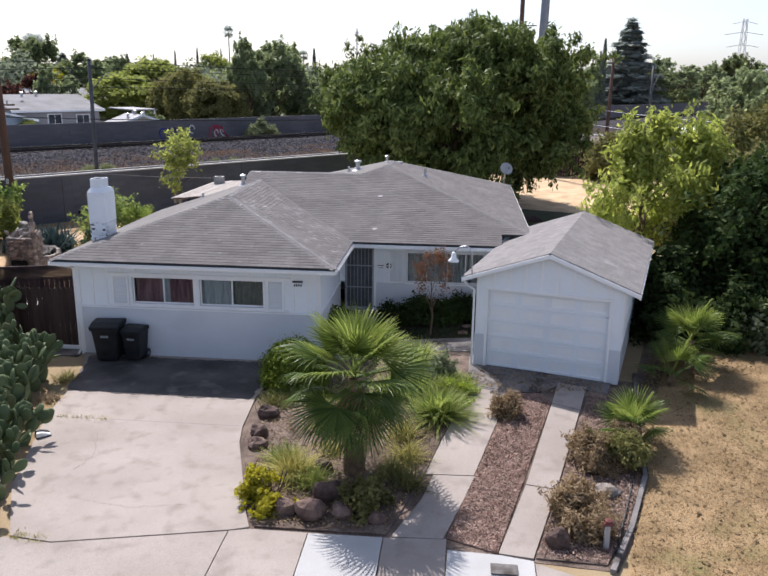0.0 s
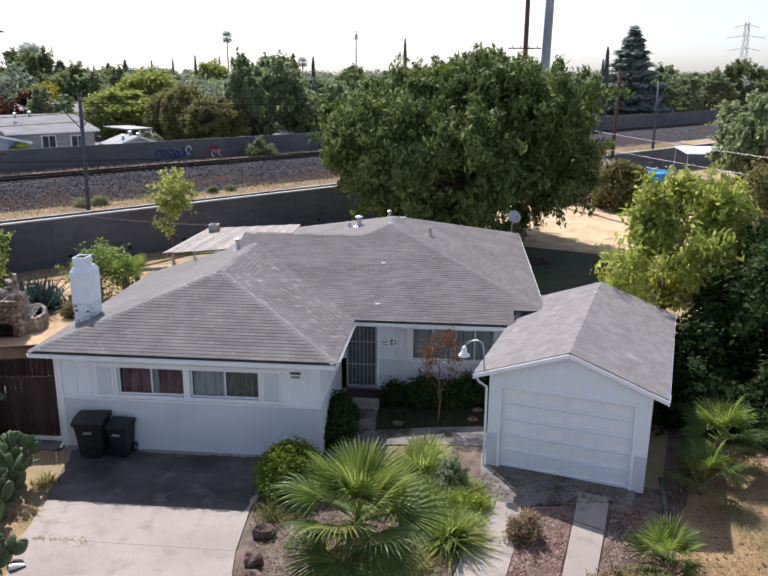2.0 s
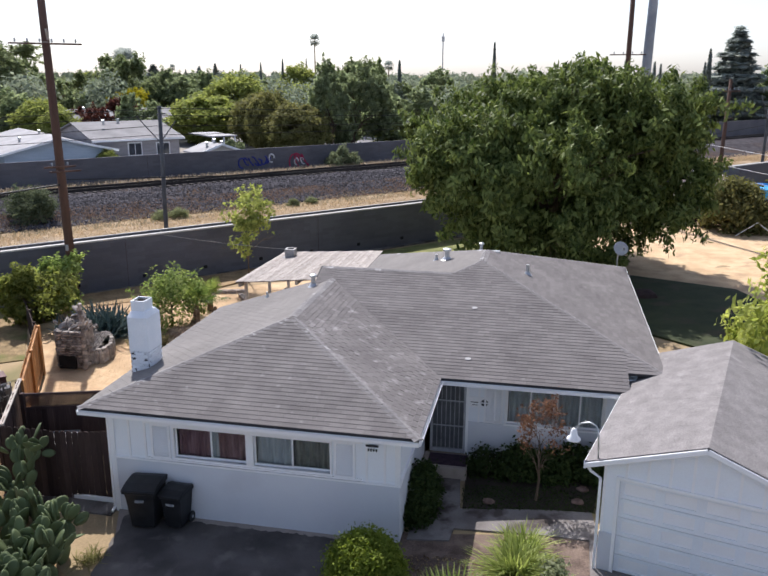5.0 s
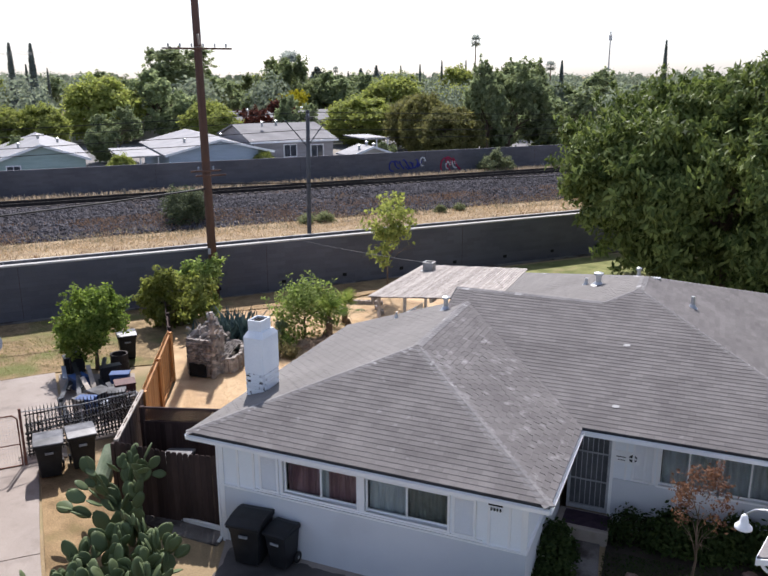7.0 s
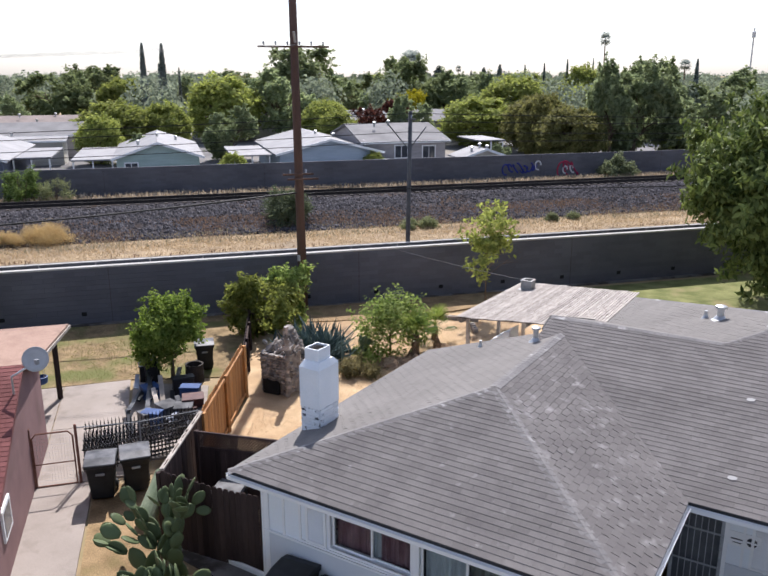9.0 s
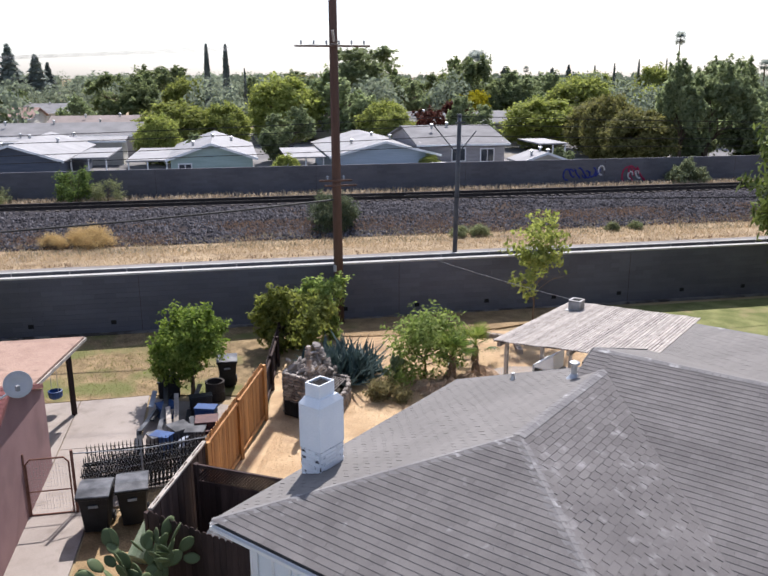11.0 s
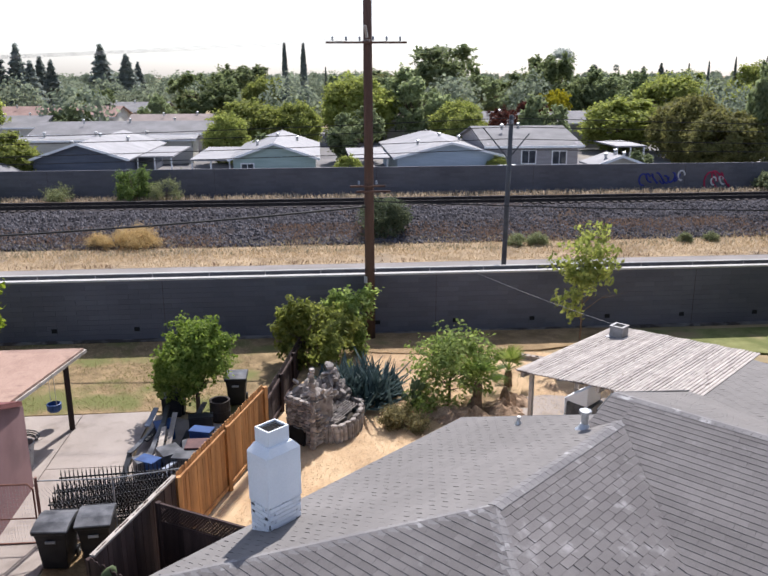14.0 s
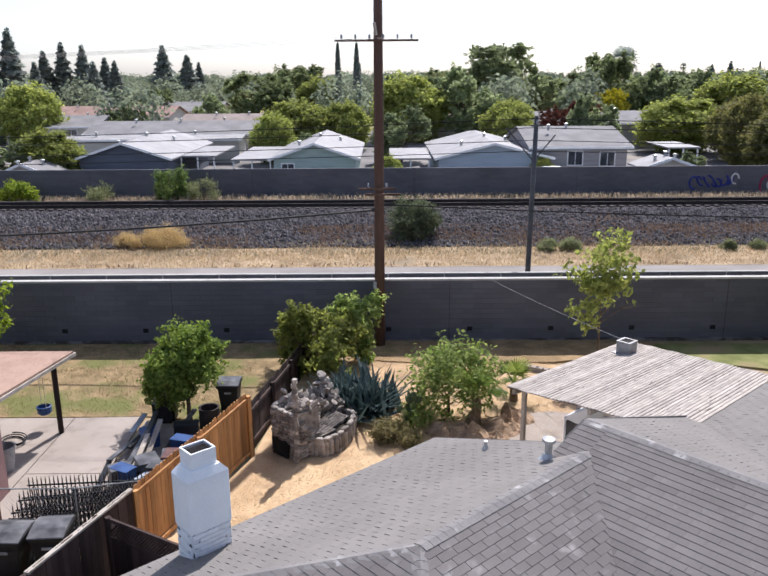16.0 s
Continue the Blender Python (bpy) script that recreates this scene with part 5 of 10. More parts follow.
GW, GL, G0, GE, GR = 3.62, 6.25, 0.44, 2.92, 3.63
gd0, gd1, gdz = 0.31, 3.3, 2.52
gw = Shape()
wall_x(0, 0, GW, 1.32, GE, [(gd0, gd1, 1.32, gdz)], gw)
gw.span((0, WT, 1.32), (WT, GL, GE)).span((GW - WT, WT, 1.32), (GW, GL, GE)).span((WT, GL - WT, G0), (GW - WT, GL, GE))
gb1 = Shape().add([(0, 0, GE), (GW, 0, GE), (GW / 2, 0, GR - 0.08), (0, 0.12, GE), (GW, 0.12, GE), (GW / 2, 0.12, GR - 0.08)], [(0, 1, 2), (5, 4, 3), (0, 3, 4, 1), (1, 4, 5, 2), (2, 5, 3, 0)])
gb2 = Shape().add([(0, GL - 0.12, GE), (GW, GL - 0.12, GE), (GW / 2, GL - 0.12, GR - 0.08), (0, GL, GE), (GW, GL, GE), (GW / 2, GL, GR - 0.08)], [(0, 1, 2), (5, 4, 3), (0, 3, 4, 1), (1, 4, 5, 2), (2, 5, 3, 0)])
part("wall", gw, WHITE_WALL, garage, "white vertical-board walls")
part("gable", gb1, WHITE_WALL, garage)
part("gable", gb2, WHITE_WALL, garage)
for a, b in (((-0.02, -0.03, G0 - 0.2), (gd0, WT, 1.32)), ((gd1, -0.03, G0 - 0.2), (GW + 0.02, WT, 1.32)), ((-0.02, WT, G0 - 0.2), (WT, GL, 1.32)), ((GW - WT, WT, G0 - 0.2), (GW + 0.02, GL, 1.32))):
    part("lower_wall", Shape().span(a, b), STUCCO, garage, "pale grey painted lower wall", bevel=0.008)
for x in np.arange(0.02, GW + 0.01, 0.4):
    topz = GE + (GR - 0.1 - GE) * (1 - abs(x - GW / 2) / (GW / 2)) - 0.02
    z0 = gdz + 0.06 if gd0 - 0.05 < x < gd1 + 0.05 else 1.32
    part("batten", Shape().box((x, -0.012, (z0 + topz) / 2), (0.05, 0.036, topz - z0)), TRIM, garage)
for y in np.arange(0.4, GL, 0.4):
    part("batten", Shape().box((GW + 0.012, y, (1.32 + GE) / 2), (0.024, 0.045, GE - 1.32)), TRIM, garage)
gdoor = part("garage_door", Shape().span((gd0, 0.085, G0), (gd1, 0.12, gdz)), TRIM, garage, "white sectional garage door with recessed panels")
ph = (gdz - G0) / 5
for r in range(5):
    for c in range(4):
        w = (gd1 - gd0) / 4
        x0, z0 = gd0 + c * w, G0 + r * ph
        f = Shape().span((x0 + 0.001, 0.055, z0 + 0.006), (x0 + w - 0.001, 0.088, z0 + 0.08)).span((x0 + 0.001, 0.055, z0 + ph - 0.08), (x0 + w - 0.001, 0.09, z0 + ph - 0.012)).span((x0 + 0.001, 0.055, z0 + 0.08), (x0 + 0.09, 0.09, z0 + ph - 0.08)).span((x0 + w - 0.09, 0.055, z0 + 0.08), (x0 + w - 0.001, 0.09, z0 + ph - 0.08))
        part("panel", f, WHITE_WALL, gdoor)
gt = Shape().span((gd0 - 0.07, -0.04, gdz), (gd1 + 0.07, 0.05, gdz + 0.07)).span((gd0 - 0.07, -0.04, G0), (gd0, 0.05, gdz)).span((gd1, -0.04, G0), (gd1 + 0.07, 0.05, gdz))
part("door_casing", gt, TRIM, garage, bevel=0.005)
oh, fo = 0.36, 0.18
ge = GE + 0.06 - (GR - GE) * oh / (GW / 2)
gr_planes = [[(-oh, GL + 0.2, ge), (-oh, -fo, ge), (GW / 2, -fo, GR), (GW / 2, GL + 0.2, GR)], [(GW + oh, -fo, ge), (GW + oh, GL + 0.2, ge), (GW / 2, GL + 0.2, GR), (GW / 2, -fo, GR)]]
gdeck = Shape()
for p in gr_planes:
    gdeck.slab([Vector(q) - Vector((0, 0, 0.012)) for q in p], 0.07)
groof = part("roof", gdeck, SHINGLE_GARAGE, garage, "grey weathered shingle gable roof")
gt = Shape()
for p in gr_planes:
    shingle_plane(gt, p, rng, wide=0.9, thick=0.0015)
part("shingles", gt, SHINGLE_GARAGE, groof, kind="stuff")
for s in ridge_caps((GW / 2, -fo, GR), (GW / 2, GL + 0.2, GR), rng, 0.26, 0.3, 0.006, 0.05):
    part("ridge_cap", s, SHINGLE_GARAGE, groof)
gb = Shape().beam((-oh, -fo - 0.02, ge - 0.075), (GW / 2, -fo - 0.02, GR - 0.075), 0.04, 0.1).beam((GW / 2, -fo - 0.02, GR - 0.075), (GW + oh, -fo - 0.02, ge - 0.075), 0.04, 0.1)
part("barge_board", gb, TRIM, garage, bevel=0.006)
part("fascia", Shape().span((-oh - 0.02, -fo, ge - 0.15), (-oh + 0.02, GL + 0.2, ge - 0.02)).span((GW + oh - 0.02, -fo, ge - 0.15), (GW + oh + 0.02, GL + 0.2, ge - 0.02)), TRIM, garage)
part("downspout", Shape().tube([(-oh + 0.02, -fo + 0.1, ge - 0.1), (-oh + 0.1, -fo + 0.15, ge - 0.25), (-0.06, -0.05, ge - 0.35), (-0.06, -0.05, G0)], 0.03, 8), TRIM, garage)
# gooseneck lamp on the garage's corner
lampth = thing("gooseneck_lamp", "white gooseneck barn lamp on a bent pipe at the garage eave", "lamp", GM @ Matrix.Translation((-0.17, -0.12, ge + 0.1)))
part("pipe", Shape().tube([(0.05, 0, -0.05), (0.02, 0.02, 0.45), (-0.04, 0.06, 0.62), (-0.18, 0.1, 0.66), (-0.34, 0.12, 0.6), (-0.46, 0.12, 0.48)], 0.018, 8), METAL, lampth, smooth=True)
part("shade", Shape().lathe((-0.48, 0.12, 0.22), [(0.14, 0.0), (0.135, 0.03), (0.075, 0.09), (0.06, 0.17), (0.05, 0.22), (0.02, 0.25)], 16), TRIM, lampth, "white bell shade", smooth=True)
part("bulb", Shape().lathe((-0.48, 0.12, 0.17), [(0.02, 0), (0.05, 0.03), (0.05, 0.07), (0.02, 0.1)], 10), CONCRETE_NEW, lampth)

# ---- patio cover ----
cover = thing("patio_cover", "weathered grey board patio cover on posts behind the house", "patio cover", Matrix.Translation((-9, 34, 0.3)))
PA, PB, PC, PD = Vector((-11.35, 31.4, 2.72)), Vector((-6.66, 31.2, 3.19)), Vector((-6.66, 35.6, 3.19)), Vector((-11.2, 36.6, 2.7))
cnt = 46
for i in range(cnt):
    a, b = (i + 0.08) / cnt, (i + 0.92) / cnt
    p0, p1, q0, q1 = PA.lerp(PB, a), PD.lerp(PC, a), PA.lerp(PB, b), PD.lerp(PC, b)
    up = Vector((0, 0, 0.03 + 0.008 * math.sin(i * 7.1)))
    out = Vector((0, -0.07 * abs(math.sin(i * 3.3)), 0))
    crest = Vector((0, 0, 0.012))
    pts = [p0 + out + up, p0.lerp(q0, 0.3) + out + up + crest, p0.lerp(q0, 0.7) + out + up + crest, q0 + out + up, p1 + up, p1.lerp(q1, 0.3) + up + crest, p1.lerp(q1, 0.7) + up + crest, q1 + up]
    low = [p - Vector((0, 0, 0.024)) for p in pts]
    faces = [(k, k + 1, k + 5, k + 4) for k in range(3)] + [(k + 8, k + 12, k + 13, k + 9) for k in range(3)] + [(k, k + 8, k + 9, k + 1) for k in range(3)] + [(k + 4, k + 5, k + 13, k + 12) for k in range(3)] + [(0, 4, 12, 8), (3, 11, 15, 7)]
    part("roof_board", Shape().add(pts + low, faces), PATIO_TIN, cover, world=True)
# added dark sheet, paints the shade in the gaps between boards
part("underlay", Shape().slab([PA + Vector((0.03, 0.02, 0)), PB + Vector((-0.03, 0.02, 0)), PC + Vector((-0.03, -0.05, 0)), PD + Vector((0.03, -0.05, 0))], 0.02), FENCE_OLD, cover, "dark sheet added under the boards to darken their gaps", world=True)
for p, q in ((PA.lerp(PB, 0.03), PD.lerp(PC, 0.03)), (PA.lerp(PB, 0.9), PD.lerp(PC, 0.9)), (PA.lerp(PB, 0.5), PD.lerp(PC, 0.5))):
    part("beam", Shape().beam(p - Vector((0, -0.12, 0.12)), q - Vector((0, 0.12, 0.12)), 0.09, 0.16), WOOD_SCRAP, cover, world=True)
for x, y in ((-11.05, 31.75), (-11.0, 34.1), (-10.95, 36.3)):
    part("post", Shape().span((x - 0.05, y - 0.05, 0.2), (x + 0.05, y + 0.05, 2.66)), WOOD_SCRAP, cover, world=True)
vb = thing("roof_vent_box", "galvanised square vent box standing on the patio cover", "vent", Matrix.Translation((-10.55, 35.55, 2.84)))
part("box", Shape().span((-0.2, -0.2, -0.06), (0.2, 0.2, 0.27)), GALVANISED, vb, bevel=0.01)
part("mouth", Shape().span((-0.14, -0.14, 0.27), (0.14, 0.14, 0.275)), BLACK_HOLE, vb)
part("rim", Shape().span((-0.21, -0.21, 0.27), (0.21, -0.14, 0.3)).span((-0.21, 0.14, 0.27), (0.21, 0.21, 0.3)).span((-0.21, -0.14, 0.27), (-0.14, 0.14, 0.3)).span((0.14, -0.14, 0.27), (0.21, 0.14, 0.3)), GALVANISED, vb)
part("flashing", Shape().span((-0.28, -0.28, -0.05), (0.28, 0.28, -0.03)), GALVANISED, vb, "dull flashing plate")
# low white sloping wall, built as a top on an added dark box
counter = thing("patio_grill", "low white sloping counter on an added dark base under the patio cover", "grill", Matrix.Translation((-10.6, 33.75, 0.3)))
part("cabinet", Shape().span((-0.35, -0.28, 0.0), (0.4, 0.45, 1.0)), BIN_DUST, counter, bevel=0.01)
part("side_panel", Shape().span((-0.4, -0.3, 0.0), (-0.35, 0.47, 1.1)), TRIM, counter)
part("lid", Shape().add([(-0.42, -0.3, 1.1), (0.3, -0.3, 1.58), (0.3, 0.47, 1.58), (-0.42, 0.47, 1.1), (-0.42, -0.3, 1.04), (0.3, -0.3, 1.0), (0.3, 0.47, 1.0), (-0.42, 0.47, 1.04)], [(0, 1, 2, 3), (7, 6, 5, 4), (0, 4, 5, 1), (1, 5, 6, 2), (2, 6, 7, 3), (3, 7, 4, 0)]), TRIM, counter, "slanted white lid", bevel=0.02)


# ---- plants ----
LEAF_FIG = leaf_mat("light_green_shrub_leaf", (0.13, 0.185, 0.05), (0.33, 0.39, 0.14), 0.45)
DIRT = mat("reddish_clod_dirt", (0.25, 0.165, 0.105), (0.42, 0.295, 0.195), 0.95, 3.0, 22, 0.6, stain=(0.16, 0.1, 0.066), stain_scale=2.0, grit=0.3)
LEAF_OLIVEGREEN = leaf_mat("dull_yellow_green_leaf", (0.14, 0.165, 0.045), (0.3, 0.32, 0.095), 0.45)
LEAF_BROWNGREEN = leaf_mat("half_dry_weed_leaf", (0.12, 0.105, 0.05), (0.3, 0.26, 0.13), 0.35, 0.8)
LEAF_TUFT = leaf_mat("dry_olive_blade", (0.24, 0.22, 0.07), (0.4, 0.36, 0.14), 0.35)
LEAF_LAWN = leaf_mat("dead_lawn_blade", (0.22, 0.15, 0.07), (0.4, 0.28, 0.15), 0.25, 0.8)


def clump_mesh(name, size, clumps, each, spread, leaf, material, seed, low=-0.3, hollow=0.55, rough=0.25, long=1.9, tilt=0.9, droop=0.0):
    g = np.random.default_rng(seed)
    q, out = crown_points(g, size, clumps, each, spread, hollow, low, rough)
    return fast_mesh(name, *leaves(q, out, leaf, g, long, tilt, droop), material)


def limbs(height, radius, spread, count, seed, lean=(0, 0), start=0.35, sides=8):
    """A tapered trunk with forking limbs; the crown's middle is at height."""
    g = random.Random(seed)
    s = Shape()
    top = Vector((lean[0], lean[1], height))
    bend = Vector((g.uniform(-1, 1), g.uniform(-1, 1), 0)) * radius * 1.5
    s.tube([(0, 0, -0.15), (0, 0, 0.06 * height), top * 0.35 + bend, top * 0.7, top], [radius * 1.45, radius * 1.05, radius * 0.85, radius * 0.6, radius * 0.25], sides)
    for i in range(count):
        a = 2 * math.pi * i / count + g.uniform(-0.4, 0.4)
        f = g.uniform(start, 0.85)
        base = top * f + bend * (1 - f)
        tip = base + Vector((math.cos(a) * spread[0], math.sin(a) * spread[1], spread[2] * g.uniform(0.15, 0.9))) * g.uniform(0.6, 0.95)
        mid = base.lerp(tip, 0.5) + Vector((0, 0, 0.08 * height))
        s.tube([base, mid, tip], [radius * 0.42, radius * 0.27, radius * 0.08], 6)
        for k in range(2):
            t2 = tip + Vector((g.uniform(-1, 1) * spread[0], g.uniform(-1, 1) * spread[1], g.uniform(0, 1) * spread[2])) * 0.35
            s.tube([mid, mid.lerp(t2, 0.6), t2], [radius * 0.2, radius * 0.12, radius * 0.04], 5)
    return s


def tree(name, label, base, height, crown, material, seed, trunk=0.18, clumps=120, each=60, spread=0.35, leaf=0.16, low=-0.5, hollow=0.5, rough=0.25, category="tree", lean=(0, 0), middle=None, droop=0.0, tilt=0.9, group="", long=1.9):
    """A tree: height of the crown's middle, its half-axes."""
    t = thing(name, label, category, Matrix.Translation(base), group)
    part("trunk", limbs(height, trunk, (crown[0] * 0.8, crown[1] * 0.8, crown[2] * 0.9), 9, seed, lean), BARK, t, smooth=True)
    me = clump_mesh("crown", crown, clumps, each, spread, leaf, material, seed, low, hollow, rough, long, tilt, droop)
    c = part("crown", me, None, t)
    c.location = (lean[0], lean[1], height if middle is None else middle)
    return t


def bush(name, label, base, size, material, seed, clumps=60, each=45, spread=0.1, leaf=0.07, category="bush", low=-0.1, hollow=0.75, rough=0.12, lift=0.0, long=1.9, tilt=0.9):
    """A shrub: short stems and a crown of leaves."""
    b = thing(name, label, category, Matrix.Translation(base))
    s = Shape()
    g = random.Random(seed)
    for i in range(7):
        a = g.uniform(0, 6.28)
        s.tube([(0.04 * math.cos(a), 0.04 * math.sin(a), -0.05), (math.cos(a) * size[0] * 0.5, math.sin(a) * size[1] * 0.5, size[2] * 0.9 + lift)], [0.02, 0.008], 5)
    part("woody_base", s, BARK, b, kind="stuff")
    c = part("foliage", clump_mesh("foliage", size, clumps, each, spread, leaf, material, seed, low, hollow, rough, long, tilt), None, b)
    c.location.z = lift
    return b


def blades(name, label, base, count, length, width, material, seed, category="grass", flop=0.9, spread=0.12, stiff=0.5):
    """A tuft of arching strap leaves."""
    g = np.random.default_rng(seed)
    verts, quads = [], []
    for i in range(count):
        a, up, ln = g.uniform(0, 6.283), g.uniform(0.25, 1.35), length * g.uniform(0.6, 1.1)
        o = np.array([math.cos(a), math.sin(a), 0])
        p0 = g.normal(0, spread, 3) * [1, 1, 0]
        side = np.array([-math.sin(a), math.cos(a), 0]) * width / 2
        k = len(verts)
        for j in range(5):
            t = j / 4
            p = p0 + o * ln * math.cos(up) * t * (1 + 0.2 * t) + np.array([0, 0, ln * (math.sin(up) * t - flop * (1 - stiff) * t * t * 0.6)])
            w = side * (1 - t ** 2 * 0.92)
            verts += [p - w, p + w]
            if j:
                quads.append((k + 2 * j - 2, k + 2 * j - 1, k + 2 * j + 1, k + 2 * j))
    me = fast_mesh(name, verts, quads, material)
    return solo(name, me, None, label, category, base)


def fan_frond(seed, stalk, blade, segs=34, spread=1.8, cup=0.25, droop=0.35):
    """A fan palm frond: a stalk along +x and a pleated fan of narrow tips."""
    g = np.random.default_rng(seed)
    verts, quads = [], []
    def strip(path, widths, side):
        k = len(verts)
        for j, (p, w) in enumerate(zip(path, widths)):
            verts.extend([p - side * w, p + side * w])
            if j:
                quads.append((k + 2 * j - 2, k + 2 * j - 1, k + 2 * j + 1, k + 2 * j))
    xs = np.linspace(0, 1, 5)
    stem = [np.array([stalk * t, 0, -0.1 * stalk * t * t]) for t in xs]
    strip(stem, [0.035, 0.028, 0.022, 0.018, 0.015], np.array([0, 1, 0]))
    hub = stem[-1]
    for i in range(segs):
        f = (i + 0.5) / segs * 2 - 1
        a = f * spread
        ln = blade * (1 - 0.28 * f * f) * g.uniform(0.93, 1.05)
        d = np.array([math.cos(a), math.sin(a), 0])
        side = np.array([-math.sin(a), math.cos(a), 0.35 * (1 if i % 2 else -1)])
        path, widths = [], []
        w = ln * spread / segs * 0.78
        for t in (0.0, 0.35, 0.62, 0.85, 1.0):
            lift = cup * ln * abs(f) * t * 0.6 - droop * ln * max(0, t - 0.5) ** 2 * 2.2 * g.uniform(0.7, 1.3)
            path.append(hub + d * ln * t * (1 - 0.12 * max(0, t - 0.6)) + np.array([0, 0, lift - 0.08 * ln * t]))
            widths.append(w * (0.06 + min(t, 0.5) * 1.15) if t < 0.5 else w * (0.46 if t < 0.7 else 0.26 if t < 0.9 else 0.03))
        strip(path, widths, side)
    return verts, quads


def fan_palm(label, base, trunk_h, stalk, blade, count, seed, trunk_r=0.16, low=-35, high=80, dead=0, segs=34):
    """A fan palm with its fronds as single parts on shared meshes."""
    p = thing("fan_palm", label, "palm", Matrix.Translation(base))
    s = Shape().lathe((0, 0, -0.1), [(trunk_r * 1.25, 0), (trunk_r * 1.1, 0.1 + trunk_h * 0.2), (trunk_r, trunk_h * 0.6), (trunk_r * 1.15, trunk_h * 0.9), (trunk_r * 0.7, trunk_h + 0.12)], 10)
    part("trunk", s, PALM_TRUNK, p, "fibrous brown trunk")
    meshes = [fast_mesh("frond", *fan_frond(seed + i, stalk * (0.9 + 0.1 * i), blade, segs, droop=0.3 + 0.15 * i), LEAF_PALM) for i in range(3)]
    # upper fronds use a paler, lit copy of the palm's leaf colour
    young = [fast_mesh("frond", *fan_frond(seed + 20 + i, stalk * 0.85, blade, segs, droop=0.2 + 0.1 * i), LEAF_PALM_LIT) for i in range(2)]
    old = fast_mesh("dead_frond", *fan_frond(seed + 9, stalk * 0.8, blade * 0.8, segs, droop=1.1), DEAD_FROND)
    g = random.Random(seed)
    for i in range(count):
        a = i * 2.39996 + g.uniform(-0.2, 0.2)
        t = (i + 0.5) / count
        up = radians(high + (low - high) * t ** 1.15 + g.uniform(-8, 8))
        ob = part("frond", young[i % 2] if t < 0.42 else meshes[i % 3], None, p)
        ob.matrix_basis = Matrix.Translation((0, 0, trunk_h + 0.1 - 0.2 * t)) @ Matrix.Rotation(a, 4, "Z") @ Matrix.Rotation(-up, 4, "Y") @ Matrix.Rotation(g.uniform(-0.5, 0.5), 4, "X") @ Matrix.Scale(g.uniform(0.85, 1.1), 4)
    for i in range(dead):
        ob = part("dead_frond", old, None, p)
        ob.matrix_basis = Matrix.Translation((0, 0, trunk_h - 0.1)) @ Matrix.Rotation(i * 2.1, 4, "Z") @ Matrix.Rotation(radians(55), 4, "Y")
    return p


fan_palm("large bushy fan palm with broad green fronds", (-1.38, 14.35, 0.05), 2.05, 0.74, 0.92, 40, 21, trunk_r=0.19, dead=3, high=84, low=-58, segs=34)
fan_palm("young fan palm beside the wheel strip", (4.3, 15.9, 0.27), 0.3, 0.45, 0.55, 14, 31, trunk_r=0.08, low=15, high=82, segs=26)
fan_palm("fan palm growing in the garage's shade", (6.6, 20.2, 0.4), 0.8, 0.5, 0.68, 20, 41, trunk_r=0.12, low=-15, high=84, segs=28)
fan_palm("shaded fan palm against the garage side", (5.85, 18.9, 0.38), 0.35, 0.55, 0.62, 12, 51, trunk_r=0.1, low=-5, segs=26)

bush("clipped_shrub", "rounded clipped green shrub at the house corner", (-3.55, 18.85, 0.05), (0.74, 0.7, 1.08), LEAF_SHRUB, 3, clumps=420, each=60, spread=0.1, leaf=0.042, hollow=0.85, rough=0.12, low=-0.05)
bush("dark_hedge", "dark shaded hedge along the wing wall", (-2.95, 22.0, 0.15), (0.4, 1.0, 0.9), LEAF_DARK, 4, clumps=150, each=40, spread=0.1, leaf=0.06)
for i, (x, y, n, l) in enumerate(((-0.55, 19.35, 480, 1.0), (-0.95, 17.9, 260, 0.75), (0.25, 16.7, 520, 1.0), (-0.15, 17.8, 320, 0.85), (0.35, 18.1, 220, 0.65), (-0.45, 20.1, 300, 0.85))):
    blades("strap_leaf_clump", "arching green strap-leaf clump with seed heads", (x, y, gz(x, y) + 0.02), int(n * 1.3), l, 0.03, LEAF_BLADE, 60 + i, "plant")
for i, (x, y, n, l) in enumerate(((-3.7, 17.5, 200, 0.55), (-2.6, 14.25, 420, 0.8), (-2.15, 13.9, 220, 0.6), (-0.35, 14.9, 240, 0.6), (-0.25, 13.9, 160, 0.5), (-0.5, 15.8, 220, 0.6), (-2.9, 14.7, 240, 0.6), (-1.9, 15.2, 160, 0.45), (-0.6, 14.3, 200, 0.5), (-2.3, 16.2, 160, 0.4), (-3.2, 18.0, 180, 0.45), (-1.8, 17.0, 140, 0.4), (0.7, 18.6, 220, 0.4), (0.85, 17.9, 220, 0.4), (0.5, 17.3, 220, 0.4), (0.35, 18.9, 200, 0.4), (-3.75, 18.0, 160, 0.4))):
    blades("grass_tuft", "yellow-green ornamental grass tuft", (x, y, gz(x, y) + 0.02), n, l, 0.02, (LEAF_OLIVE, LEAF_TUFT, LEAF_BLADE, LEAF_TUFT)[i % 4] if i < 12 else LEAF_BLADE, 80 + i, "grass")
bush("yellow_shrub", "bright yellow flowering shrub by the rocks", (-2.75, 13.2, 0.03), (0.55, 0.48, 0.66), LEAF_YELLOW, 7, clumps=110, each=40, spread=0.09, leaf=0.05, rough=0.2)
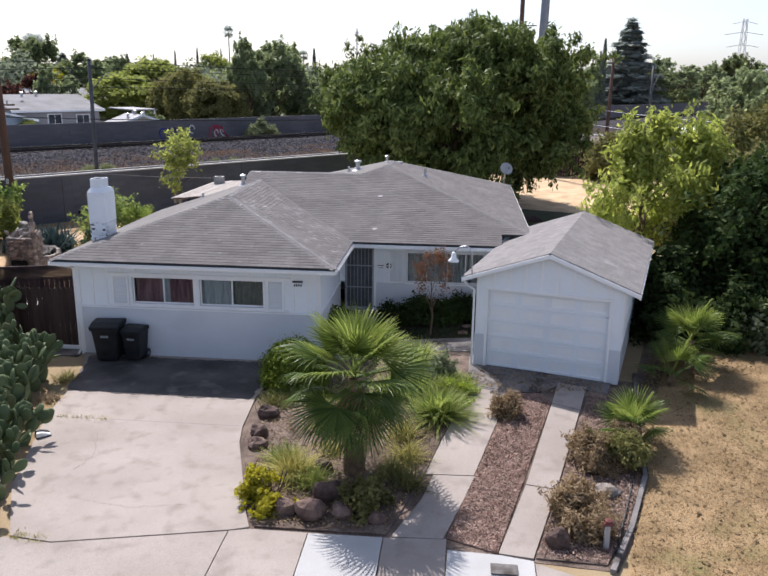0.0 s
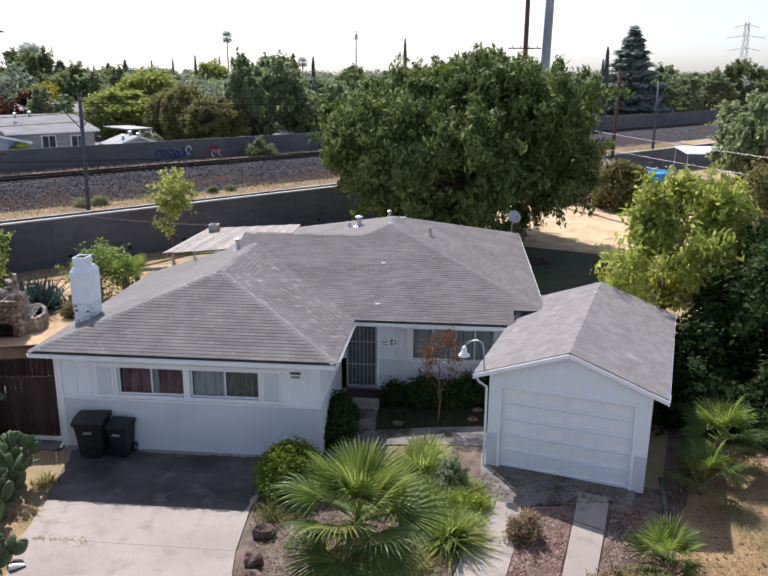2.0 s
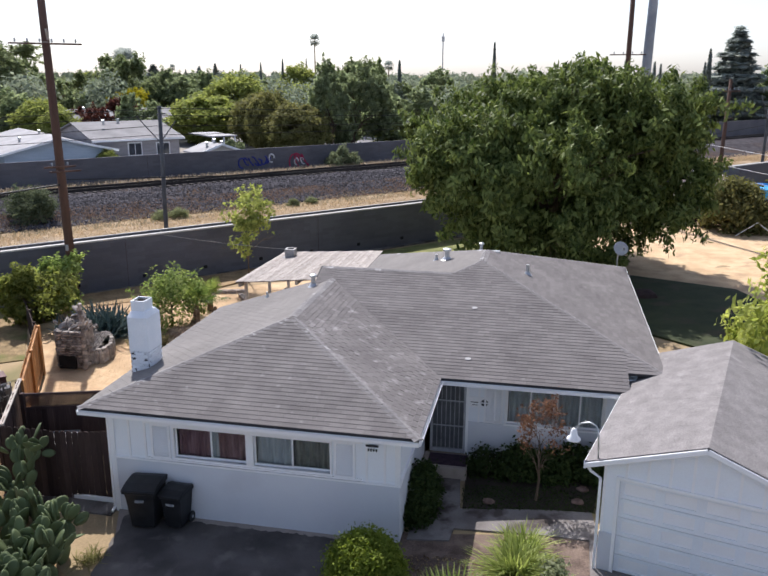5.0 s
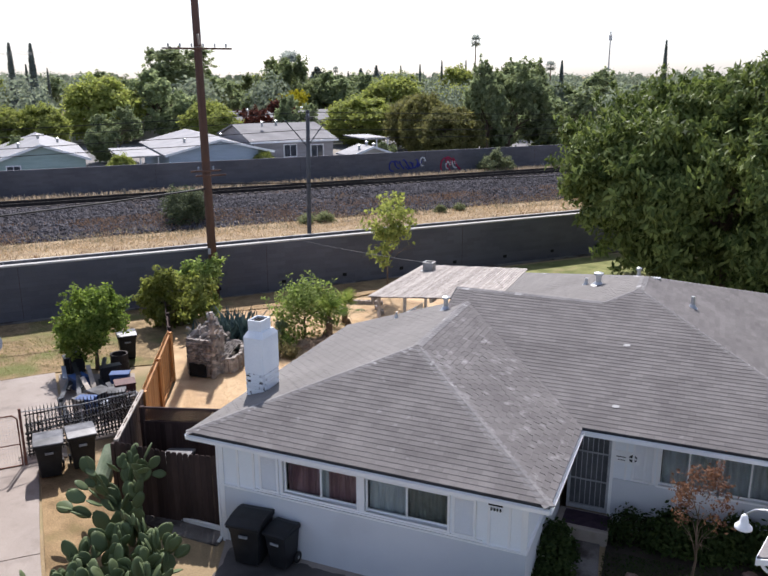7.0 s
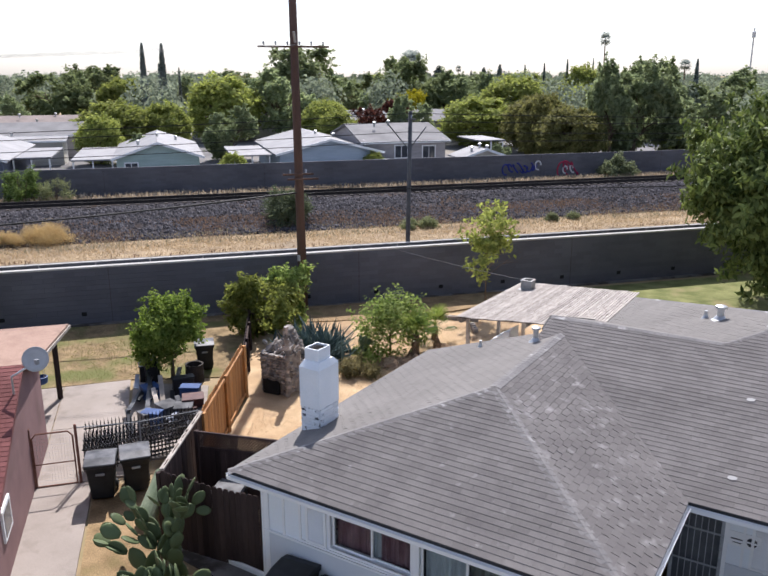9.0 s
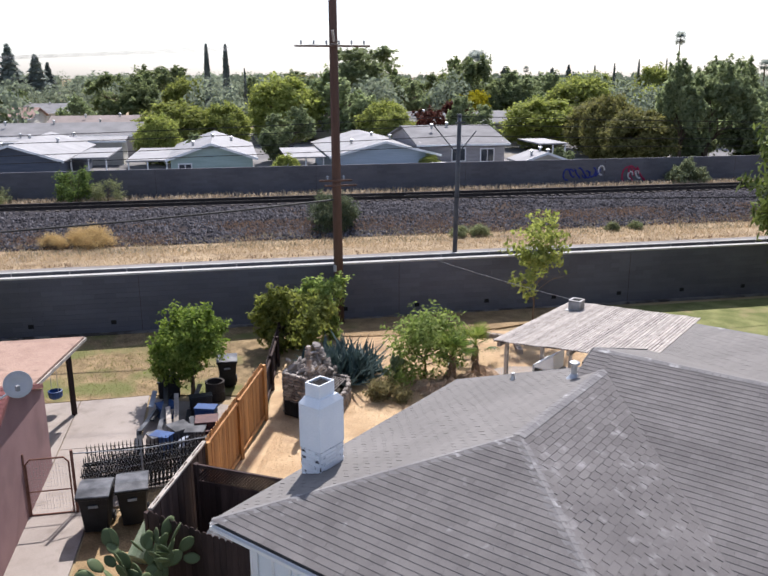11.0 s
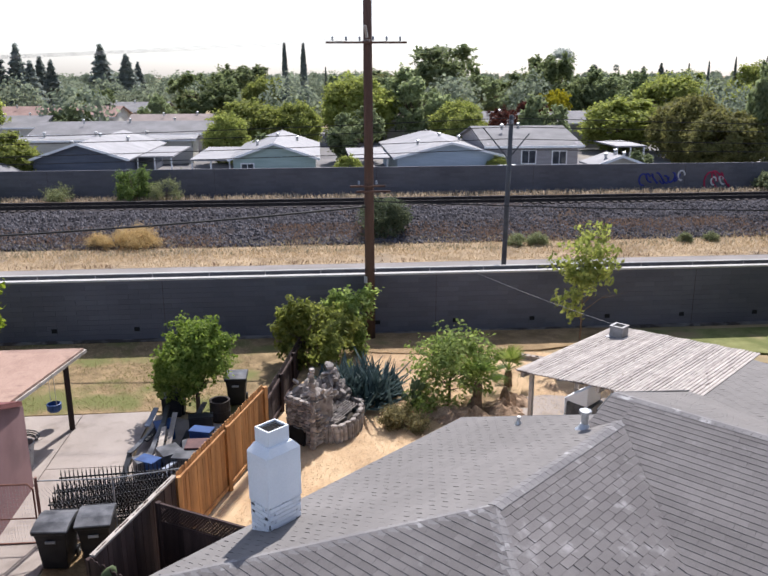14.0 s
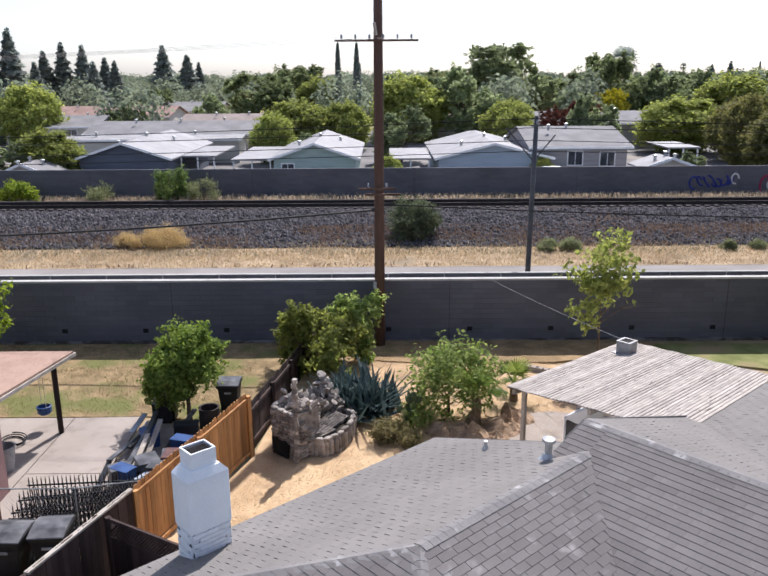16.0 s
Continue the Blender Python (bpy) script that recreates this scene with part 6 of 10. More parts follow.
bush("yellow_shrub", "yellow-green low shrub by the rocks", (-0.95, 13.15, 0.05), (0.45, 0.4, 0.55), LEAF_OLIVE, 8, clumps=90, each=40, spread=0.09, leaf=0.05, rough=0.2)
bush("grey_shrub", "grey-green shrub with pale flower heads", (0.2, 18.75, 0.3), (0.55, 0.5, 0.6), LEAF_GREY, 9, clumps=90, each=36, spread=0.12, leaf=0.05, rough=0.3)
bush("low_herb", "low green ground cover by the walk", (0.55, 17.6, 0.28), (0.5, 0.6, 0.3), LEAF_SHRUB, 10, clumps=110, each=30, spread=0.1, leaf=0.04, rough=0.3)
for i, (x, y, r, h) in enumerate(((3.3, 15.0, 0.62, 0.6), (3.85, 14.9, 0.55, 0.6), (2.85, 13.3, 0.5, 0.5), (2.95, 12.75, 0.4, 0.4), (1.75, 16.9, 0.22, 0.25), (4.2, 15.6, 0.4, 0.4))):
    bush("brown_shrub", "dry brown twiggy shrub in the mulch", (x, y, gz(x, y) + 0.02), (r * 0.72, r * 0.66, h * 0.72), LEAF_BROWN if i != 1 else LEAF_OLIVE, 90 + i, clumps=120, each=60, spread=0.13, leaf=0.028, rough=0.3, long=4.0)
# hardy ground litter: small leaves scattered on the beds
def litter(name, outline, count, size, material, label, seed, category="litter", lift=0.03, flat=0.25):
    g = np.random.default_rng(seed)
    xs, ys = [p[0] for p in outline], [p[1] for p in outline]
    pts = []
    while len(pts) < count:
        x, y = g.uniform(min(xs), max(xs)), g.uniform(min(ys), max(ys))
        inside = False
        for (ax, ay), (bx, by) in zip(outline, outline[1:] + outline[:1]):
            if (ay > y) != (by > y) and x < (bx - ax) * (y - ay) / (by - ay) + ax:
                inside = not inside
        if inside:
            pts.append((x, y, gz(x, y) + lift))
    me = fast_mesh(name, *leaves(np.array(pts), np.tile([0, 0, 1.0], (count, 1)), size, g, 1.8, flat), material)
    return solo(name, me, None, label, category, kind="stuff")


litter("wood_chips", [(0.5, 12.34), (1.36, 12.02), (2.8, 17.5), (2.6, 18.0), (1.78, 17.9), (1.64, 16.9), (1.0, 14.3)], 14000, 0.022, CHIP, "loose brown wood chips", 1, "mulch", 0.04, 0.5)
litter("wood_chips", [(2.0, 11.95), (3.15, 11.9), (3.7, 13.0), (4.25, 14.6), (4.75, 17.6), (3.78, 18.2)], 10000, 0.022, CHIP, "loose brown wood chips", 2, "mulch", 0.05, 0.5)
litter("leaf_litter", [(-2.9, 12.4), (-0.55, 12.4), (0.3, 15.75), (0.9, 18.2), (-0.2, 19.8), (-3.4, 20.0), (-4.2, 17.95), (-3.1, 12.8)], 7000, 0.035, LEAF_BROWN, "dry leaf litter in the planted bed", 3, "litter", 0.06, 0.6)
litter("leaf_litter", [(3.4, 11.3), (9, 11.3), (10, 20), (5.0, 18.2)], 900, 0.05, LEAF_BROWN, "fallen brown leaves on the lawn", 4, "litter", 0.03, 0.3)
litter("dry_grass", [(3.4, 11.3), (12, 11.3), (14, 24), (7, 24), (5.0, 18.2)], 60000, 0.02, LEAF_LAWN, "short dry lawn grass", 5, "grass", 0.045, 0.25)
litter("dry_grass", [(-10.1, 22.2), (-10.1, 28.4), (-7.4, 28.4), (-7.4, 36), (-14, 40), (-21, 34.2), (-16.6, 28.2), (-13.6, 23.2)], 90000, 0.02, LEAF_STRAW, "straw-like dead grass in the yard", 6, "grass", 0.05, 0.3)


litter("leaf_litter", [(1.2, 19.7), (4.3, 18.8), (4.15, 18.3), (2.6, 18.1), (1.0, 18.3)], 700, 0.035, LEAF_BROWN, "dead leaves on the garage apron", 7, "litter", 0.035, 0.4)
litter("leaf_litter", [(5.0, 18.6), (8.4, 20.0), (11.0, 21.8), (10.8, 24.0), (6.8, 24.0)], 2500, 0.05, LEAF_BROWN, "dead leaves under the dark thicket", 8, "litter", 0.02, 0.4)


def boulder(name, label, base, size, material, seed, category="rock"):
    s = Shape().lathe((0, 0, 0), [(0.55, -0.1), (0.9, 0.1), (1.0, 0.4), (0.85, 0.75), (0.5, 0.97), (0.1, 1.05)], 10)
    g = random.Random(seed)
    ph = g.uniform(0, 50)
    s.v = [tuple(c * k * (1 + 0.28 * noise.noise(Vector((x * 1.3 + ph, y * 1.3, z * 1.3)))) for c, k in zip((x, y, z), size)) for x, y, z in s.v]
    return solo(name, s, material, label, category, base, bevel=0.0, smooth=False)


for i, (x, y, r, h) in enumerate(((-3.75, 16.9, 0.26, 0.28), (-3.72, 15.9, 0.22, 0.26), (-3.6, 15.35, 0.24, 0.22), (-2.45, 12.85, 0.22, 0.3), (-1.95, 12.8, 0.3, 0.32), (-1.4, 12.85, 0.22, 0.26), (-1.75, 13.4, 0.28, 0.35), (-0.75, 12.7, 0.2, 0.22), (-2.0, 14.4, 0.2, 0.25), (2.4, 12.35, 0.22, 0.3), (3.5, 14.0, 0.24, 0.2), (3.1, 14.2, 0.2, 0.2), (2.05, 16.7, 0.12, 0.12))):
    boulder("garden_rock", "rounded brown rock bordering the bed" if i not in (10,) else "pale grey rounded rock in the bed", (x, y, gz(x, y)), (r, r * 0.8, h), ROCK_PALE if i == 10 else ROCK, 300 + i)


# prickly pear thicket along the driveway
def pad_mesh(seed):
    s = Shape()
    g = random.Random(seed)
    rings = []
    for j in range(7):
        t = j / 6
        w = 0.5 * math.sin(math.pi * (0.12 + 0.84 * t)) ** 0.75 * (0.75 + 0.35 * t)
        for k in range(10):
            a = 2 * math.pi * k / 10
            s.v.append((w * math.cos(a) * 0.78, w * 0.16 * math.sin(a), t))
    s.f = [(j * 10 + k, j * 10 + (k + 1) % 10, (j + 1) * 10 + (k + 1) % 10, (j + 1) * 10 + k) for j in range(6) for k in range(10)] + [tuple(range(10))[::-1], tuple(range(60, 70))]
    return mesh_of("pad", s, LEAF_CACTUS, smooth=True)


PAD = pad_mesh(1)


def prickly_pear(label, base, count, seed, size=0.36, wide=0.6, limit=3, stems=0):
    c = thing("prickly_pear", label, "cactus", Matrix.Translation(base))
    g = random.Random(seed)
    tips = []
    for i in range(stems or count // 6):
        m = Matrix.Translation((g.uniform(-wide, wide), g.uniform(-wide, wide), -0.05)) @ Matrix.Rotation(g.uniform(0, 6.28), 4, "Z") @ Matrix.Rotation(g.uniform(-0.4, 0.4), 4, "Y")
        tips.append((m, size * 1.25, 0))
    made = 0
    while tips and made < count:
        m, sz, lv = tips.pop(0)
        ob = part("pad", PAD, None, c)
        ob.matrix_basis = m @ Matrix.Scale(sz, 4)
        made += 1
        if lv < limit:
            for k in range(g.choice((1, 2, 2, 3)) if lv < 2 else g.choice((1, 2))):
                a = g.uniform(-0.9, 0.9)
                tip = Matrix.Translation(Vector((math.sin(a) * 0.42 * sz, 0, sz * (0.62 + 0.36 * math.cos(a)))))
                tips.append((m @ tip @ Matrix.Rotation(a * 0.9, 4, "Y") @ Matrix.Rotation(g.uniform(-1.3, 1.3), 4, "Z") @ Matrix.Rotation(g.uniform(-0.25, 0.25), 4, "X"), sz * g.uniform(0.78, 0.98), lv + 1))
    return c


prickly_pear("tall prickly pear cactus by the dark fence", (-11.85, 19.3, 0.1), 70, 5, 0.46, 0.4, 7, 4)
for k, (x, y, n, sz) in enumerate(((-10.6, 18.2, 100, 0.41), (-10.1, 17.1, 110, 0.4), (-9.9, 16.1, 120, 0.39), (-9.6, 15.1, 130, 0.37), (-9.2, 14.2, 150, 0.33), (-8.85, 13.2, 140, 0.32), (-8.45, 12.2, 130, 0.3), (-11.2, 17.4, 90, 0.4), (-10.9, 15.9, 110, 0.38), (-10.5, 14.5, 120, 0.37), (-10.0, 13.0, 120, 0.34), (-9.3, 11.7, 100, 0.32))):
    prickly_pear("dense prickly pear thicket beside the driveway", (x, y, 0), n, 6 + k, sz, 0.6, 5)
blades("grass_tuft", "dry grass tuft at the driveway edge", (-9.55, 18.5, 0.02), 160, 0.35, 0.02, LEAF_OLIVE, 120)
blades("grass_tuft", "dry grass tuft at the driveway edge", (-9.3, 17.2, 0.02), 140, 0.3, 0.02, LEAF_STRAW, 121)
blades("grass_tuft", "dry grass tuft at the driveway edge", (-9.1, 16.0, 0.02), 140, 0.3, 0.02, LEAF_STRAW, 122)

# blades kept near black, the court's shade in their colour
litter("lawn_blades", [(-1.95, 21.9), (1.15, 21.85), (1.25, 22.8), (-2.0, 23.1)], 2800, 0.026, LEAF_DARK, "short lawn grass, court shade in its near-black blades", 9, "grass", 0.03, 1.0)
# court: plum tree, small plants and stones
tree("plum_tree", "slender young plum tree with sparse russet leaves", (-0.2, 22.35, 0.3), 1.8, (0.46, 0.43, 0.8), LEAF_RUSSET, 15, trunk=0.03, clumps=85, each=16, spread=0.12, leaf=0.04, low=-0.9, hollow=0.3, rough=0.5)
bush("dark_shrub", "near-black shrub darkening the court under the front window", (0.75, 23.6, 0.35), (0.4, 0.3, 0.9), LEAF_DARK, 16, clumps=70, each=24, spread=0.1, leaf=0.06)
# extra near-black shrubs added to darken the shaded court
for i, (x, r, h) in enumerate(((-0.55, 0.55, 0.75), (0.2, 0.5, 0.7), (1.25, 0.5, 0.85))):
    bush("dark_shrub", "near-black shrub darkening the court under the front window", (x, 23.5, 0.35), (r, 0.4, h), LEAF_DARK, 216 + i, clumps=110, each=30, spread=0.12, leaf=0.06)
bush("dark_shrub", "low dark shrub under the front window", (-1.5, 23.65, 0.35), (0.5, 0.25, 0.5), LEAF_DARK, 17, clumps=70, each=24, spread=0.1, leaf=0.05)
for i, (x, y) in enumerate(((-1.3, 22.25), (0.75, 22.3), (0.9, 22.9))):
    boulder("stepping_stone", "grey flat stone on the shaded lawn", (x, y, gz(x, y) + 0.01), (0.16, 0.13, 0.08), ROCK, 330 + i, "stone")

# big trees
tree("shade_tree", "huge spreading green shade tree behind the house", (0.1, 46.4, 0.25), 5.2, (7.2, 6.8, 5.15), LEAF_SHADE, 25, trunk=0.45, clumps=1700, each=100, spread=0.4, leaf=0.14, low=-0.95, hollow=0.62, rough=0.24, droop=0.8, tilt=0.55, long=2.6)
tree("ash_tree", "broad yellow-green young ash tree behind the garage", (6.9, 27.8, 0.35), 2.9, (2.3, 2.0, 1.25), LEAF_ASH, 26, trunk=0.13, clumps=170, each=46, spread=0.34, leaf=0.1, low=-0.9, hollow=0.4, rough=0.42, droop=0.7, tilt=0.6, long=2.6)
tree("ash_tree", "upright feathery ash shoot behind the garage", (6.7, 27.6, 0.35), 4.6, (0.75, 0.7, 1.65), LEAF_ASH, 27, trunk=0.07, clumps=110, each=46, spread=0.3, leaf=0.1, low=-0.95, hollow=0.3, rough=0.35, droop=0.6, tilt=0.6, long=2.6)
tree("ash_tree", "upright feathery ash shoot behind the garage", (8.6, 28.0, 0.35), 4.4, (0.6, 0.6, 1.4), LEAF_ASH, 127, trunk=0.06, clumps=80, each=46, spread=0.28, leaf=0.1, low=-0.95, hollow=0.3, rough=0.35, droop=0.6, tilt=0.6, long=2.6)
tree("olive_tree", "dense dark olive-brown tree over the side yard", (12.6, 30.2, 0.4), 3.0, (3.4, 3.4, 2.7), LEAF_OLIVE, 28, trunk=0.22, clumps=260, each=70, spread=0.36, leaf=0.11, low=-0.7, hollow=0.6, rough=0.2)
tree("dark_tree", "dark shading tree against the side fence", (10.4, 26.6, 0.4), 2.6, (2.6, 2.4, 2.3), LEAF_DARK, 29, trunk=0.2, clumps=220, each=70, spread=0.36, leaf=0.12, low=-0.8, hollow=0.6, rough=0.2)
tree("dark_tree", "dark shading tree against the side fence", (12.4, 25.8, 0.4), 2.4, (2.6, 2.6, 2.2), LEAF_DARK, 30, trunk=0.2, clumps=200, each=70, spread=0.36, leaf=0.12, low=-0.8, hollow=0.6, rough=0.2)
# near-black leaf masses added to fill in the shade beside the garage
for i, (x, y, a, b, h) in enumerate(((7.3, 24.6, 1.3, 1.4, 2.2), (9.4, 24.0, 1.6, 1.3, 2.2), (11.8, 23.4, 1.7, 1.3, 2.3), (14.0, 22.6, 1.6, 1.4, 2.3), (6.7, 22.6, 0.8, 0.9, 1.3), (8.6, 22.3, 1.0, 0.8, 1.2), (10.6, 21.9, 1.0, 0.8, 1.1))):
    bush("dark_thicket", "dense thicket, the garage's shade put into its dark leaves", (x, y, 0.35), (a, b, h), LEAF_DARK, 140 + i, clumps=200, each=50, spread=0.25, leaf=0.11, low=-0.2, hollow=0.7, rough=0.25)
bush("pale_shrub", "pale green leafy shrub at the lawn edge", (9.2, 21.4, 0.4), (1.1, 0.9, 1.1), LEAF_GREY, 31, clumps=110, each=26, spread=0.18, leaf=0.09, rough=0.4, hollow=0.5)
bush("tall_shrub", "olive bush at the far end of the dry yard", (11.6, 58.5, 0.3), (1.9, 1.8, 2.8), LEAF_OLIVE, 32, clumps=160, each=45, spread=0.3, leaf=0.16, lift=0.6)

boulder("compost_mound", "dark mound under the big tree", (3.9, 41.0, 0.25), (1.1, 0.6, 0.5), FENCE_OLD, 340, "mound")

# back yard
tree("wall_tree", "thin young tree with yellow-green leaves near the wall", (-14.3, 40.2, 0.25), 3.0, (1.9, 1.6, 1.5), LEAF_BRIGHT, 33, trunk=0.04, clumps=95, each=20, spread=0.2, leaf=0.11, low=-0.9, hollow=0.35, rough=0.4, droop=0.4)
tree("fig_shrub", "leafy green multi-stem shrub in the back yard", (-14.8, 33.05, 0.3), 0.95, (1.45, 1.25, 1.2), LEAF_FIG, 34, trunk=0.05, clumps=150, each=30, spread=0.3, leaf=0.085, low=-0.95, hollow=0.15, rough=0.6)
bush("dry_shrub", "low brown and olive weed clump in the straw", (-14.65, 30.75, 0.28), (0.48, 0.45, 0.36), LEAF_BROWNGREEN, 35, clumps=130, each=40, spread=0.14, leaf=0.035, rough=0.35, long=3.5)
tree("wall_shrub", "yellow-green shrub tree by the utility pole", (-20.2, 32.4, 0.3), 1.1, (1.5, 1.3, 1.2), LEAF_OLIVEGREEN, 36, trunk=0.07, clumps=200, each=48, spread=0.2, leaf=0.1, low=-0.9, hollow=0.5, rough=0.3)
tree("wall_shrub", "darker shrub climbing at the pole's foot", (-20.5, 34.4, 0.3), 1.4, (0.75, 0.75, 1.2), LEAF_FIG, 37, trunk=0.05, clumps=110, each=40, spread=0.16, leaf=0.09, low=-0.9, hollow=0.4, rough=0.4)
blades("agave", "large blue-green agave clump behind the stone grill", (-17.1, 31.45, 0.3), 520, 1.2, 0.13, LEAF_AGAVE, 130, "agave", flop=0.1, spread=0.5, stiff=0.9)
tree("orange_tree", "round dark green citrus tree on the neighbour's lawn", (-19.9, 27.25, 0.3), 1.65, (1.0, 0.95, 1.05), LEAF_CITRUS, 38, trunk=0.07, clumps=420, each=40, spread=0.17, leaf=0.075, low=-0.85, hollow=0.3, rough=0.2)
tree("citrus_tree", "green citrus tree at the yard's edge", (-28.5, 23.2, 0.3), 1.9, (1.4, 1.4, 1.4), LEAF_SHRUB, 39, trunk=0.08, clumps=160, each=46, spread=0.22, leaf=0.1, low=-0.75)
fan_palm("small fan palm sprouting from an old stump", (-13.75, 33.1, 0.3), 0.9, 0.5, 0.65, 12, 61, trunk_r=0.13, low=20, segs=24)
fan_palm("small fan palm by the patio", (-14.2, 35.4, 0.3), 0.5, 0.45, 0.55, 10, 71, trunk_r=0.12, low=10, segs=22)
prickly_pear("small upright cactus in the straw", (-15.2, 31.9, 0.3), 12, 13, 0.3, 0.12, 3)
for i, (x, y, r) in enumerate(((-13.5, 32.5, 0.6), (-14.1, 32.2, 0.55), (-13.2, 33.6, 0.6), (-13.3, 34.4, 0.5), (-12.9, 33.0, 0.35))):
    mound = Shape().lathe((0, 0, -0.05), [(1.25, 0), (1.0, 0.35), (0.7, 0.7), (0.3, 0.95), (0.02, 1.05)], 22)
    mound.v = [(ax * r * (1 + 0.3 * noise.noise(Vector((ax * 2.2, ay * 2.2, i)))), ay * r * 0.85 * (1 + 0.3 * noise.noise(Vector((ax * 2.2, ay * 2.2, i + 9)))), az * r * 0.5 * (1 + 0.9 * noise.noise(Vector((ax * 5, ay * 5, i))))) for ax, ay, az in mound.v]
    solo("soil_mound", mound, DIRT, "reddish dirt mound round the stumps", "mound", (x, y, 0.28))
for i, (x, y, r, h) in enumerate(((-13.3, 33.9, 0.17, 0.75), (-13.75, 32.9, 0.2, 0.6))):
    solo("tree_stump", Shape().lathe((0, 0, -0.1), [(r * 1.9, 0), (r * 1.1, 0.2), (r * 0.8, h * 0.7), (r * 0.25, h)], 7), PALM_TRUNK, "dark broken tree stump in the dirt", "stump", (x, y, 0.3))
for i in range(7):
    s = Shape().span((-0.2, -0.1, 0), (-0.06, 0.1, 0.19)).span((0.06, -0.1, 0), (0.2, 0.1, 0.19)).span((-0.06, -0.1, 0), (0.06, -0.06, 0.19)).span((-0.06, 0.06, 0), (0.06, 0.1, 0.19))
    x, y = -15.6 + i * 0.42 if i < 5 else -13.6 + (i - 5) * 0.3, 37.8 + i * 0.12 if i < 5 else 37.9 - (i - 4) * 0.4
    ob = solo("concrete_block", s, CONCRETE, "hollow grey concrete block in a low border", "block", (x, y, gz(x, y)), group="block border")
    ob.rotation_euler.z = 0.25 if i < 5 else -0.9

# tufts in the driveway's joints
for i, (x, y) in enumerate(((-8.5, 16.29), (-8.2, 16.3), (-7.9, 16.28), (-7.5, 16.29), (-6.95, 11.6), (-6.75, 11.57), (-6.5, 11.55))):
    blades("joint_weed", "thin dry weed in the driveway joint", (x, y, gz(x, y) + 0.02), 40, 0.1, 0.012, LEAF_TUFT, 420 + i, "weed", spread=0.09)
hyd = thing("garden_tap", "red and grey garden tap on a low post by the edging", "tap", Matrix.Translation((3.2, 12.35, 0.05)))
part("post", Shape().tube([(0, 0, -0.05), (0, 0.02, 0.42)], 0.05, 8), CONCRETE_NEW, hyd, "grey post")
part("valve", Shape().tube([(-0.07, 0.02, 0.44), (0.09, 0.02, 0.46)], 0.04, 8), RED_SHINGLE, hyd, "dull red valve")
part("handle", Shape().lathe((0.01, 0.02, 0.5), [(0.06, 0), (0.065, 0.02), (0.02, 0.05)], 10), RED_SHINGLE, hyd)


# ---- fences, grill, bins ----
def picket_fence(name, label, a, b, height, material, board=0.14, rails=(0.35, 1.5), cap=None, top="flat", drop=0.0, rail_side=1.0, post_every=2.4):
    """A board fence from a to b (x, y), each board a part."""
    a, b = Vector((*a, 0)), Vector((*b, 0))
    d = (b - a).normalized()
    ang = math.atan2(d.y, d.x)
    f = thing(name, label, "fence", Matrix.Translation((a.x, a.y, gz(a.x, a.y))), kind="structure")
    ln = (b - a).length
    n = int(ln / board)
    if top == "ear":
        prof = [(-board / 2 + 0.004, 0), (board / 2 - 0.004, 0), (board / 2 - 0.004, height - 0.05), (board / 2 - 0.035, height), (-board / 2 + 0.035, height), (-board / 2 + 0.004, height - 0.05)]
    else:
        prof = [(-board / 2 + 0.004, 0), (board / 2 - 0.004, 0), (board / 2 - 0.004, height), (-board / 2 + 0.004, height)]
    me = mesh_of("board", Shape().prism(prof, -0.009, 0.009, 1), material)
    g = random.Random(n)
    for i in range(n):
        p = a + d * (board * (i + 0.5))
        ob = part("board", me, None, f)
        ob.matrix_basis = Matrix.Translation((p.x - a.x, p.y - a.y, gz(p.x, p.y) - gz(a.x, a.y) + 0.03 + g.uniform(-0.012, 0.012) - drop * i / n)) @ Matrix.Rotation(ang + g.uniform(-0.02, 0.02), 4, "Z") @ Matrix.Rotation(g.uniform(-0.008, 0.008), 4, "X")
    side = Vector((-d.y, d.x, 0)) * rail_side * 0.035
    for h in rails:
        part("rail", Shape().beam(side + Vector((0, 0, h)), b - a + side + Vector((0, 0, h + gz(b.x, b.y) - gz(a.x, a.y) - drop)), 0.05, 0.09), material, f)
    k = max(1, round(ln / post_every))
    for i in range(k + 1):
        p = (b - a) * (i / k) + side * 1.9
        q = a + p
        z = gz(q.x, q.y) - gz(a.x, a.y)
        part("post", Shape().span((p.x - 0.05, p.y - 0.05, z - 0.1), (p.x + 0.05, p.y + 0.05, z + height - 0.05 - drop * i / k)), material, f)
    if cap is not None:
        part("cap_rail", Shape().beam(Vector((0, 0, height + 0.02)), b - a + Vector((0, 0, height + 0.02 + gz(b.x, b.y) - gz(a.x, a.y) - drop)), 0.1, 0.045), cap, f, "sunlit top rail")
    return f


picket_fence("side_fence", "dark weathered board fence beside the house", (-12.85, 20.35), (-10.12, 20.95), 1.78, FENCE_OLD, top="ear", rail_side=1)
picket_fence("yard_fence", "dark weathered board fence along the neighbour's strip", (-12.85, 20.4), (-14.15, 22.9), 1.78, FENCE_OLD, cap=WOOD_SCRAP)
picket_fence("new_fence", "fresh orange cedar board fence along the yard", (-14.2, 22.95), (-16.75, 27.3), 1.8, FENCE_NEW, top="ear", rails=(0.12, 1.64), rail_side=-1)
picket_fence("old_fence", "grey-brown old board fence behind the stone grill", (-16.8, 27.35), (-22.3, 34.0), 1.4, FENCE_OLD, top="ear", rail_side=-1, rails=(0.3, 1.2), drop=0.45)
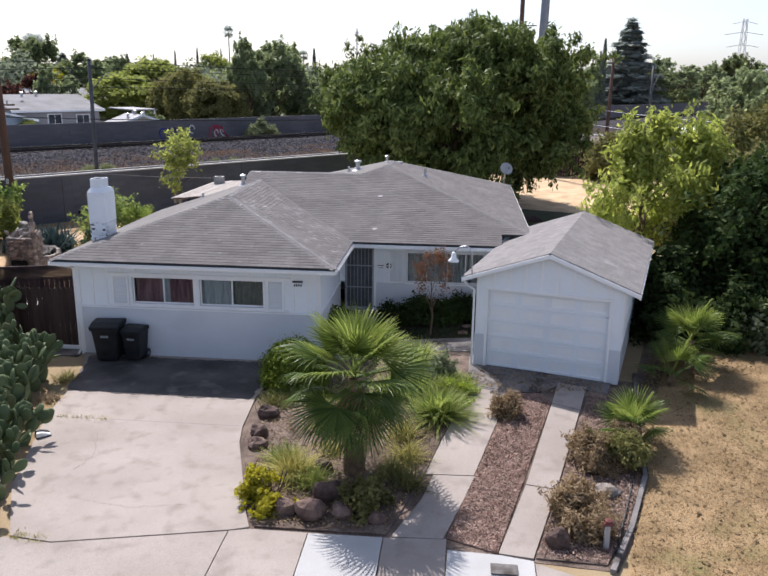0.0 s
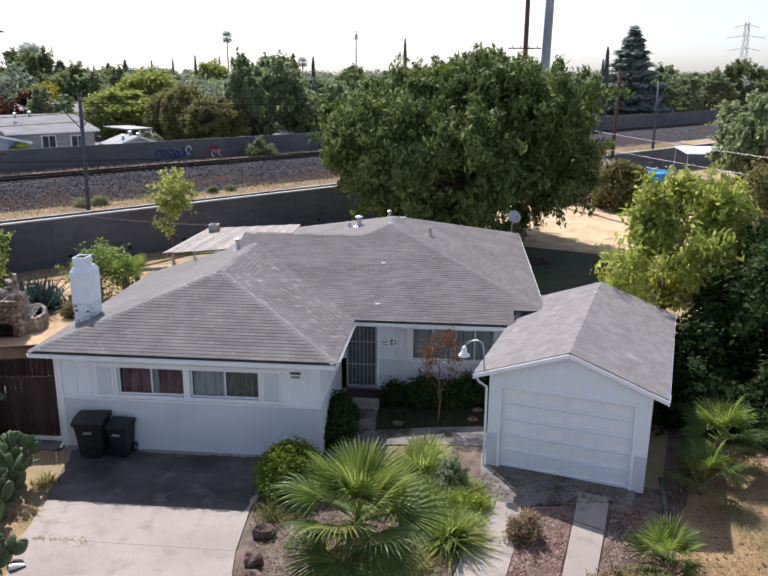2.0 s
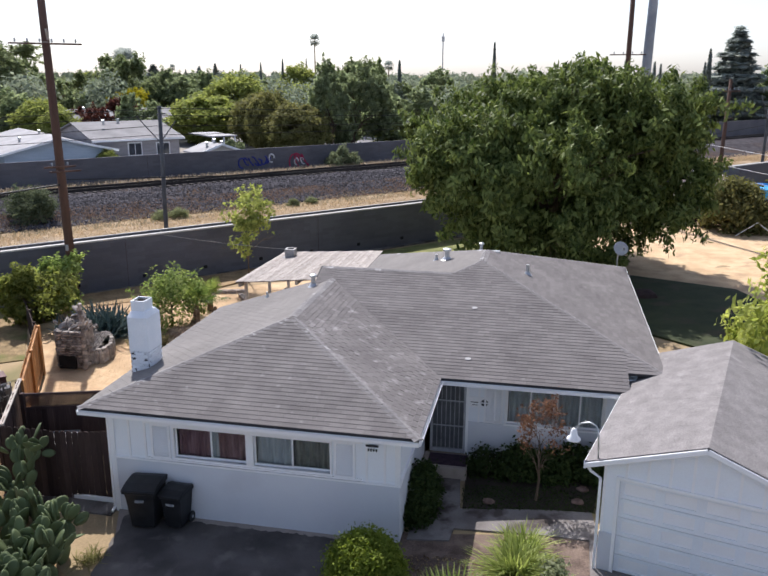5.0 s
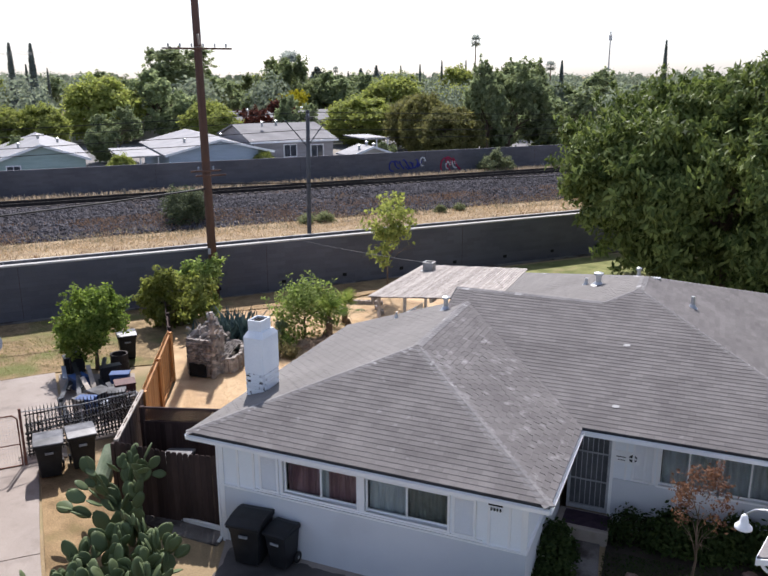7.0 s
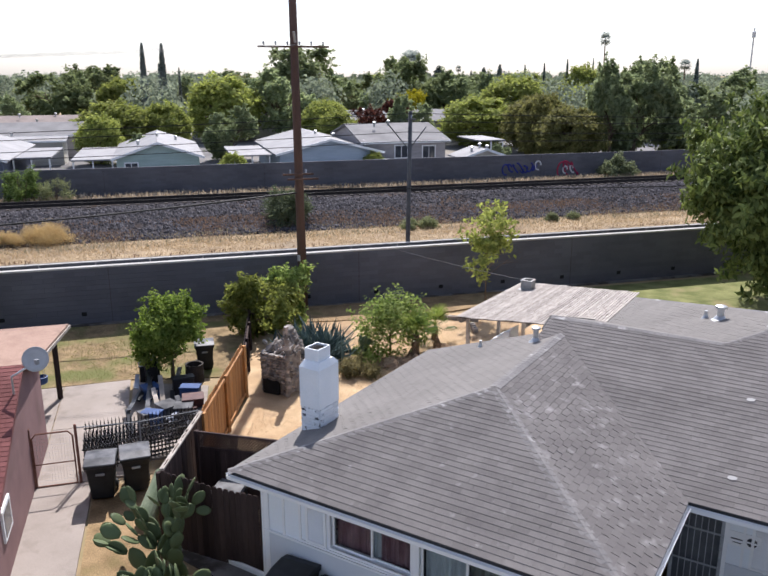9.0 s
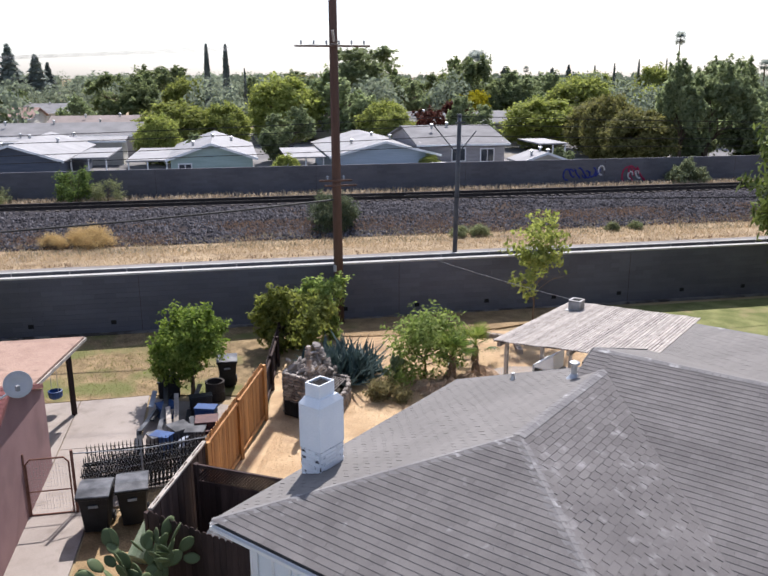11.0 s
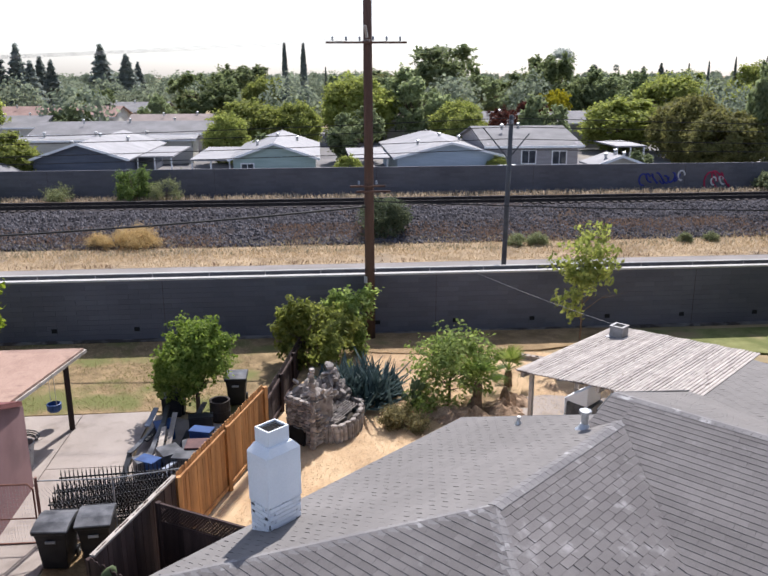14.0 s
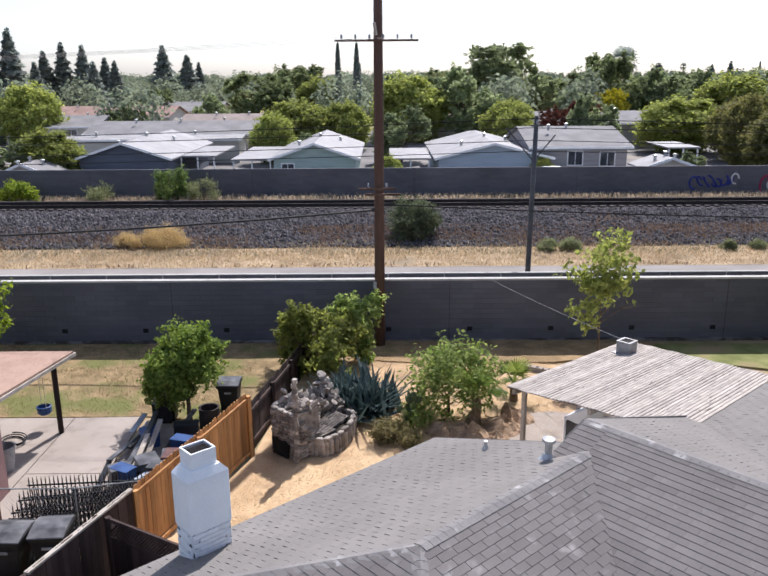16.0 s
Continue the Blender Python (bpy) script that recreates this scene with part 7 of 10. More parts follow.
# lattice screen inside the side yard
lat = thing("lattice_screen", "dark fence panel with a lattice top in the side yard", "fence", Matrix.Translation((-13.5, 22.4, 0.1)), kind="structure")
La, Lb = Vector((-13.55, 22.15, 0)), Vector((-10.3, 23.2, 0))
ld = (Lb - La).normalized()
lang = math.atan2(ld.y, ld.x)
lme = mesh_of("board", Shape().span((-0.07, -0.009, 0), (0.07, 0.009, 1.45)), FENCE_OLD)
for i in range(int((Lb - La).length / 0.145)):
    p = La + ld * 0.145 * (i + 0.5)
    ob = part("board", lme, None, lat)
    ob.matrix_basis = Matrix.Translation((p.x + 13.5, p.y - 22.4, 0.0)) @ Matrix.Rotation(lang, 4, "Z")
for s in (1, -1):
    sm = mesh_of("lattice_slat", Shape().beam((-0.19, 0, -0.19), (0.19, 0, 0.19), 0.012, 0.035), FENCE_OLD) if s == 1 else mesh_of("lattice_slat", Shape().beam((-0.19, 0, 0.19), (0.19, 0, -0.19), 0.012, 0.035), FENCE_OLD)
    for i in range(int((Lb - La).length / 0.075)):
        p = La + ld * (0.075 * i + 0.1)
        ob = part("lattice_slat", sm, None, lat)
        ob.matrix_basis = Matrix.Translation((p.x + 13.5, p.y - 22.4, 1.65)) @ Matrix.Rotation(lang, 4, "Z")
o = Vector((13.5, -22.4, 0))
for z in (1.47, 1.86):
    part("rail", Shape().beam(La + o + Vector((0, 0, z)), Lb + o + Vector((0, 0, z)), 0.05, 0.06), FENCE_OLD, lat)
part("post", Shape().span((La.x + o.x - 0.05, La.y + o.y - 0.05, -0.1), (La.x + o.x + 0.05, La.y + o.y + 0.05, 1.9)), FENCE_OLD, lat)
solo("white_board", Shape().span((-0.65, -0.04, 0), (0.65, 0.04, 0.1)), TRIM, "white board lying under the side gate", "board", (-10.85, 20.72, 0.03), bevel=0.006)


def wheelie_bin(label, base, turn, w=0.6, d=0.72, h=1.06, dusty=False, group=""):
    """A wheeled bin: tapered body, lid with a rolled edge, handle, two wheels."""
    b = thing("wheelie_bin", label, "bin", Matrix.Translation(base) @ Matrix.Rotation(turn, 4, "Z"), group)
    s = Shape()
    t0, t1 = 0.76, 1.0
    pts = [(x * w * t / 2, y * d * t / 2 + (0.02 if t < 1 else 0), z) for t, z in ((t0, 0.06), (0.93, h * 0.7), (t1, h * 0.86)) for x, y in ((-1, -1), (1, -1), (1, 1), (-1, 1))]
    s.add(pts, [(3, 2, 1, 0), (8, 9, 10, 11)] + [(r * 4 + i, r * 4 + (i + 1) % 4, r * 4 + 4 + (i + 1) % 4, r * 4 + 4 + i) for r in range(2) for i in range(4)])
    part("body", s, BIN_BLACK, b, bevel=0.02)
    part("rim", Shape().span((-w * 0.54, -d * 0.53, h * 0.84), (w * 0.54, d * 0.53, h * 0.9)), BIN_BLACK, b, bevel=0.012)
    lid = Shape()
    prof = [(-d * 0.56, h * 0.905), (-d * 0.55, h * 0.93), (-d * 0.2, h * 0.99), (d * 0.25, h * 1.0), (d * 0.5, h * 0.95), (d * 0.54, h * 0.905)]
    lid.prism(prof, -w * 0.55, w * 0.55, 0)
    part("lid", lid, BIN_DUST if dusty else BIN_BLACK, b, "dusty lid" if dusty else "black lid", bevel=0.012)
    part("handle", Shape().tube([(-w * 0.42, d * 0.52, h * 0.86), (-w * 0.42, d * 0.62, h * 0.9), (w * 0.42, d * 0.62, h * 0.9), (w * 0.42, d * 0.52, h * 0.86)], 0.018, 8), BIN_BLACK, b)
    part("label_patch", Shape().span((-0.1, -d * 0.5 - 0.004, h * 0.66), (0.1, -d * 0.465, h * 0.71)), GREY_PLASTIC, b, "pale worn label")
    for x in (-1, 1):
        wh = part("wheel", Shape().lathe((0, 0, 0), [(0.12, -0.025), (0.13, -0.015), (0.13, 0.015), (0.12, 0.025)], 14).move(Matrix.Translation((x * w * 0.44, d * 0.38, 0.13)) @ Matrix.Rotation(radians(90), 4, "Y")), BIN_BLACK, b)
        part("hub", Shape().lathe((0, 0, 0), [(0.04, -0.03), (0.04, 0.03)], 10).move(Matrix.Translation((x * w * 0.44, d * 0.38, 0.13)) @ Matrix.Rotation(radians(90), 4, "Y")), GREY_PLASTIC, wh)
    return b


wheelie_bin("large black wheeled bin against the front wall", (-9.0, 20.05, 0.03), radians(6), 0.72, 0.78, 1.13, group="bins by the house")
wheelie_bin("smaller black wheeled bin against the front wall", (-8.28, 20.12, 0.03), radians(-4), 0.52, 0.6, 0.98, group="bins by the house")
wheelie_bin("grey-lidded bin inside the side yard", (-12.15, 21.7, 0.1), radians(20), 0.62, 0.75, 1.06, True)
for k, (u, n) in enumerate(((5.0, 25.6), (5.78, 25.75))):
    p = rf(u, n)
    wheelie_bin("black wheeled bin with a dusty lid by the iron fence", (p.x, p.y, gz(p.x, p.y) + 0.01), RAIL + radians(-2 + 6 * k), 0.66, 0.78, 1.1, True, "neighbour's bins")
p = rf(7.9, 33.7)
wheelie_bin("black bin beside the neighbour's tree", (p.x, p.y, gz(p.x, p.y)), RAIL, 0.62, 0.72, 1.05, True)

# stone grill in the corner of the yard
grill = thing("stone_grill", "rough fieldstone barbecue with a tall back and iron grate", "barbecue", Matrix.Translation((-16.55, 27.88, 0.27)) @ Matrix.Rotation(radians(6), 4, "Z"))
part("core", Shape().span((0.06, 0.06, 0), (0.98, 0.9, 1.3)).span((0.1, 0.9, 0), (0.9, 1.62, 0.34)), ROCK_PALE, grill, "grey mortar core")
part("firebox", Shape().span((0.12, -0.04, 0.02), (0.72, 0.12, 0.5)), BLACK_HOLE, grill, "sooty opening")


def rough_stone(seed):
    """A block of broken stone about one metre across, scaled where it lies."""
    q = random.Random(seed)
    s = Shape().lathe((0, 0, -0.5), [(0.42, 0), (0.56, 0.14), (0.57, 0.82), (0.4, 1.0)], 6)
    s.v = [(x * q.uniform(0.72, 1.2), y * q.uniform(0.7, 1.15), z * q.uniform(0.75, 1.15)) for x, y, z in s.v]
    return mesh_of("stone", s, ROCK_PALE)


GRATE_IRON = mat("rusty_grey_iron", (0.2, 0.17, 0.15), (0.32, 0.28, 0.25), 0.7, 8, 40, 0.1)
stone = [rough_stone(k) for k in range(8)]
g = random.Random(77)


def lay(x, y, z, along, ln, hi, deep=0.16, tip=0.05):
    """One stone of a course; along: the course's direction in the plan."""
    ob = part("stone", stone[g.randrange(8)], None, grill)
    ob.matrix_basis = Matrix.Translation((x, y, z)) @ Euler((g.uniform(-tip, tip), g.uniform(-tip, tip), along + g.uniform(-0.08, 0.08))).to_matrix().to_4x4() @ Matrix.Diagonal((ln, deep, hi, 1))


def course(x0, y0, x1, y1, z, hi, skip=None):
    """A course of uneven stones from one plan place to another."""
    d, t, a = math.hypot(x1 - x0, y1 - y0), 0.0, math.atan2(y1 - y0, x1 - x0)
    while t < d - 0.04:
        ln = min(g.uniform(0.16, 0.36), d - t)
        x, y = x0 + (x1 - x0) * (t + ln / 2) / d, y0 + (y1 - y0) * (t + ln / 2) / d
        if skip is None or not skip(x, y, z):
            lay(x, y, z, a, ln * 0.97, hi * g.uniform(0.9, 1.05))
        t += ln


z = 0.05
while z < 1.34:
    hi = g.uniform(0.06, 0.115)
    course(0.02, 0.04, 0.98, 0.04, z + hi / 2, hi, lambda x, y, q: 0.14 < x < 0.7 and q < 0.48)
    course(1.0, 0.1, 1.0, 0.92, z + hi / 2, hi, lambda x, y, q: q > 1.25 - 0.75 * y)
    course(0.02, 0.1, 0.02, 0.92, z + hi / 2, hi)
    course(0.06, 0.92, 0.96, 0.92, z + hi / 2, hi)
    z += hi + 0.008
# the fire box: upright slabs on edge with a flat rim of stones
BOX = [(0.98, 0.5), (1.36, 0.72), (1.42, 1.25), (1.2, 1.9), (0.78, 2.5), (0.25, 2.5)]
for (x0, y0), (x1, y1) in zip(BOX, BOX[1:]):
    d, t, a = math.hypot(x1 - x0, y1 - y0), 0.0, math.atan2(y1 - y0, x1 - x0)
    while t < d - 0.03:
        ln = min(g.uniform(0.1, 0.22), d - t)
        x, y = x0 + (x1 - x0) * (t + ln / 2) / d, y0 + (y1 - y0) * (t + ln / 2) / d
        lay(x, y, 0.22, a, ln * 0.98, 0.5, 0.13, 0.03)
        t += ln
    course(x0 - 0.03, y0, x1 - 0.03, y1, 0.5, 0.07)
part("ash_bed", Shape().prism([(x - 0.1, y) for x, y in BOX] + [(0.1, 0.9)], 0.02, 0.2, 2), SOIL_DARK, grill, "dark ash bed in the fire box")
for k in range(18):
    lay(1.05 + g.uniform(-0.025, 0.025), 0.0 + g.uniform(-0.025, 0.025), 0.1 + k * 0.13, 0.2 + g.uniform(-0.4, 0.4), g.uniform(0.13, 0.2), 0.15, g.uniform(0.1, 0.15), 0.12)
for k in range(26):
    lay(g.uniform(0.0, 0.9), g.uniform(0.15, 0.85), 1.3 + abs(g.gauss(0, 0.13)), g.uniform(0, 3), g.uniform(0.18, 0.4), g.uniform(0.06, 0.13), g.uniform(0.1, 0.22), 0.9)
for k in range(95):
    y = g.uniform(0.7, 2.35)
    x = g.uniform(-0.35, 0.68 - 0.1 * y)
    lay(x, y, g.uniform(0.35, 1.0) * (1.55 - 0.45 * (y - 0.7)), g.uniform(0, 3), g.uniform(0.16, 0.4), g.uniform(0.05, 0.12), g.uniform(0.09, 0.2), 1.2)
for i in range(7):
    part("grate_bar", Shape().tube([(0.62 + i * 0.095, 0.72 + 0.02 * i, 0.6), (0.5 + i * 0.085, 1.95, 0.66)], 0.014, 6), GRATE_IRON, grill, "rusty grey grate bar" if i == 0 else "")
for p, q in (((0.56, 0.74, 0.6), (1.26, 0.86, 0.6)), ((0.46, 1.94, 0.66), (1.08, 1.94, 0.66))):
    part("grate_bar", Shape().tube([p, q], 0.016, 6), GRATE_IRON, grill)
for i in range(90):
    a, r = g.uniform(0, 6.28), g.uniform(0, 1.0)
    x, y = -16.95 + 0.7 * r * math.cos(a), 30.0 + 1.0 * r * math.sin(a)
    ob = solo("pile_stone", stone[i % 8], None, "pale broken stone heaped behind the grill", "stone", (x, y, gz(x, y) + 0.1 + 1.5 * max(0, 1 - r) * g.uniform(0.5, 1)), group="stone heap")
    ob.rotation_euler = (g.uniform(-0.9, 0.9), g.uniform(-0.9, 0.9), g.uniform(0, 6))
    ob.scale = (g.uniform(0.22, 0.45), g.uniform(0.14, 0.3), g.uniform(0.08, 0.18))

# ---- the neighbour's side ----
nh = thing("neighbour_house", "dusty pink stucco house with a red-brown shingle roof", "house", Matrix.Translation(rf(-4, 22)))
def rbox(s, u0, u1, n0, n1, z0, z1):
    p = [rf(u, n, z) for u in (u0, u1) for n in (n0, n1) for z in (z0, z1)]
    return s.add(p, [(0, 1, 3, 2), (4, 6, 7, 5), (0, 4, 5, 1), (2, 3, 7, 6), (0, 2, 6, 4), (1, 5, 7, 3)])


WU = 3.33                                                # face of its gable wall
rake = lambda n: 3.95 - 0.37 * abs(n - 25.2)
part("wall", rbox(Shape(), -9.0, WU, 20.5, 28.9, 0.0, 2.05), PINK_WALL, nh, "pink stucco wall", world=True)
gab = [(20.5, 2.05), (28.9, 2.05), (28.9, rake(28.9) - 0.12), (25.2, 3.83), (20.5, rake(20.5) - 0.12)]
gs = Shape().add([rf(u, n, z) for u in (WU - 0.15, WU) for n, z in gab], [(4, 3, 2, 1, 0), (5, 6, 7, 8, 9)] + [(i, (i + 1) % 5, 5 + (i + 1) % 5, 5 + i) for i in range(5)])
part("gable", gs, PINK_WALL, nh, world=True)
slopes = [[rf(-10, 20.1, rake(20.1)), rf(WU + 0.3, 20.1, rake(20.1)), rf(WU + 0.3, 25.2, 3.95), rf(-10, 25.2, 3.95)], [rf(WU + 0.05, 28.75, rake(28.75)), rf(-10, 28.75, rake(28.75)), rf(-10, 25.2, 3.95), rf(WU + 0.3, 25.2, 3.95)]]
nroof = part("roof", Shape().slab(slopes[0], 0.1), RED_SHINGLE, nh, "red-brown shingle roof", world=True)
part("roof_slope", Shape().slab(slopes[1], 0.1), RED_SHINGLE, nroof)
nt = Shape()
for q in slopes:
    shingle_plane(nt, [v + Vector((0, 0, 0.012)) for v in q], np.random.default_rng(3))
part("shingles", nt, RED_SHINGLE, nroof, kind="stuff")
win = part("window_frame", rbox(Shape(), WU - 0.02, WU + 0.05, 22.6, 23.4, 1.1, 1.8), TRIM, nh, "white-framed side window", world=True)
part("window_pane", rbox(Shape(), WU + 0.03, WU + 0.056, 22.68, 23.32, 1.18, 1.72), GLASS_FAR, win)
nc = thing("neighbour_patio_cover", "salmon rolled-roof patio cover on dark posts", "patio cover", Matrix.Translation(rf(-6, 31)))
part("roof_deck", Shape().slab([rf(3.2, 28.5, 2.755), rf(3.72, 32.65, 2.6), rf(-16, 32.65, 2.6), rf(-16, 28.5, 2.755)], 0.1), ROLL_ROOF, nc, "faded salmon roofing", world=True)
for k in range(2):
    part("seam", Shape().beam(rf(-15.5, 30.3 + 1.2 * k, 2.681 - 0.0424 * k), rf(3.2 + 0.26 * k, 30.3 + 1.2 * k, 2.681 - 0.0424 * k), 0.05, 0.006), ROLL_ROOF, nc, world=True)
part("fascia", Shape().beam(rf(3.24, 28.5, 2.65), rf(3.76, 32.7, 2.5), 0.04, 0.09).beam(rf(3.74, 32.7, 2.5), rf(-16, 32.7, 2.5), 0.04, 0.09), WOOD_SCRAP, nc, "weathered timber fascia", world=True)
for k in range(5):
    part("rafter", Shape().beam(rf(2.6 - k * 1.6, 29.4, 2.54), rf(2.6 - k * 1.6, 32.6, 2.42), 0.06, 0.14), WOOD_SCRAP, nc, world=True)
for u in (3.3, -3.5, -10):
    q = rf(u, 32.2)
    part("post", Shape().span((q.x - 0.06, q.y - 0.06, 0.2), (q.x + 0.06, q.y + 0.06, 2.5)), FENCE_OLD, nc, world=True)
dish(tuple(rf(3.55, 24.3, 3.62)), (0.9, -0.5, 0.5), "pale grey satellite dish on the neighbour's gable", 0.27, tuple(RU * 0.5 + Vector((0, 0, 0.74))))
sw = thing("baby_swing", "blue plastic baby swing hanging on ropes", "swing", Matrix.Translation(rf(2.75, 32.5, 0.95)))
part("seat", Shape().lathe((0, 0, -0.22), [(0.14, 0), (0.2, 0.06), (0.21, 0.24), (0.18, 0.25), (0.16, 0.08)], 12), BLUE_TARP, sw, "blue bucket seat")
for x in (-0.19, 0.19):
    part("rope", Shape().tube([(x, 0, 0.02), (x * 0.9, 0, 1.5)], 0.008, 5), WIRE_PALE, sw)

# iron gate and scroll fence between the houses
gate = thing("tube_gate", "rusty tube-framed wire gate standing across the path", "gate", Matrix.Translation(rf(3.85, 26.38, 0.25)))
def rtube(s, pts, r):
    return s.tube([rf(*p) for p in pts], r, 8)
part("gate_frame", rtube(Shape(), [(3.38, 26.38, 0.3), (3.38, 26.38, 1.6), (3.48, 26.38, 1.72), (4.22, 26.38, 1.72), (4.32, 26.38, 1.6), (4.32, 26.38, 0.3), (3.38, 26.38, 0.3)], 0.022), RUST_FRAME, gate, world=True)
part("crossbar", rtube(Shape(), [(3.38, 26.38, 0.9), (4.32, 26.38, 0.9)], 0.016), RUST_FRAME, gate, world=True)
wires = Shape()
for k in range(14):
    wires.tube([rf(3.4 + k * 0.07, 26.38, 0.3), rf(3.4 + k * 0.07, 26.38, 1.7)], 0.0018, 4)
for k in range(14):
    wires.tube([rf(3.38, 26.38, 0.35 + k * 0.095), rf(4.32, 26.38, 0.35 + k * 0.095)], 0.0018, 4)
part("wire_mesh", wires, BARS, gate, world=True)
for u in (3.33, 4.4):
    part("post", rtube(Shape(), [(u, 26.38, 0.1), (u, 26.38, 1.88)], 0.035), RUST_FRAME, gate, world=True)
iron = thing("iron_fence", "black wrought-iron scroll fence panels before the junk", "fence", Matrix.Translation(rf(6, 26.7, 0.25)), kind="structure")
for n0, z0, z1, lean in ((26.75, 0.3, 1.1, 0.55), (26.95, 0.3, 1.05, 0.5), (27.1, 0.3, 1.2, 0.4), (27.3, 0.35, 1.15, 0.3), (27.6, 0.4, 1.3, 0.05)):
    for k in range(30):
        u = 4.5 + k * 0.095
        a = rf(u, n0 + lean * k / 30, z0 + 0.1 * k / 30)
        b = rf(u, n0 + lean * k / 30, z1 + 0.1 * k / 30)
        part("picket", Shape().tube([a, b, b + Vector((0.0, 0, 0.1))], [0.014, 0.014, 0.002], 5), IRON_BLACK, iron, world=True)
    for z in (z0 + 0.08, z0 + 0.42, z1 - 0.12):
        part("rail", Shape().beam(rf(4.45, n0, z), rf(7.35, n0 + lean, z + 0.1), 0.03, 0.03), IRON_BLACK, iron, world=True)
    for k in range(12):
        c = rf(4.6 + k * 0.23, n0 + lean * k / 12, (z0 + z1) / 2 + 0.18)
        part("scroll", Shape().tube([c + RU * 0.09 * math.cos(t) * (1 - t / 14) + Vector((0, 0, 0.13 * math.sin(t) * (1 - t / 14))) for t in np.arange(0, 9, 0.7)], 0.008, 4), IRON_BLACK, iron, world=True)
link = thing("chain_link_fence", "sagging grey chain-link fence behind the bins", "fence", Matrix.Translation(rf(5.9, 26.6, 0.25)), kind="structure")
part("top_rail", rtube(Shape(), [(4.4, 26.4, 1.78), (5.9, 26.75, 1.58), (7.4, 27.25, 1.5)], 0.016), GREY_PLASTIC, link, world=True)
for k in range(2):
    part("post", rtube(Shape(), [(5.9 + 1.5 * k, 26.75 + 0.5 * k, 0.2), (5.9 + 1.5 * k, 26.75 + 0.5 * k, 1.56 - 0.06 * k)], 0.02), GREY_PLASTIC, link, world=True)
net = Shape()
for k in range(44):
    u, v = 4.4 + 3.0 * k / 44, 4.4 + 3.0 * min(44, k + 9) / 44
    at = lambda q: 26.4 + 0.85 * (q - 4.4) / 3.0
    rtube(net, [(u, at(u), 0.3), (v, at(v), 0.3 + 1.25 * (v - u) / 3.0 * 44 / 9)], 0.0022)
    rtube(net, [(u, at(u), 1.6), (v, at(v), 1.6 - 1.25 * (v - u) / 3.0 * 44 / 9)], 0.0022)
part("wire_mesh", net, BARS, link, world=True)
# junk heap along the fence
PINK_DARK = mat("dull_maroon_plastic", (0.08, 0.035, 0.035), (0.12, 0.055, 0.05), 0.6, 4, 30, 0.05)
g = random.Random(9)
for k in range(16):
    u, n = 5.9 + g.uniform(-0.4, 1.2), 29.6 + g.uniform(-0.6, 3.0)
    p = rf(u, n)
    ln = g.uniform(1.2, 2.7)
    s = Shape().span((-ln / 2, -0.07, 0), (ln / 2, 0.07, 0.035))
    ob = solo("plank", s, (WOOD_SCRAP, BIN_DUST, POLE_FAR, BIN_BLACK)[k % 4], "weathered plank leaning in the scrap heap", "plank", (p.x, p.y, gz(p.x, p.y) + 0.2 + g.uniform(0, 0.35)), group="scrap heap")
    ob.rotation_euler = (g.uniform(-0.25, 0.25), g.uniform(-0.2, 0.2), RAIL + radians(82) + g.uniform(-0.3, 0.3))
for k in range(14):
    u, n = 6.7 + g.uniform(-0.7, 0.8), 29.6 + g.uniform(-0.8, 3.6)
    p = rf(u, n)
    w, d, h = g.uniform(0.35, 0.7), g.uniform(0.3, 0.6), g.uniform(0.3, 0.75)
    m = (BLUE_TARP, BIN_BLACK, BIN_DUST, BIN_BLACK, BIN_DUST, PINK_DARK)[k % 6]
    t = thing("storage_crate", ("blue plastic tub in the scrap heap", "black plastic crate in the scrap heap", "grey metal box in the scrap heap", "dark dusty crate in the scrap heap", "grey appliance panel box in the scrap heap", "dull maroon cooler in the scrap heap")[k % 6], "crate", Matrix.Translation((p.x, p.y, gz(p.x, p.y))) @ Matrix.Rotation(RAIL + g.uniform(-0.6, 0.6), 4, "Z"), "scrap heap")
    part("tub", Shape().span((-w / 2, -d / 2, 0), (w / 2, d / 2, h)), m, t, bevel=0.02)
    part("lid", Shape().span((-w / 2 - 0.02, -d / 2 - 0.02, h), (w / 2 + 0.02, d / 2 + 0.02, h + 0.04)), m, t, bevel=0.01)
p = rf(7.5, 32.6)
solo("steel_drum", Shape().lathe((0, 0, 0), [(0.3, 0), (0.31, 0.02), (0.3, 0.3), (0.315, 0.31), (0.3, 0.33), (0.3, 0.6), (0.31, 0.62), (0.25, 0.615), (0.24, 0.3)], 20), RAIL_STEEL, "rusty open steel drum beside the fence", "drum", (p.x, p.y, gz(p.x, p.y)))
TURF = mat("faded_artificial_turf", (0.2, 0.26, 0.16), (0.34, 0.39, 0.27), 0.95, 4, 40, 0.3)
p = (-13.72, 20.55)
tube_roll = Shape().lathe((0, 0, 0), [(0.2, 0), (0.23, 0.02), (0.23, 1.18), (0.21, 1.2), (0.12, 1.19)], 16)
ob = solo("rolled_turf", tube_roll, TURF, "roll of faded green artificial turf leaning by the fence", "roll", (p[0], p[1], gz(*p) + 0.12), smooth=False)
ob.rotation_euler = (radians(-52), radians(-24), 0)

pair = thing("garden_shoes", "pair of white and black shoes lying at the driveway edge", "shoes", Matrix.Translation((-8.42, 15.3, 0.035)) @ Matrix.Rotation(0.7, 4, "Z"))
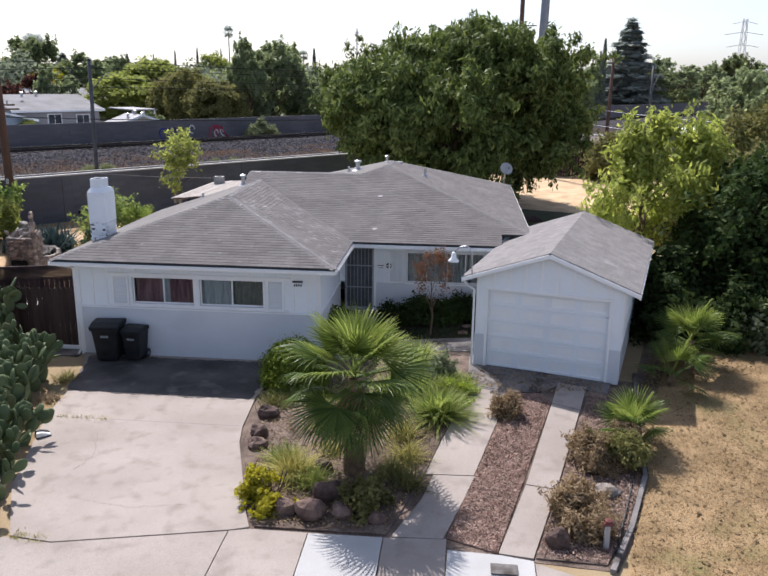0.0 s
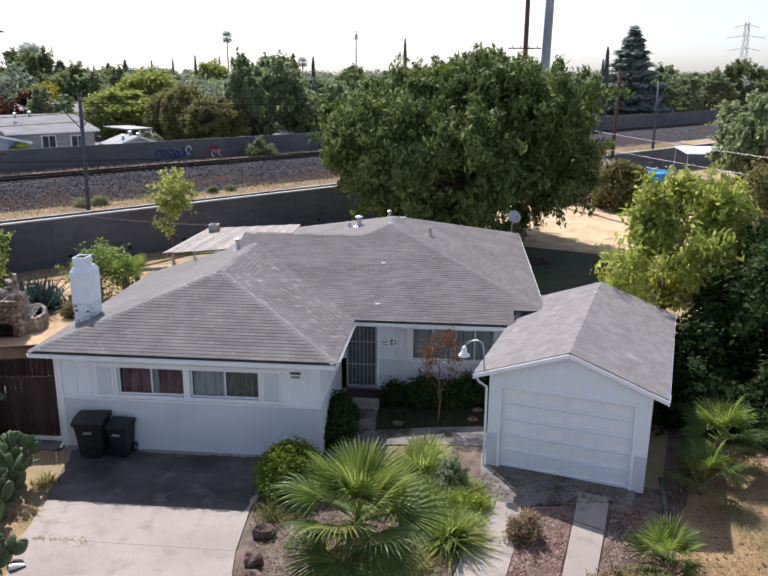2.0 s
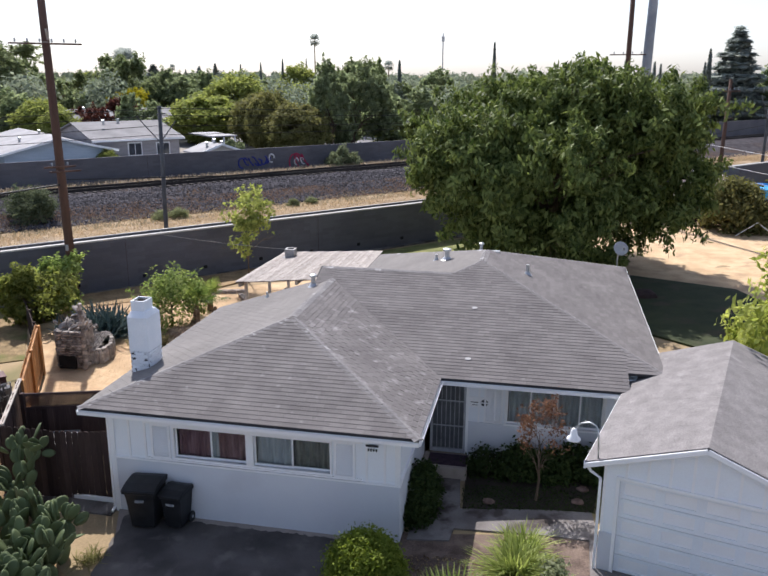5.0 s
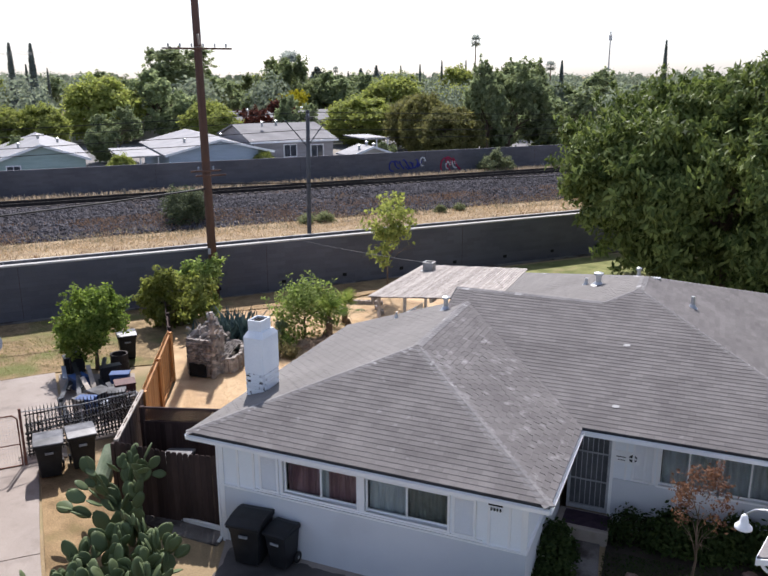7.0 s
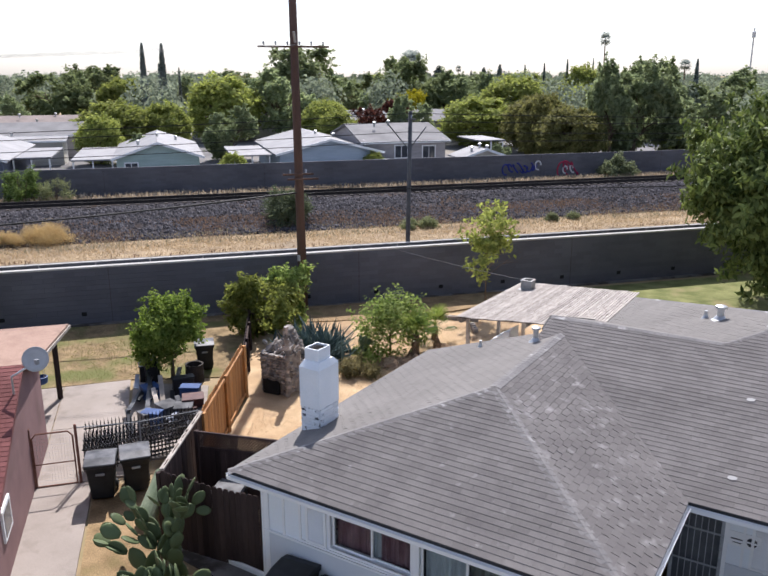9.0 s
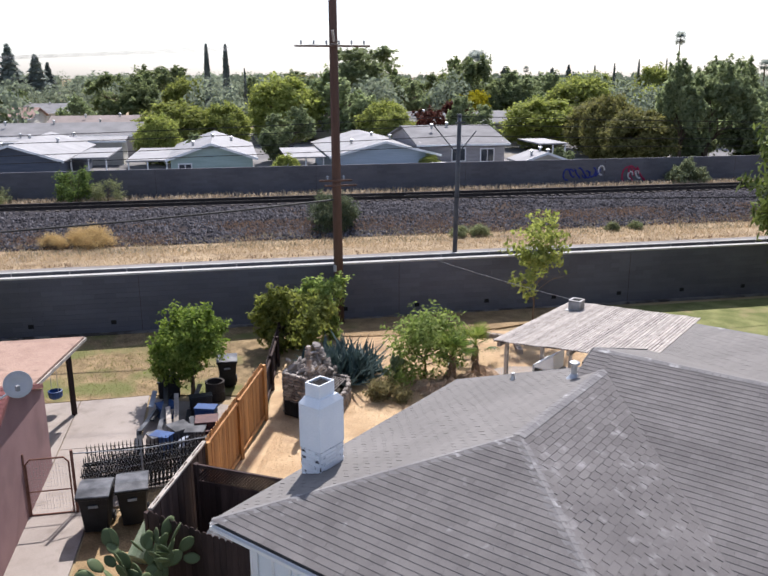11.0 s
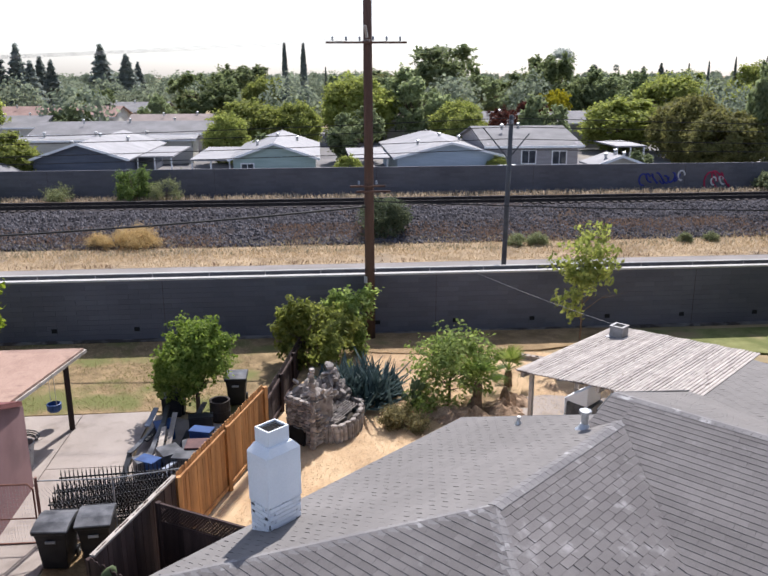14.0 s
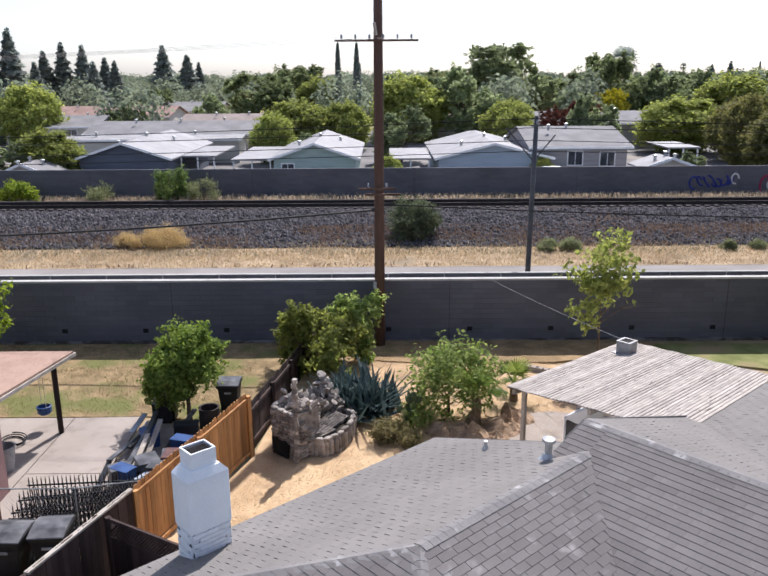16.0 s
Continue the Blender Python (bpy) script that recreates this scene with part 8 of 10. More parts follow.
for k, (y, m) in enumerate(((-0.07, TRIM), (0.08, BIN_BLACK))):
    sh = part("shoe", Shape().prism([(-0.14, 0), (0.15, 0), (0.16, 0.04), (0.08, 0.07), (-0.03, 0.11), (-0.13, 0.11)], y - 0.05, y + 0.05, 1), m, pair, bevel=0.015)
    part("sole", Shape().prism([(-0.15, 0), (0.16, 0), (0.165, 0.02), (-0.15, 0.02)], y - 0.054, y + 0.054, 1), BIN_BLACK, sh)

GREY_TUB = mat("pale_grey_tub", (0.3, 0.3, 0.3), (0.38, 0.38, 0.375), 0.6, 4, 30, 0.05)
p = rf(2.75, 30.0)
tub = thing("rubbish_tub", "pale grey plastic tub standing under the patio cover", "tub", Matrix.Translation((p.x, p.y, gz(p.x, p.y) + 0.03)))
part("body", Shape().lathe((0, 0, 0), [(0.2, 0), (0.27, 0.62), (0.29, 0.64), (0.29, 0.68), (0.25, 0.68), (0.18, 0.05)], 18), GREY_TUB, tub)
part("handle", Shape().tube([(0.27, -0.07, 0.55), (0.32, -0.07, 0.55), (0.32, 0.07, 0.55), (0.27, 0.07, 0.55)], 0.012, 6), GREY_TUB, tub)
p = rf(2.2, 31.6)
ring = [Vector((0.3 * math.cos(t) * (1 + 0.03 * t), 0.24 * math.sin(t) * (1 + 0.03 * t), 0.02 + 0.006 * t)) for t in np.arange(0, 15.5, 0.35)]
solo("hose_coil", Shape().tube(ring, 0.018, 6), BIN_BLACK, "coiled black garden hose lying on the slab", "hose", (p.x, p.y, gz(p.x, p.y) + 0.035))


# ---- railway corridor ----
def block_wall(name, label, n0, thick, z0, z1, u0, u1, near, far, cap, joints):
    """A long wall of blocks with expansion joints and a cap."""
    w = thing(name, label, "wall", Matrix.Translation(rf((u0 + u1) / 2, n0)), kind="structure")
    core = Shape()
    rbox(core, u0, u1, n0 + 0.02, n0 + thick, z0 - 0.4, z1)
    part("core", core, SOUND_WALL, w, world=True)
    bl, bh = 0.8, 0.2
    s = Shape()
    k, z = 0, z0
    while z < z1 - 0.05:
        u = u0 + (bl / 2 if k % 2 else 0)
        while u < u1:
            if near <= u <= far:
                top = min(z + bh - 0.006, z1)
                p = [rf(a, n0 + 0.02 - d, c) for d in (0, 0.012) for a, c in ((u + 0.004, z), (u + bl - 0.004, z), (u + bl - 0.004, top), (u + 0.004, top))]
                s.add(p, [(4, 5, 6, 7), (0, 1, 5, 4), (1, 2, 6, 5), (2, 3, 7, 6), (3, 0, 4, 7)])
            u += bl
        z += bh
        k += 1
    me = bpy.data.meshes.new("blocks")
    me.from_pydata(s.v, [], s.f)
    me.materials.append(SOUND_BLOCK)
    part("blocks", me, None, w, "grey blocks in running bond", world=True, kind="stuff")
    if cap:
        part("cap", rbox(Shape(), u0, u1, n0 - 0.03, n0 + thick + 0.03, z1, z1 + 0.07), WALL_CAP, w, "pale concrete cap", world=True)
    for u in joints:
        part("joint", rbox(Shape(), u, u + 0.014, n0 + 0.001, n0 + 0.01, z0, z1), FENCE_OLD, w, world=True)
    return w


near_wall = block_wall("wall_near", "long dark grey block sound wall with a pale cap", 40.2, 0.2, 0.1, 2.62, -110, 150, -34, 66, True, np.arange(-101.5, 150, 10.6))
for u in np.arange(-31, 66, 3.12):
    # black plates on the face paint in the dark of the holes
    hole = part("weep_hole", rbox(Shape(), u, u + 0.2, 40.175, 40.2, 0.62, 0.78), BLACK_HOLE, near_wall, world=True)
kerb = Shape()
rbox(kerb, -110, 150, 39.95, 40.19, 0.0, 0.3)
solo("wall_footing", kerb, CONCRETE_OLD, "low dark concrete footing along the wall", "footing", kind="structure")
block_wall("wall_far", "long grey block sound wall beyond the track", 71.7, 0.2, 0.9, 3.25, -140, 190, -50, 80, False, np.arange(-135, 190, 12.5))

GUARD = mat("dull_guard_rail", (0.1, 0.1, 0.105), (0.15, 0.15, 0.155), 0.7, 2, 30, 0.1)
rail = thing("guard_rail", "low grey guard rail of long blocks behind the wall", "guard rail", Matrix.Translation(rf(10, 41.0, 0.95)), kind="structure")
for u in np.arange(-40, 62, 2.2):
    part("rail_block", rbox(Shape(), u, u + 2.15, 41.1, 41.2, 2.3, 2.66), GUARD, rail, world=True)
    part("rail_top", rbox(Shape(), u, u + 2.15, 41.08, 41.22, 2.66, 2.69), WALL_CAP, rail, world=True)
    part("support", rbox(Shape(), u + 2.155, u + 2.195, 41.1, 41.2, 0.9, 2.68), WALL_CAP, rail, world=True)

track = thing("railway_track", "single railway track on dark sleepers", "railway", Matrix.Translation(rf(0, 63, 1.7)), kind="structure")
for n in (62.5, 63.94):
    s = Shape()
    prof = [(-0.07, 0), (0.07, 0), (0.03, 0.03), (0.03, 0.12), (0.036, 0.135), (0.036, 0.17), (-0.036, 0.17), (-0.036, 0.135), (-0.03, 0.12), (-0.03, 0.03)]
    k = len(prof)
    s.add([rf(u, n + o, 1.81 + h * 1.3) for u in (-140, 190) for o, h in prof], [tuple(range(k)), tuple(range(k, 2 * k))[::-1]] + [(i, k + i, k + (i + 1) % k, (i + 1) % k) for i in range(k)])
    part("rail", s, RAIL_STEEL, track, "rusty steel rail", world=True)
sl = mesh_of("sleeper", rbox(Shape(), -0.12, 0.12, -1.3, 1.3, -0.1, 0.1), SLEEPER)
for u in np.arange(-50, 88, 0.62):
    ob = new("sleeper", sl)
    ob.parent = track
    ob.matrix_parent_inverse = track.matrix_basis.inverted()
    ob.location = rf(u, 63.22, 1.715)
solo("spoil_bank", rbox(Shape(), -140, 190, 66.0, 67.0, 1.2, 1.6), BALLAST, "dark stone shoulder behind the track", "ballast", kind="structure")


LEAF_VERGE = leaf_mat("golden_verge_blade", (0.33, 0.25, 0.155), (0.49, 0.385, 0.255), 0.3, 0.8)
LEAF_MUTED = leaf_mat("grey_brown_weed_leaf", (0.17, 0.15, 0.1), (0.3, 0.265, 0.18), 0.3, 0.8)
LEAF_PALEWEED = leaf_mat("pale_weed_stalk", (0.3, 0.245, 0.18), (0.5, 0.425, 0.33), 0.3, 0.8)
LEAF_RUSTY = leaf_mat("rusty_weed_leaf", (0.15, 0.1, 0.072), (0.31, 0.21, 0.148), 0.25, 0.8)
# grass along the corridor
def verge_grass(name, u0, u1, n0, n1, count, size, material, label, seed, patch=0.0):
    g = np.random.default_rng(seed)
    u, n = g.uniform(u0, u1, count), g.uniform(n0, n1, count)
    dens = np.array([noise.noise(Vector((a * 0.25, b * 0.4, seed))) for a, b in zip(u, n)])
    keep = dens - patch > g.uniform(-0.75, 0.1, count) * (1 - 2.2 * patch)
    u, n = u[keep], n[keep]
    pts = np.array([tuple(rf(a, b, 0)) for a, b in zip(u, n)])
    pts[:, 2] = [gz(x, y) for x, y, _ in pts]
    c = len(pts)
    h = size * g.uniform(0.5, 1.3, c)
    a = g.uniform(0, 6.283, c)
    side = np.stack([np.cos(a), np.sin(a), 0 * a], 1) * (h * 0.13)[:, None]
    tip = np.stack([g.normal(0, 0.45, c), g.normal(0, 0.45, c), np.ones(c)], 1) * h[:, None]
    v = np.stack([pts - side, pts + side, pts + tip + side * 0.5, pts + tip - side * 0.5], 1)
    me = fast_mesh(name, v.reshape(-1, 3), np.arange(4 * c).reshape(-1, 4), material)
    return solo(name, me, None, label, "grass", kind="stuff")


verge_grass("tall_dry_grass", -70, 100, 49.25, 53.7, 180000, 0.085, LEAF_VERGE, "tall golden dry grass along the verge", 3)
verge_grass("tall_dry_grass", -70, 100, 50.6, 54.2, 30000, 0.17, LEAF_VERGE, "taller pale grass along the bank's foot", 13)
verge_grass("grey_weeds", -60, 80, 51.6, 54.6, 20000, 0.18, LEAF_MUTED, "grey-green weeds in the dry verge", 14)
verge_grass("dry_weeds", -60, 80, 68.7, 71.4, 16000, 0.34, LEAF_PALEWEED, "dry straw weeds under the far wall", 4)
verge_grass("brown_weeds", -60, 80, 53.4, 57.4, 110000, 0.17, LEAF_RUSTY, "brown weeds creeping up the ballast", 5, 0.12)
verge_grass("edge_tufts", -60, 80, 49.25, 49.6, 1600, 0.16, LEAF_RUSTY, "small brown tufts along the service road", 15, 0.15)
verge_grass("yard_grass", -22, 8, 33.4, 39.8, 26000, 0.05, LEAF_VERGE, "thin dry grass on the neighbour's lawn", 6)
verge_grass("yard_grass", -22, 8, 33.4, 37.5, 26000, 0.055, LEAF_OLIVE, "thin olive grass on the neighbour's lawn", 7)


def rail_bush(label, u, n, size, material, seed, clumps=140, leaf=0.1, lift=0.2):
    p = rf(u, n)
    return bush("wayside_bush", label, (p.x, p.y, gz(p.x, p.y)), size, material, seed, clumps=clumps, each=40, spread=min(0.22, 0.2 * size[0]), leaf=leaf * min(1.0, 0.5 + 0.4 * size[0]), lift=lift * min(1.0, size[0]), rough=0.2)


LEAF_WEEDTREE = leaf_mat("weed_sapling_leaf", (0.07, 0.11, 0.035), (0.2, 0.26, 0.09), 0.4)
LEAF_SAGE = leaf_mat("sage_weed_leaf", (0.16, 0.18, 0.09), (0.3, 0.32, 0.17), 0.35, 0.8)
LEAF_TUMBLE = leaf_mat("tumble_bush_leaf", (0.075, 0.095, 0.055), (0.14, 0.16, 0.09), 0.3)
rail_bush("dark grey-green tumble bush on the bank", 14.3, 55.8, (1.5, 1.4, 1.7), LEAF_TUMBLE, 201, 300, 0.07)
LEAF_GOLD = leaf_mat("golden_twig_leaf", (0.36, 0.26, 0.125), (0.52, 0.4, 0.21), 0.35)
rail_bush("golden dry bush on the bank", 0.3, 54.3, (1.45, 0.8, 0.5), LEAF_GOLD, 202, 420, 0.035)
rail_bush("tan dry bush on the bank", -1.5, 54.0, (0.8, 0.6, 0.3), LEAF_GOLD, 203, 240, 0.035)
rail_bush("grey-green weed on the verge", 21.4, 52.6, (0.5, 0.45, 0.42), LEAF_SAGE, 204, 200, 0.04)
rail_bush("green weed on the verge", 22.6, 52.7, (0.55, 0.5, 0.5), LEAF_SAGE, 205, 200, 0.04)
rail_bush("grey-green weed on the verge", 31.2, 52.6, (0.38, 0.35, 0.35), LEAF_SAGE, 206, 200, 0.04)
rail_bush("grey-green weed on the verge", 32.8, 52.7, (0.36, 0.35, 0.34), LEAF_SAGE, 207, 200, 0.04)
rail_bush("green sapling bush beyond the track", -3.0, 69.4, (1.3, 1.1, 2.3), LEAF_WEEDTREE, 208, 130, 0.09, 0.4)
rail_bush("grey-green bush beyond the track", -0.9, 69.5, (1.1, 1.0, 1.2), LEAF_SAGE, 209, 90, 0.06)
rail_bush("low green bush beyond the track", -8.5, 69.5, (1.1, 0.9, 0.8), LEAF_SAGE, 210, 110, 0.06)
rail_bush("pale green bush beside the painted wall", 47.0, 70.2, (1.5, 1.1, 1.4), LEAF_GREY, 211, 200)
rail_bush("pale dry bush along the track", 93.0, 69.0, (2.6, 2.0, 2.6), LEAF_GREY, 212, 180, 0.2)
rail_bush("green bush at the wall's end", -14.5, 69.2, (1.5, 1.2, 1.1), LEAF_SHRUB, 213)

# spray paint on the far wall: plain scrawled shapes
paint = thing("wall_paint", "blue and red sprayed scrawl on the far wall", "graffiti", Matrix.Translation(rf(40, 71.6, 1.7)))
g = random.Random(4)
def scrawl(name, u0, z0, w, h, material, seed, loops):
    q = random.Random(seed)
    for k in range(loops):
        s = Shape()
        cu, cz, r = u0 + w * (k + 0.5) / loops, z0 + q.uniform(-0.1, 0.1) * h, h * q.uniform(0.3, 0.5)
        s.tube([rf(cu + r * 0.7 * math.cos(t + k), 71.69, cz + r * math.sin(t * 1.0 + 0.3 * k)) for t in np.arange(0, 5.4, 0.5)], 0.075, 5)
        part(name, s, material, paint, world=True)
scrawl("blue_scrawl", 36.3, 2.05, 3.3, 1.0, PAINT_BLUE, 1, 7)
scrawl("white_scrawl", 39.3, 2.2, 0.8, 0.8, PAINT_WHITE, 2, 1)
scrawl("red_scrawl", 41.9, 1.85, 1.8, 1.9, PAINT_RED, 3, 3)
scrawl("white_scrawl", 42.1, 1.85, 1.4, 1.0, PAINT_WHITE, 4, 2)


# poles and wires
def utility_pole(label, base, height, r0, r1, arms, material=POLE_WOOD, lean=(0, 0), along=None):
    """A pole with crossarms (height, length, insulators)."""
    along = RU if along is None else along
    p = thing("utility_pole", label, "utility pole", Matrix.Translation(base))
    top = Vector((lean[0], lean[1], height))
    part("pole", Shape().tube([(0, 0, -0.3), top * 0.5, top], [r0, (r0 + r1) / 2, r1], 12), material, p, smooth=True)
    for h, ln, pins, off in arms:
        c = top * (h / height) + Vector((-RN.x, -RN.y, 0)) * (r0 + 0.03)
        arm = part("crossarm", Shape().beam(c - along * ln * (0.5 + off), c + along * ln * (0.5 - off), 0.06, 0.075), material, p)
        for k in range(pins):
            q = c + along * ln * ((k + 0.5) / pins - 0.5 - off)
            part("insulator", Shape().lathe(q + Vector((0, 0, 0.05)), [(0.02, 0), (0.045, 0.05), (0.03, 0.08), (0.05, 0.11), (0.02, 0.16)], 8), POLE_FAR, arm)
    return p


P1 = rf(12.45, 39.55, 0.25)
pole1 = utility_pole("tall brown wooden utility pole before the wall", P1, 16.0, 0.2, 0.15, [(11.05, 2.9, 6, 0.02), (5.95, 1.3, 2, 0.05), (5.75, 1.3, 0, -0.1)], lean=(-0.5, 0.48))
part("bracket", Shape().tube([(0.12, -0.18, 11.2), (0.15, -0.3, 11.6)], 0.05, 8), METAL, pole1, "metal bracket")
part("sign_tag", Shape().span((-0.06, -0.26, 2.3), (0.06, -0.2, 2.55)), CONCRETE_NEW, pole1, "pale tag")
P2 = rf(19.0, 45.3, 0.95)
pole2 = utility_pole("slim grey steel pole beside the service road", P2, 7.5, 0.12, 0.1, [(7.1, 0.5, 1, 0)], POLE_STEEL, lean=(0.1, 0.05))
part("brace", Shape().tube([(0.05, 0, 5.6), (0.05 + RU.x * 0.9, RU.y * 0.9, 6.7)], 0.03, 6), POLE_STEEL, pole2)
part("brace", Shape().tube([(0.05, 0, 5.6), (0.05 - RU.x * 1.2, -RU.y * 1.2, 7.0)], 0.03, 6), POLE_STEEL, pole2)


def cable(name, label, a, b, sag, r=0.012, material=WIRE, steps=14, group="overhead cables"):
    a, b = Vector(a), Vector(b)
    pts = [a.lerp(b, t) - Vector((0, 0, sag * 4 * t * (1 - t))) for t in np.linspace(0, 1, steps)]
    base = pts[0].copy()
    s = Shape().tube([p - base for p in pts], r, 5)
    return solo(name, s, material, label, "cable", base, group=group)


for z, off, sag in ((7.95, 0.0, 0.9), (7.4, 0.35, 0.9), (6.9, 0.7, 0.7), (8.35, -0.3, 1.0)):
    cable("line_wire", "thin dark line wire along the railway", rf(-75, 45.3 + off, z + 0.3), rf(19.0, 45.3 + off, z), sag, 0.016)
    cable("line_wire", "thin dark line wire along the railway", rf(19.0, 45.3 + off, z), rf(115, 45.3 + off, z + 0.5), sag, 0.016)
cable("telephone_cable", "thick black cable slung between poles", rf(12.3, 39.5, 5.45), rf(-40, 39.6, 5.7), 1.2, 0.042)
cable("telephone_cable", "thick black cable slung between poles", rf(12.6, 39.5, 5.65), rf(70, 39.7, 6.0), 0.9, 0.022)
for k in range(4):
    o = -1.2 + k * 0.8
    cable("line_wire", "thin overhead wire from the tall pole", rf(12.4 + o, 39.4, 11.4), rf(-80, 39.4 + o, 12.5), 1.6, 0.005, WIRE_FAINT)
cable("service_drop", "pale service cable down to the patio roof", rf(16.6, 40.1, 2.7), (-10.75, 35.75, 3.05), 0.06, 0.007, WIRE_FAINT)


# ---- beyond the track ----
def mobile_home(label, u0, u1, n0, n1, wall, roof_m, eave=3.3, peak=4.5, windows=(), z0=0.95, carport=None, ridge_u=True):
    """A low gabled home with its gable towards the track (ridge across it) or its long side."""
    h = thing("mobile_home", label, "house", Matrix.Translation(rf((u0 + u1) / 2, (n0 + n1) / 2, z0)), "mobile homes")
    part("wall", rbox(Shape(), u0, u1, n0, n1, z0 - 0.2, eave), wall, h, world=True)
    o = 0.45
    if ridge_u:
        um = (u0 + u1) / 2
        for n in (n0, n1 - 0.1):
            gs = Shape().add([rf(u0, n, eave), rf(u1, n, eave), rf(um, n, peak - 0.1), rf(u0, n + 0.1, eave), rf(u1, n + 0.1, eave), rf(um, n + 0.1, peak - 0.1)], [(0, 1, 2), (5, 4, 3), (0, 3, 4, 1), (1, 4, 5, 2), (2, 5, 3, 0)])
            part("gable", gs, wall, h, world=True)
        dz = (peak - eave) * o / (um - u0)
        rs = Shape().slab([rf(u0 - o, n0 - o, eave - dz), rf(um, n0 - o, peak), rf(um, n1 + o, peak), rf(u0 - o, n1 + o, eave - dz)], 0.12).slab([rf(um, n0 - o, peak), rf(u1 + o, n0 - o, eave - dz), rf(u1 + o, n1 + o, eave - dz), rf(um, n1 + o, peak)], 0.12)
        ro = part("roof", rs, roof_m, h, world=True)
        part("fascia", Shape().beam(rf(u0 - o, n0 - o - 0.03, eave - dz - 0.07), rf(um, n0 - o - 0.03, peak - 0.07), 0.05, 0.2).beam(rf(um, n0 - o - 0.03, peak - 0.07), rf(u1 + o, n0 - o - 0.03, eave - dz - 0.07), 0.05, 0.2), TRIM, h, world=True)
    else:
        nm = (n0 + n1) / 2
        rs = Shape().slab([rf(u0 - o, n0 - o, eave - 0.1), rf(u1 + o, n0 - o, eave - 0.1), rf(u1 + o, nm, peak), rf(u0 - o, nm, peak)], 0.12).slab([rf(u0 - o, nm, peak), rf(u1 + o, nm, peak), rf(u1 + o, n1 + o, eave - 0.1), rf(u0 - o, n1 + o, eave - 0.1)], 0.12)
        ro = part("roof", rs, roof_m, h, world=True)
        part("fascia", rbox(Shape(), u0 - o, u1 + o, n0 - o - 0.05, n0 - o, eave - 0.28, eave - 0.1), TRIM, h, world=True)
        for u in (u0, u1 - 0.1):
            gs = Shape().add([rf(u, n0, eave), rf(u, n1, eave), rf(u, nm, peak - 0.1), rf(u + 0.1, n0, eave), rf(u + 0.1, n1, eave), rf(u + 0.1, nm, peak - 0.1)], [(0, 1, 2), (5, 4, 3), (0, 3, 4, 1), (1, 4, 5, 2), (2, 5, 3, 0)])
            part("gable", gs, wall, h, world=True)
    for k in range(3):
        q = rf(u0 + (u1 - u0) * (0.25 + 0.25 * k), n0 + (n1 - n0) * (0.3 + 0.15 * k))
        zz = eave + (peak - eave) * (0.5 if ridge_u and k != 1 else 0.9)
        part("roof_vent", Shape().lathe((q.x, q.y, zz - 0.1), [(0.12, 0), (0.12, 0.4), (0.2, 0.42), (0.2, 0.5), (0.05, 0.56)], 8), METAL, ro)
    for a, b, c, d in windows:
        w = part("window", rbox(Shape(), a - 0.1, b + 0.1, n0 - 0.06, n0 - 0.003, c - 0.1, d + 0.1), TRIM, h, "white-framed window", world=True)
        part("pane", rbox(Shape(), a, (a + b) / 2 - 0.03, n0 - 0.075, n0 - 0.062, c, d), GLASS_FAR, w)
        part("pane", rbox(Shape(), (a + b) / 2 + 0.03, b, n0 - 0.075, n0 - 0.062, c, d), GLASS_FAR, w)
    if carport:
        a, b, c, d = carport
        p = part("carport_roof", rbox(Shape(), a, b, c, d, eave - 0.35, eave - 0.22), ROOF_WHITE, h, "pale flat awning", world=True)
        for u in np.linspace(a + 0.2, b - 0.2, 3):
            part("post", rbox(Shape(), u - 0.06, u + 0.06, c + 0.15, c + 0.27, z0, eave - 0.35), TRIM, p)
    return h


ROOF_WHITE = mat("pale_grey_metal_roof", (0.2352, 0.231, 0.2352), (0.3024, 0.2957, 0.3007), 0.7, 0.6, 20, 0.05)
ROOF_GREY = mat("grey_composition_roof", (0.17, 0.166, 0.168), (0.23, 0.224, 0.226), 0.9, 0.6, 20, 0.1)
ROOF_BROWN = mat("brown_composition_roof", (0.2, 0.165, 0.15), (0.27, 0.22, 0.2), 0.9, 0.6, 20, 0.1)
ROOF_RED = mat("terracotta_roof", (0.22, 0.14, 0.115), (0.29, 0.19, 0.16), 0.9, 0.6, 20, 0.1)
H_SLATE = mat("slate_blue_siding", (0.09, 0.105, 0.14), (0.12, 0.135, 0.17), 0.8, 0.6, 20, 0.05, stretch=(1, 1, 8))
H_GREEN = mat("pale_green_siding", (0.33, 0.43, 0.4), (0.4, 0.5, 0.47), 0.8, 0.6, 20, 0.05, stretch=(1, 1, 8))
H_BLUE = mat("pale_blue_siding", (0.36, 0.43, 0.5), (0.43, 0.5, 0.57), 0.8, 0.6, 20, 0.05, stretch=(1, 1, 8))
H_GREY = mat("warm_grey_siding", (0.3, 0.28, 0.285), (0.37, 0.35, 0.355), 0.8, 0.6, 20, 0.05, stretch=(1, 1, 8))
H_CREAM = mat("cream_siding", (0.55, 0.52, 0.46), (0.63, 0.6, 0.54), 0.8, 0.6, 20, 0.05, stretch=(1, 1, 8))

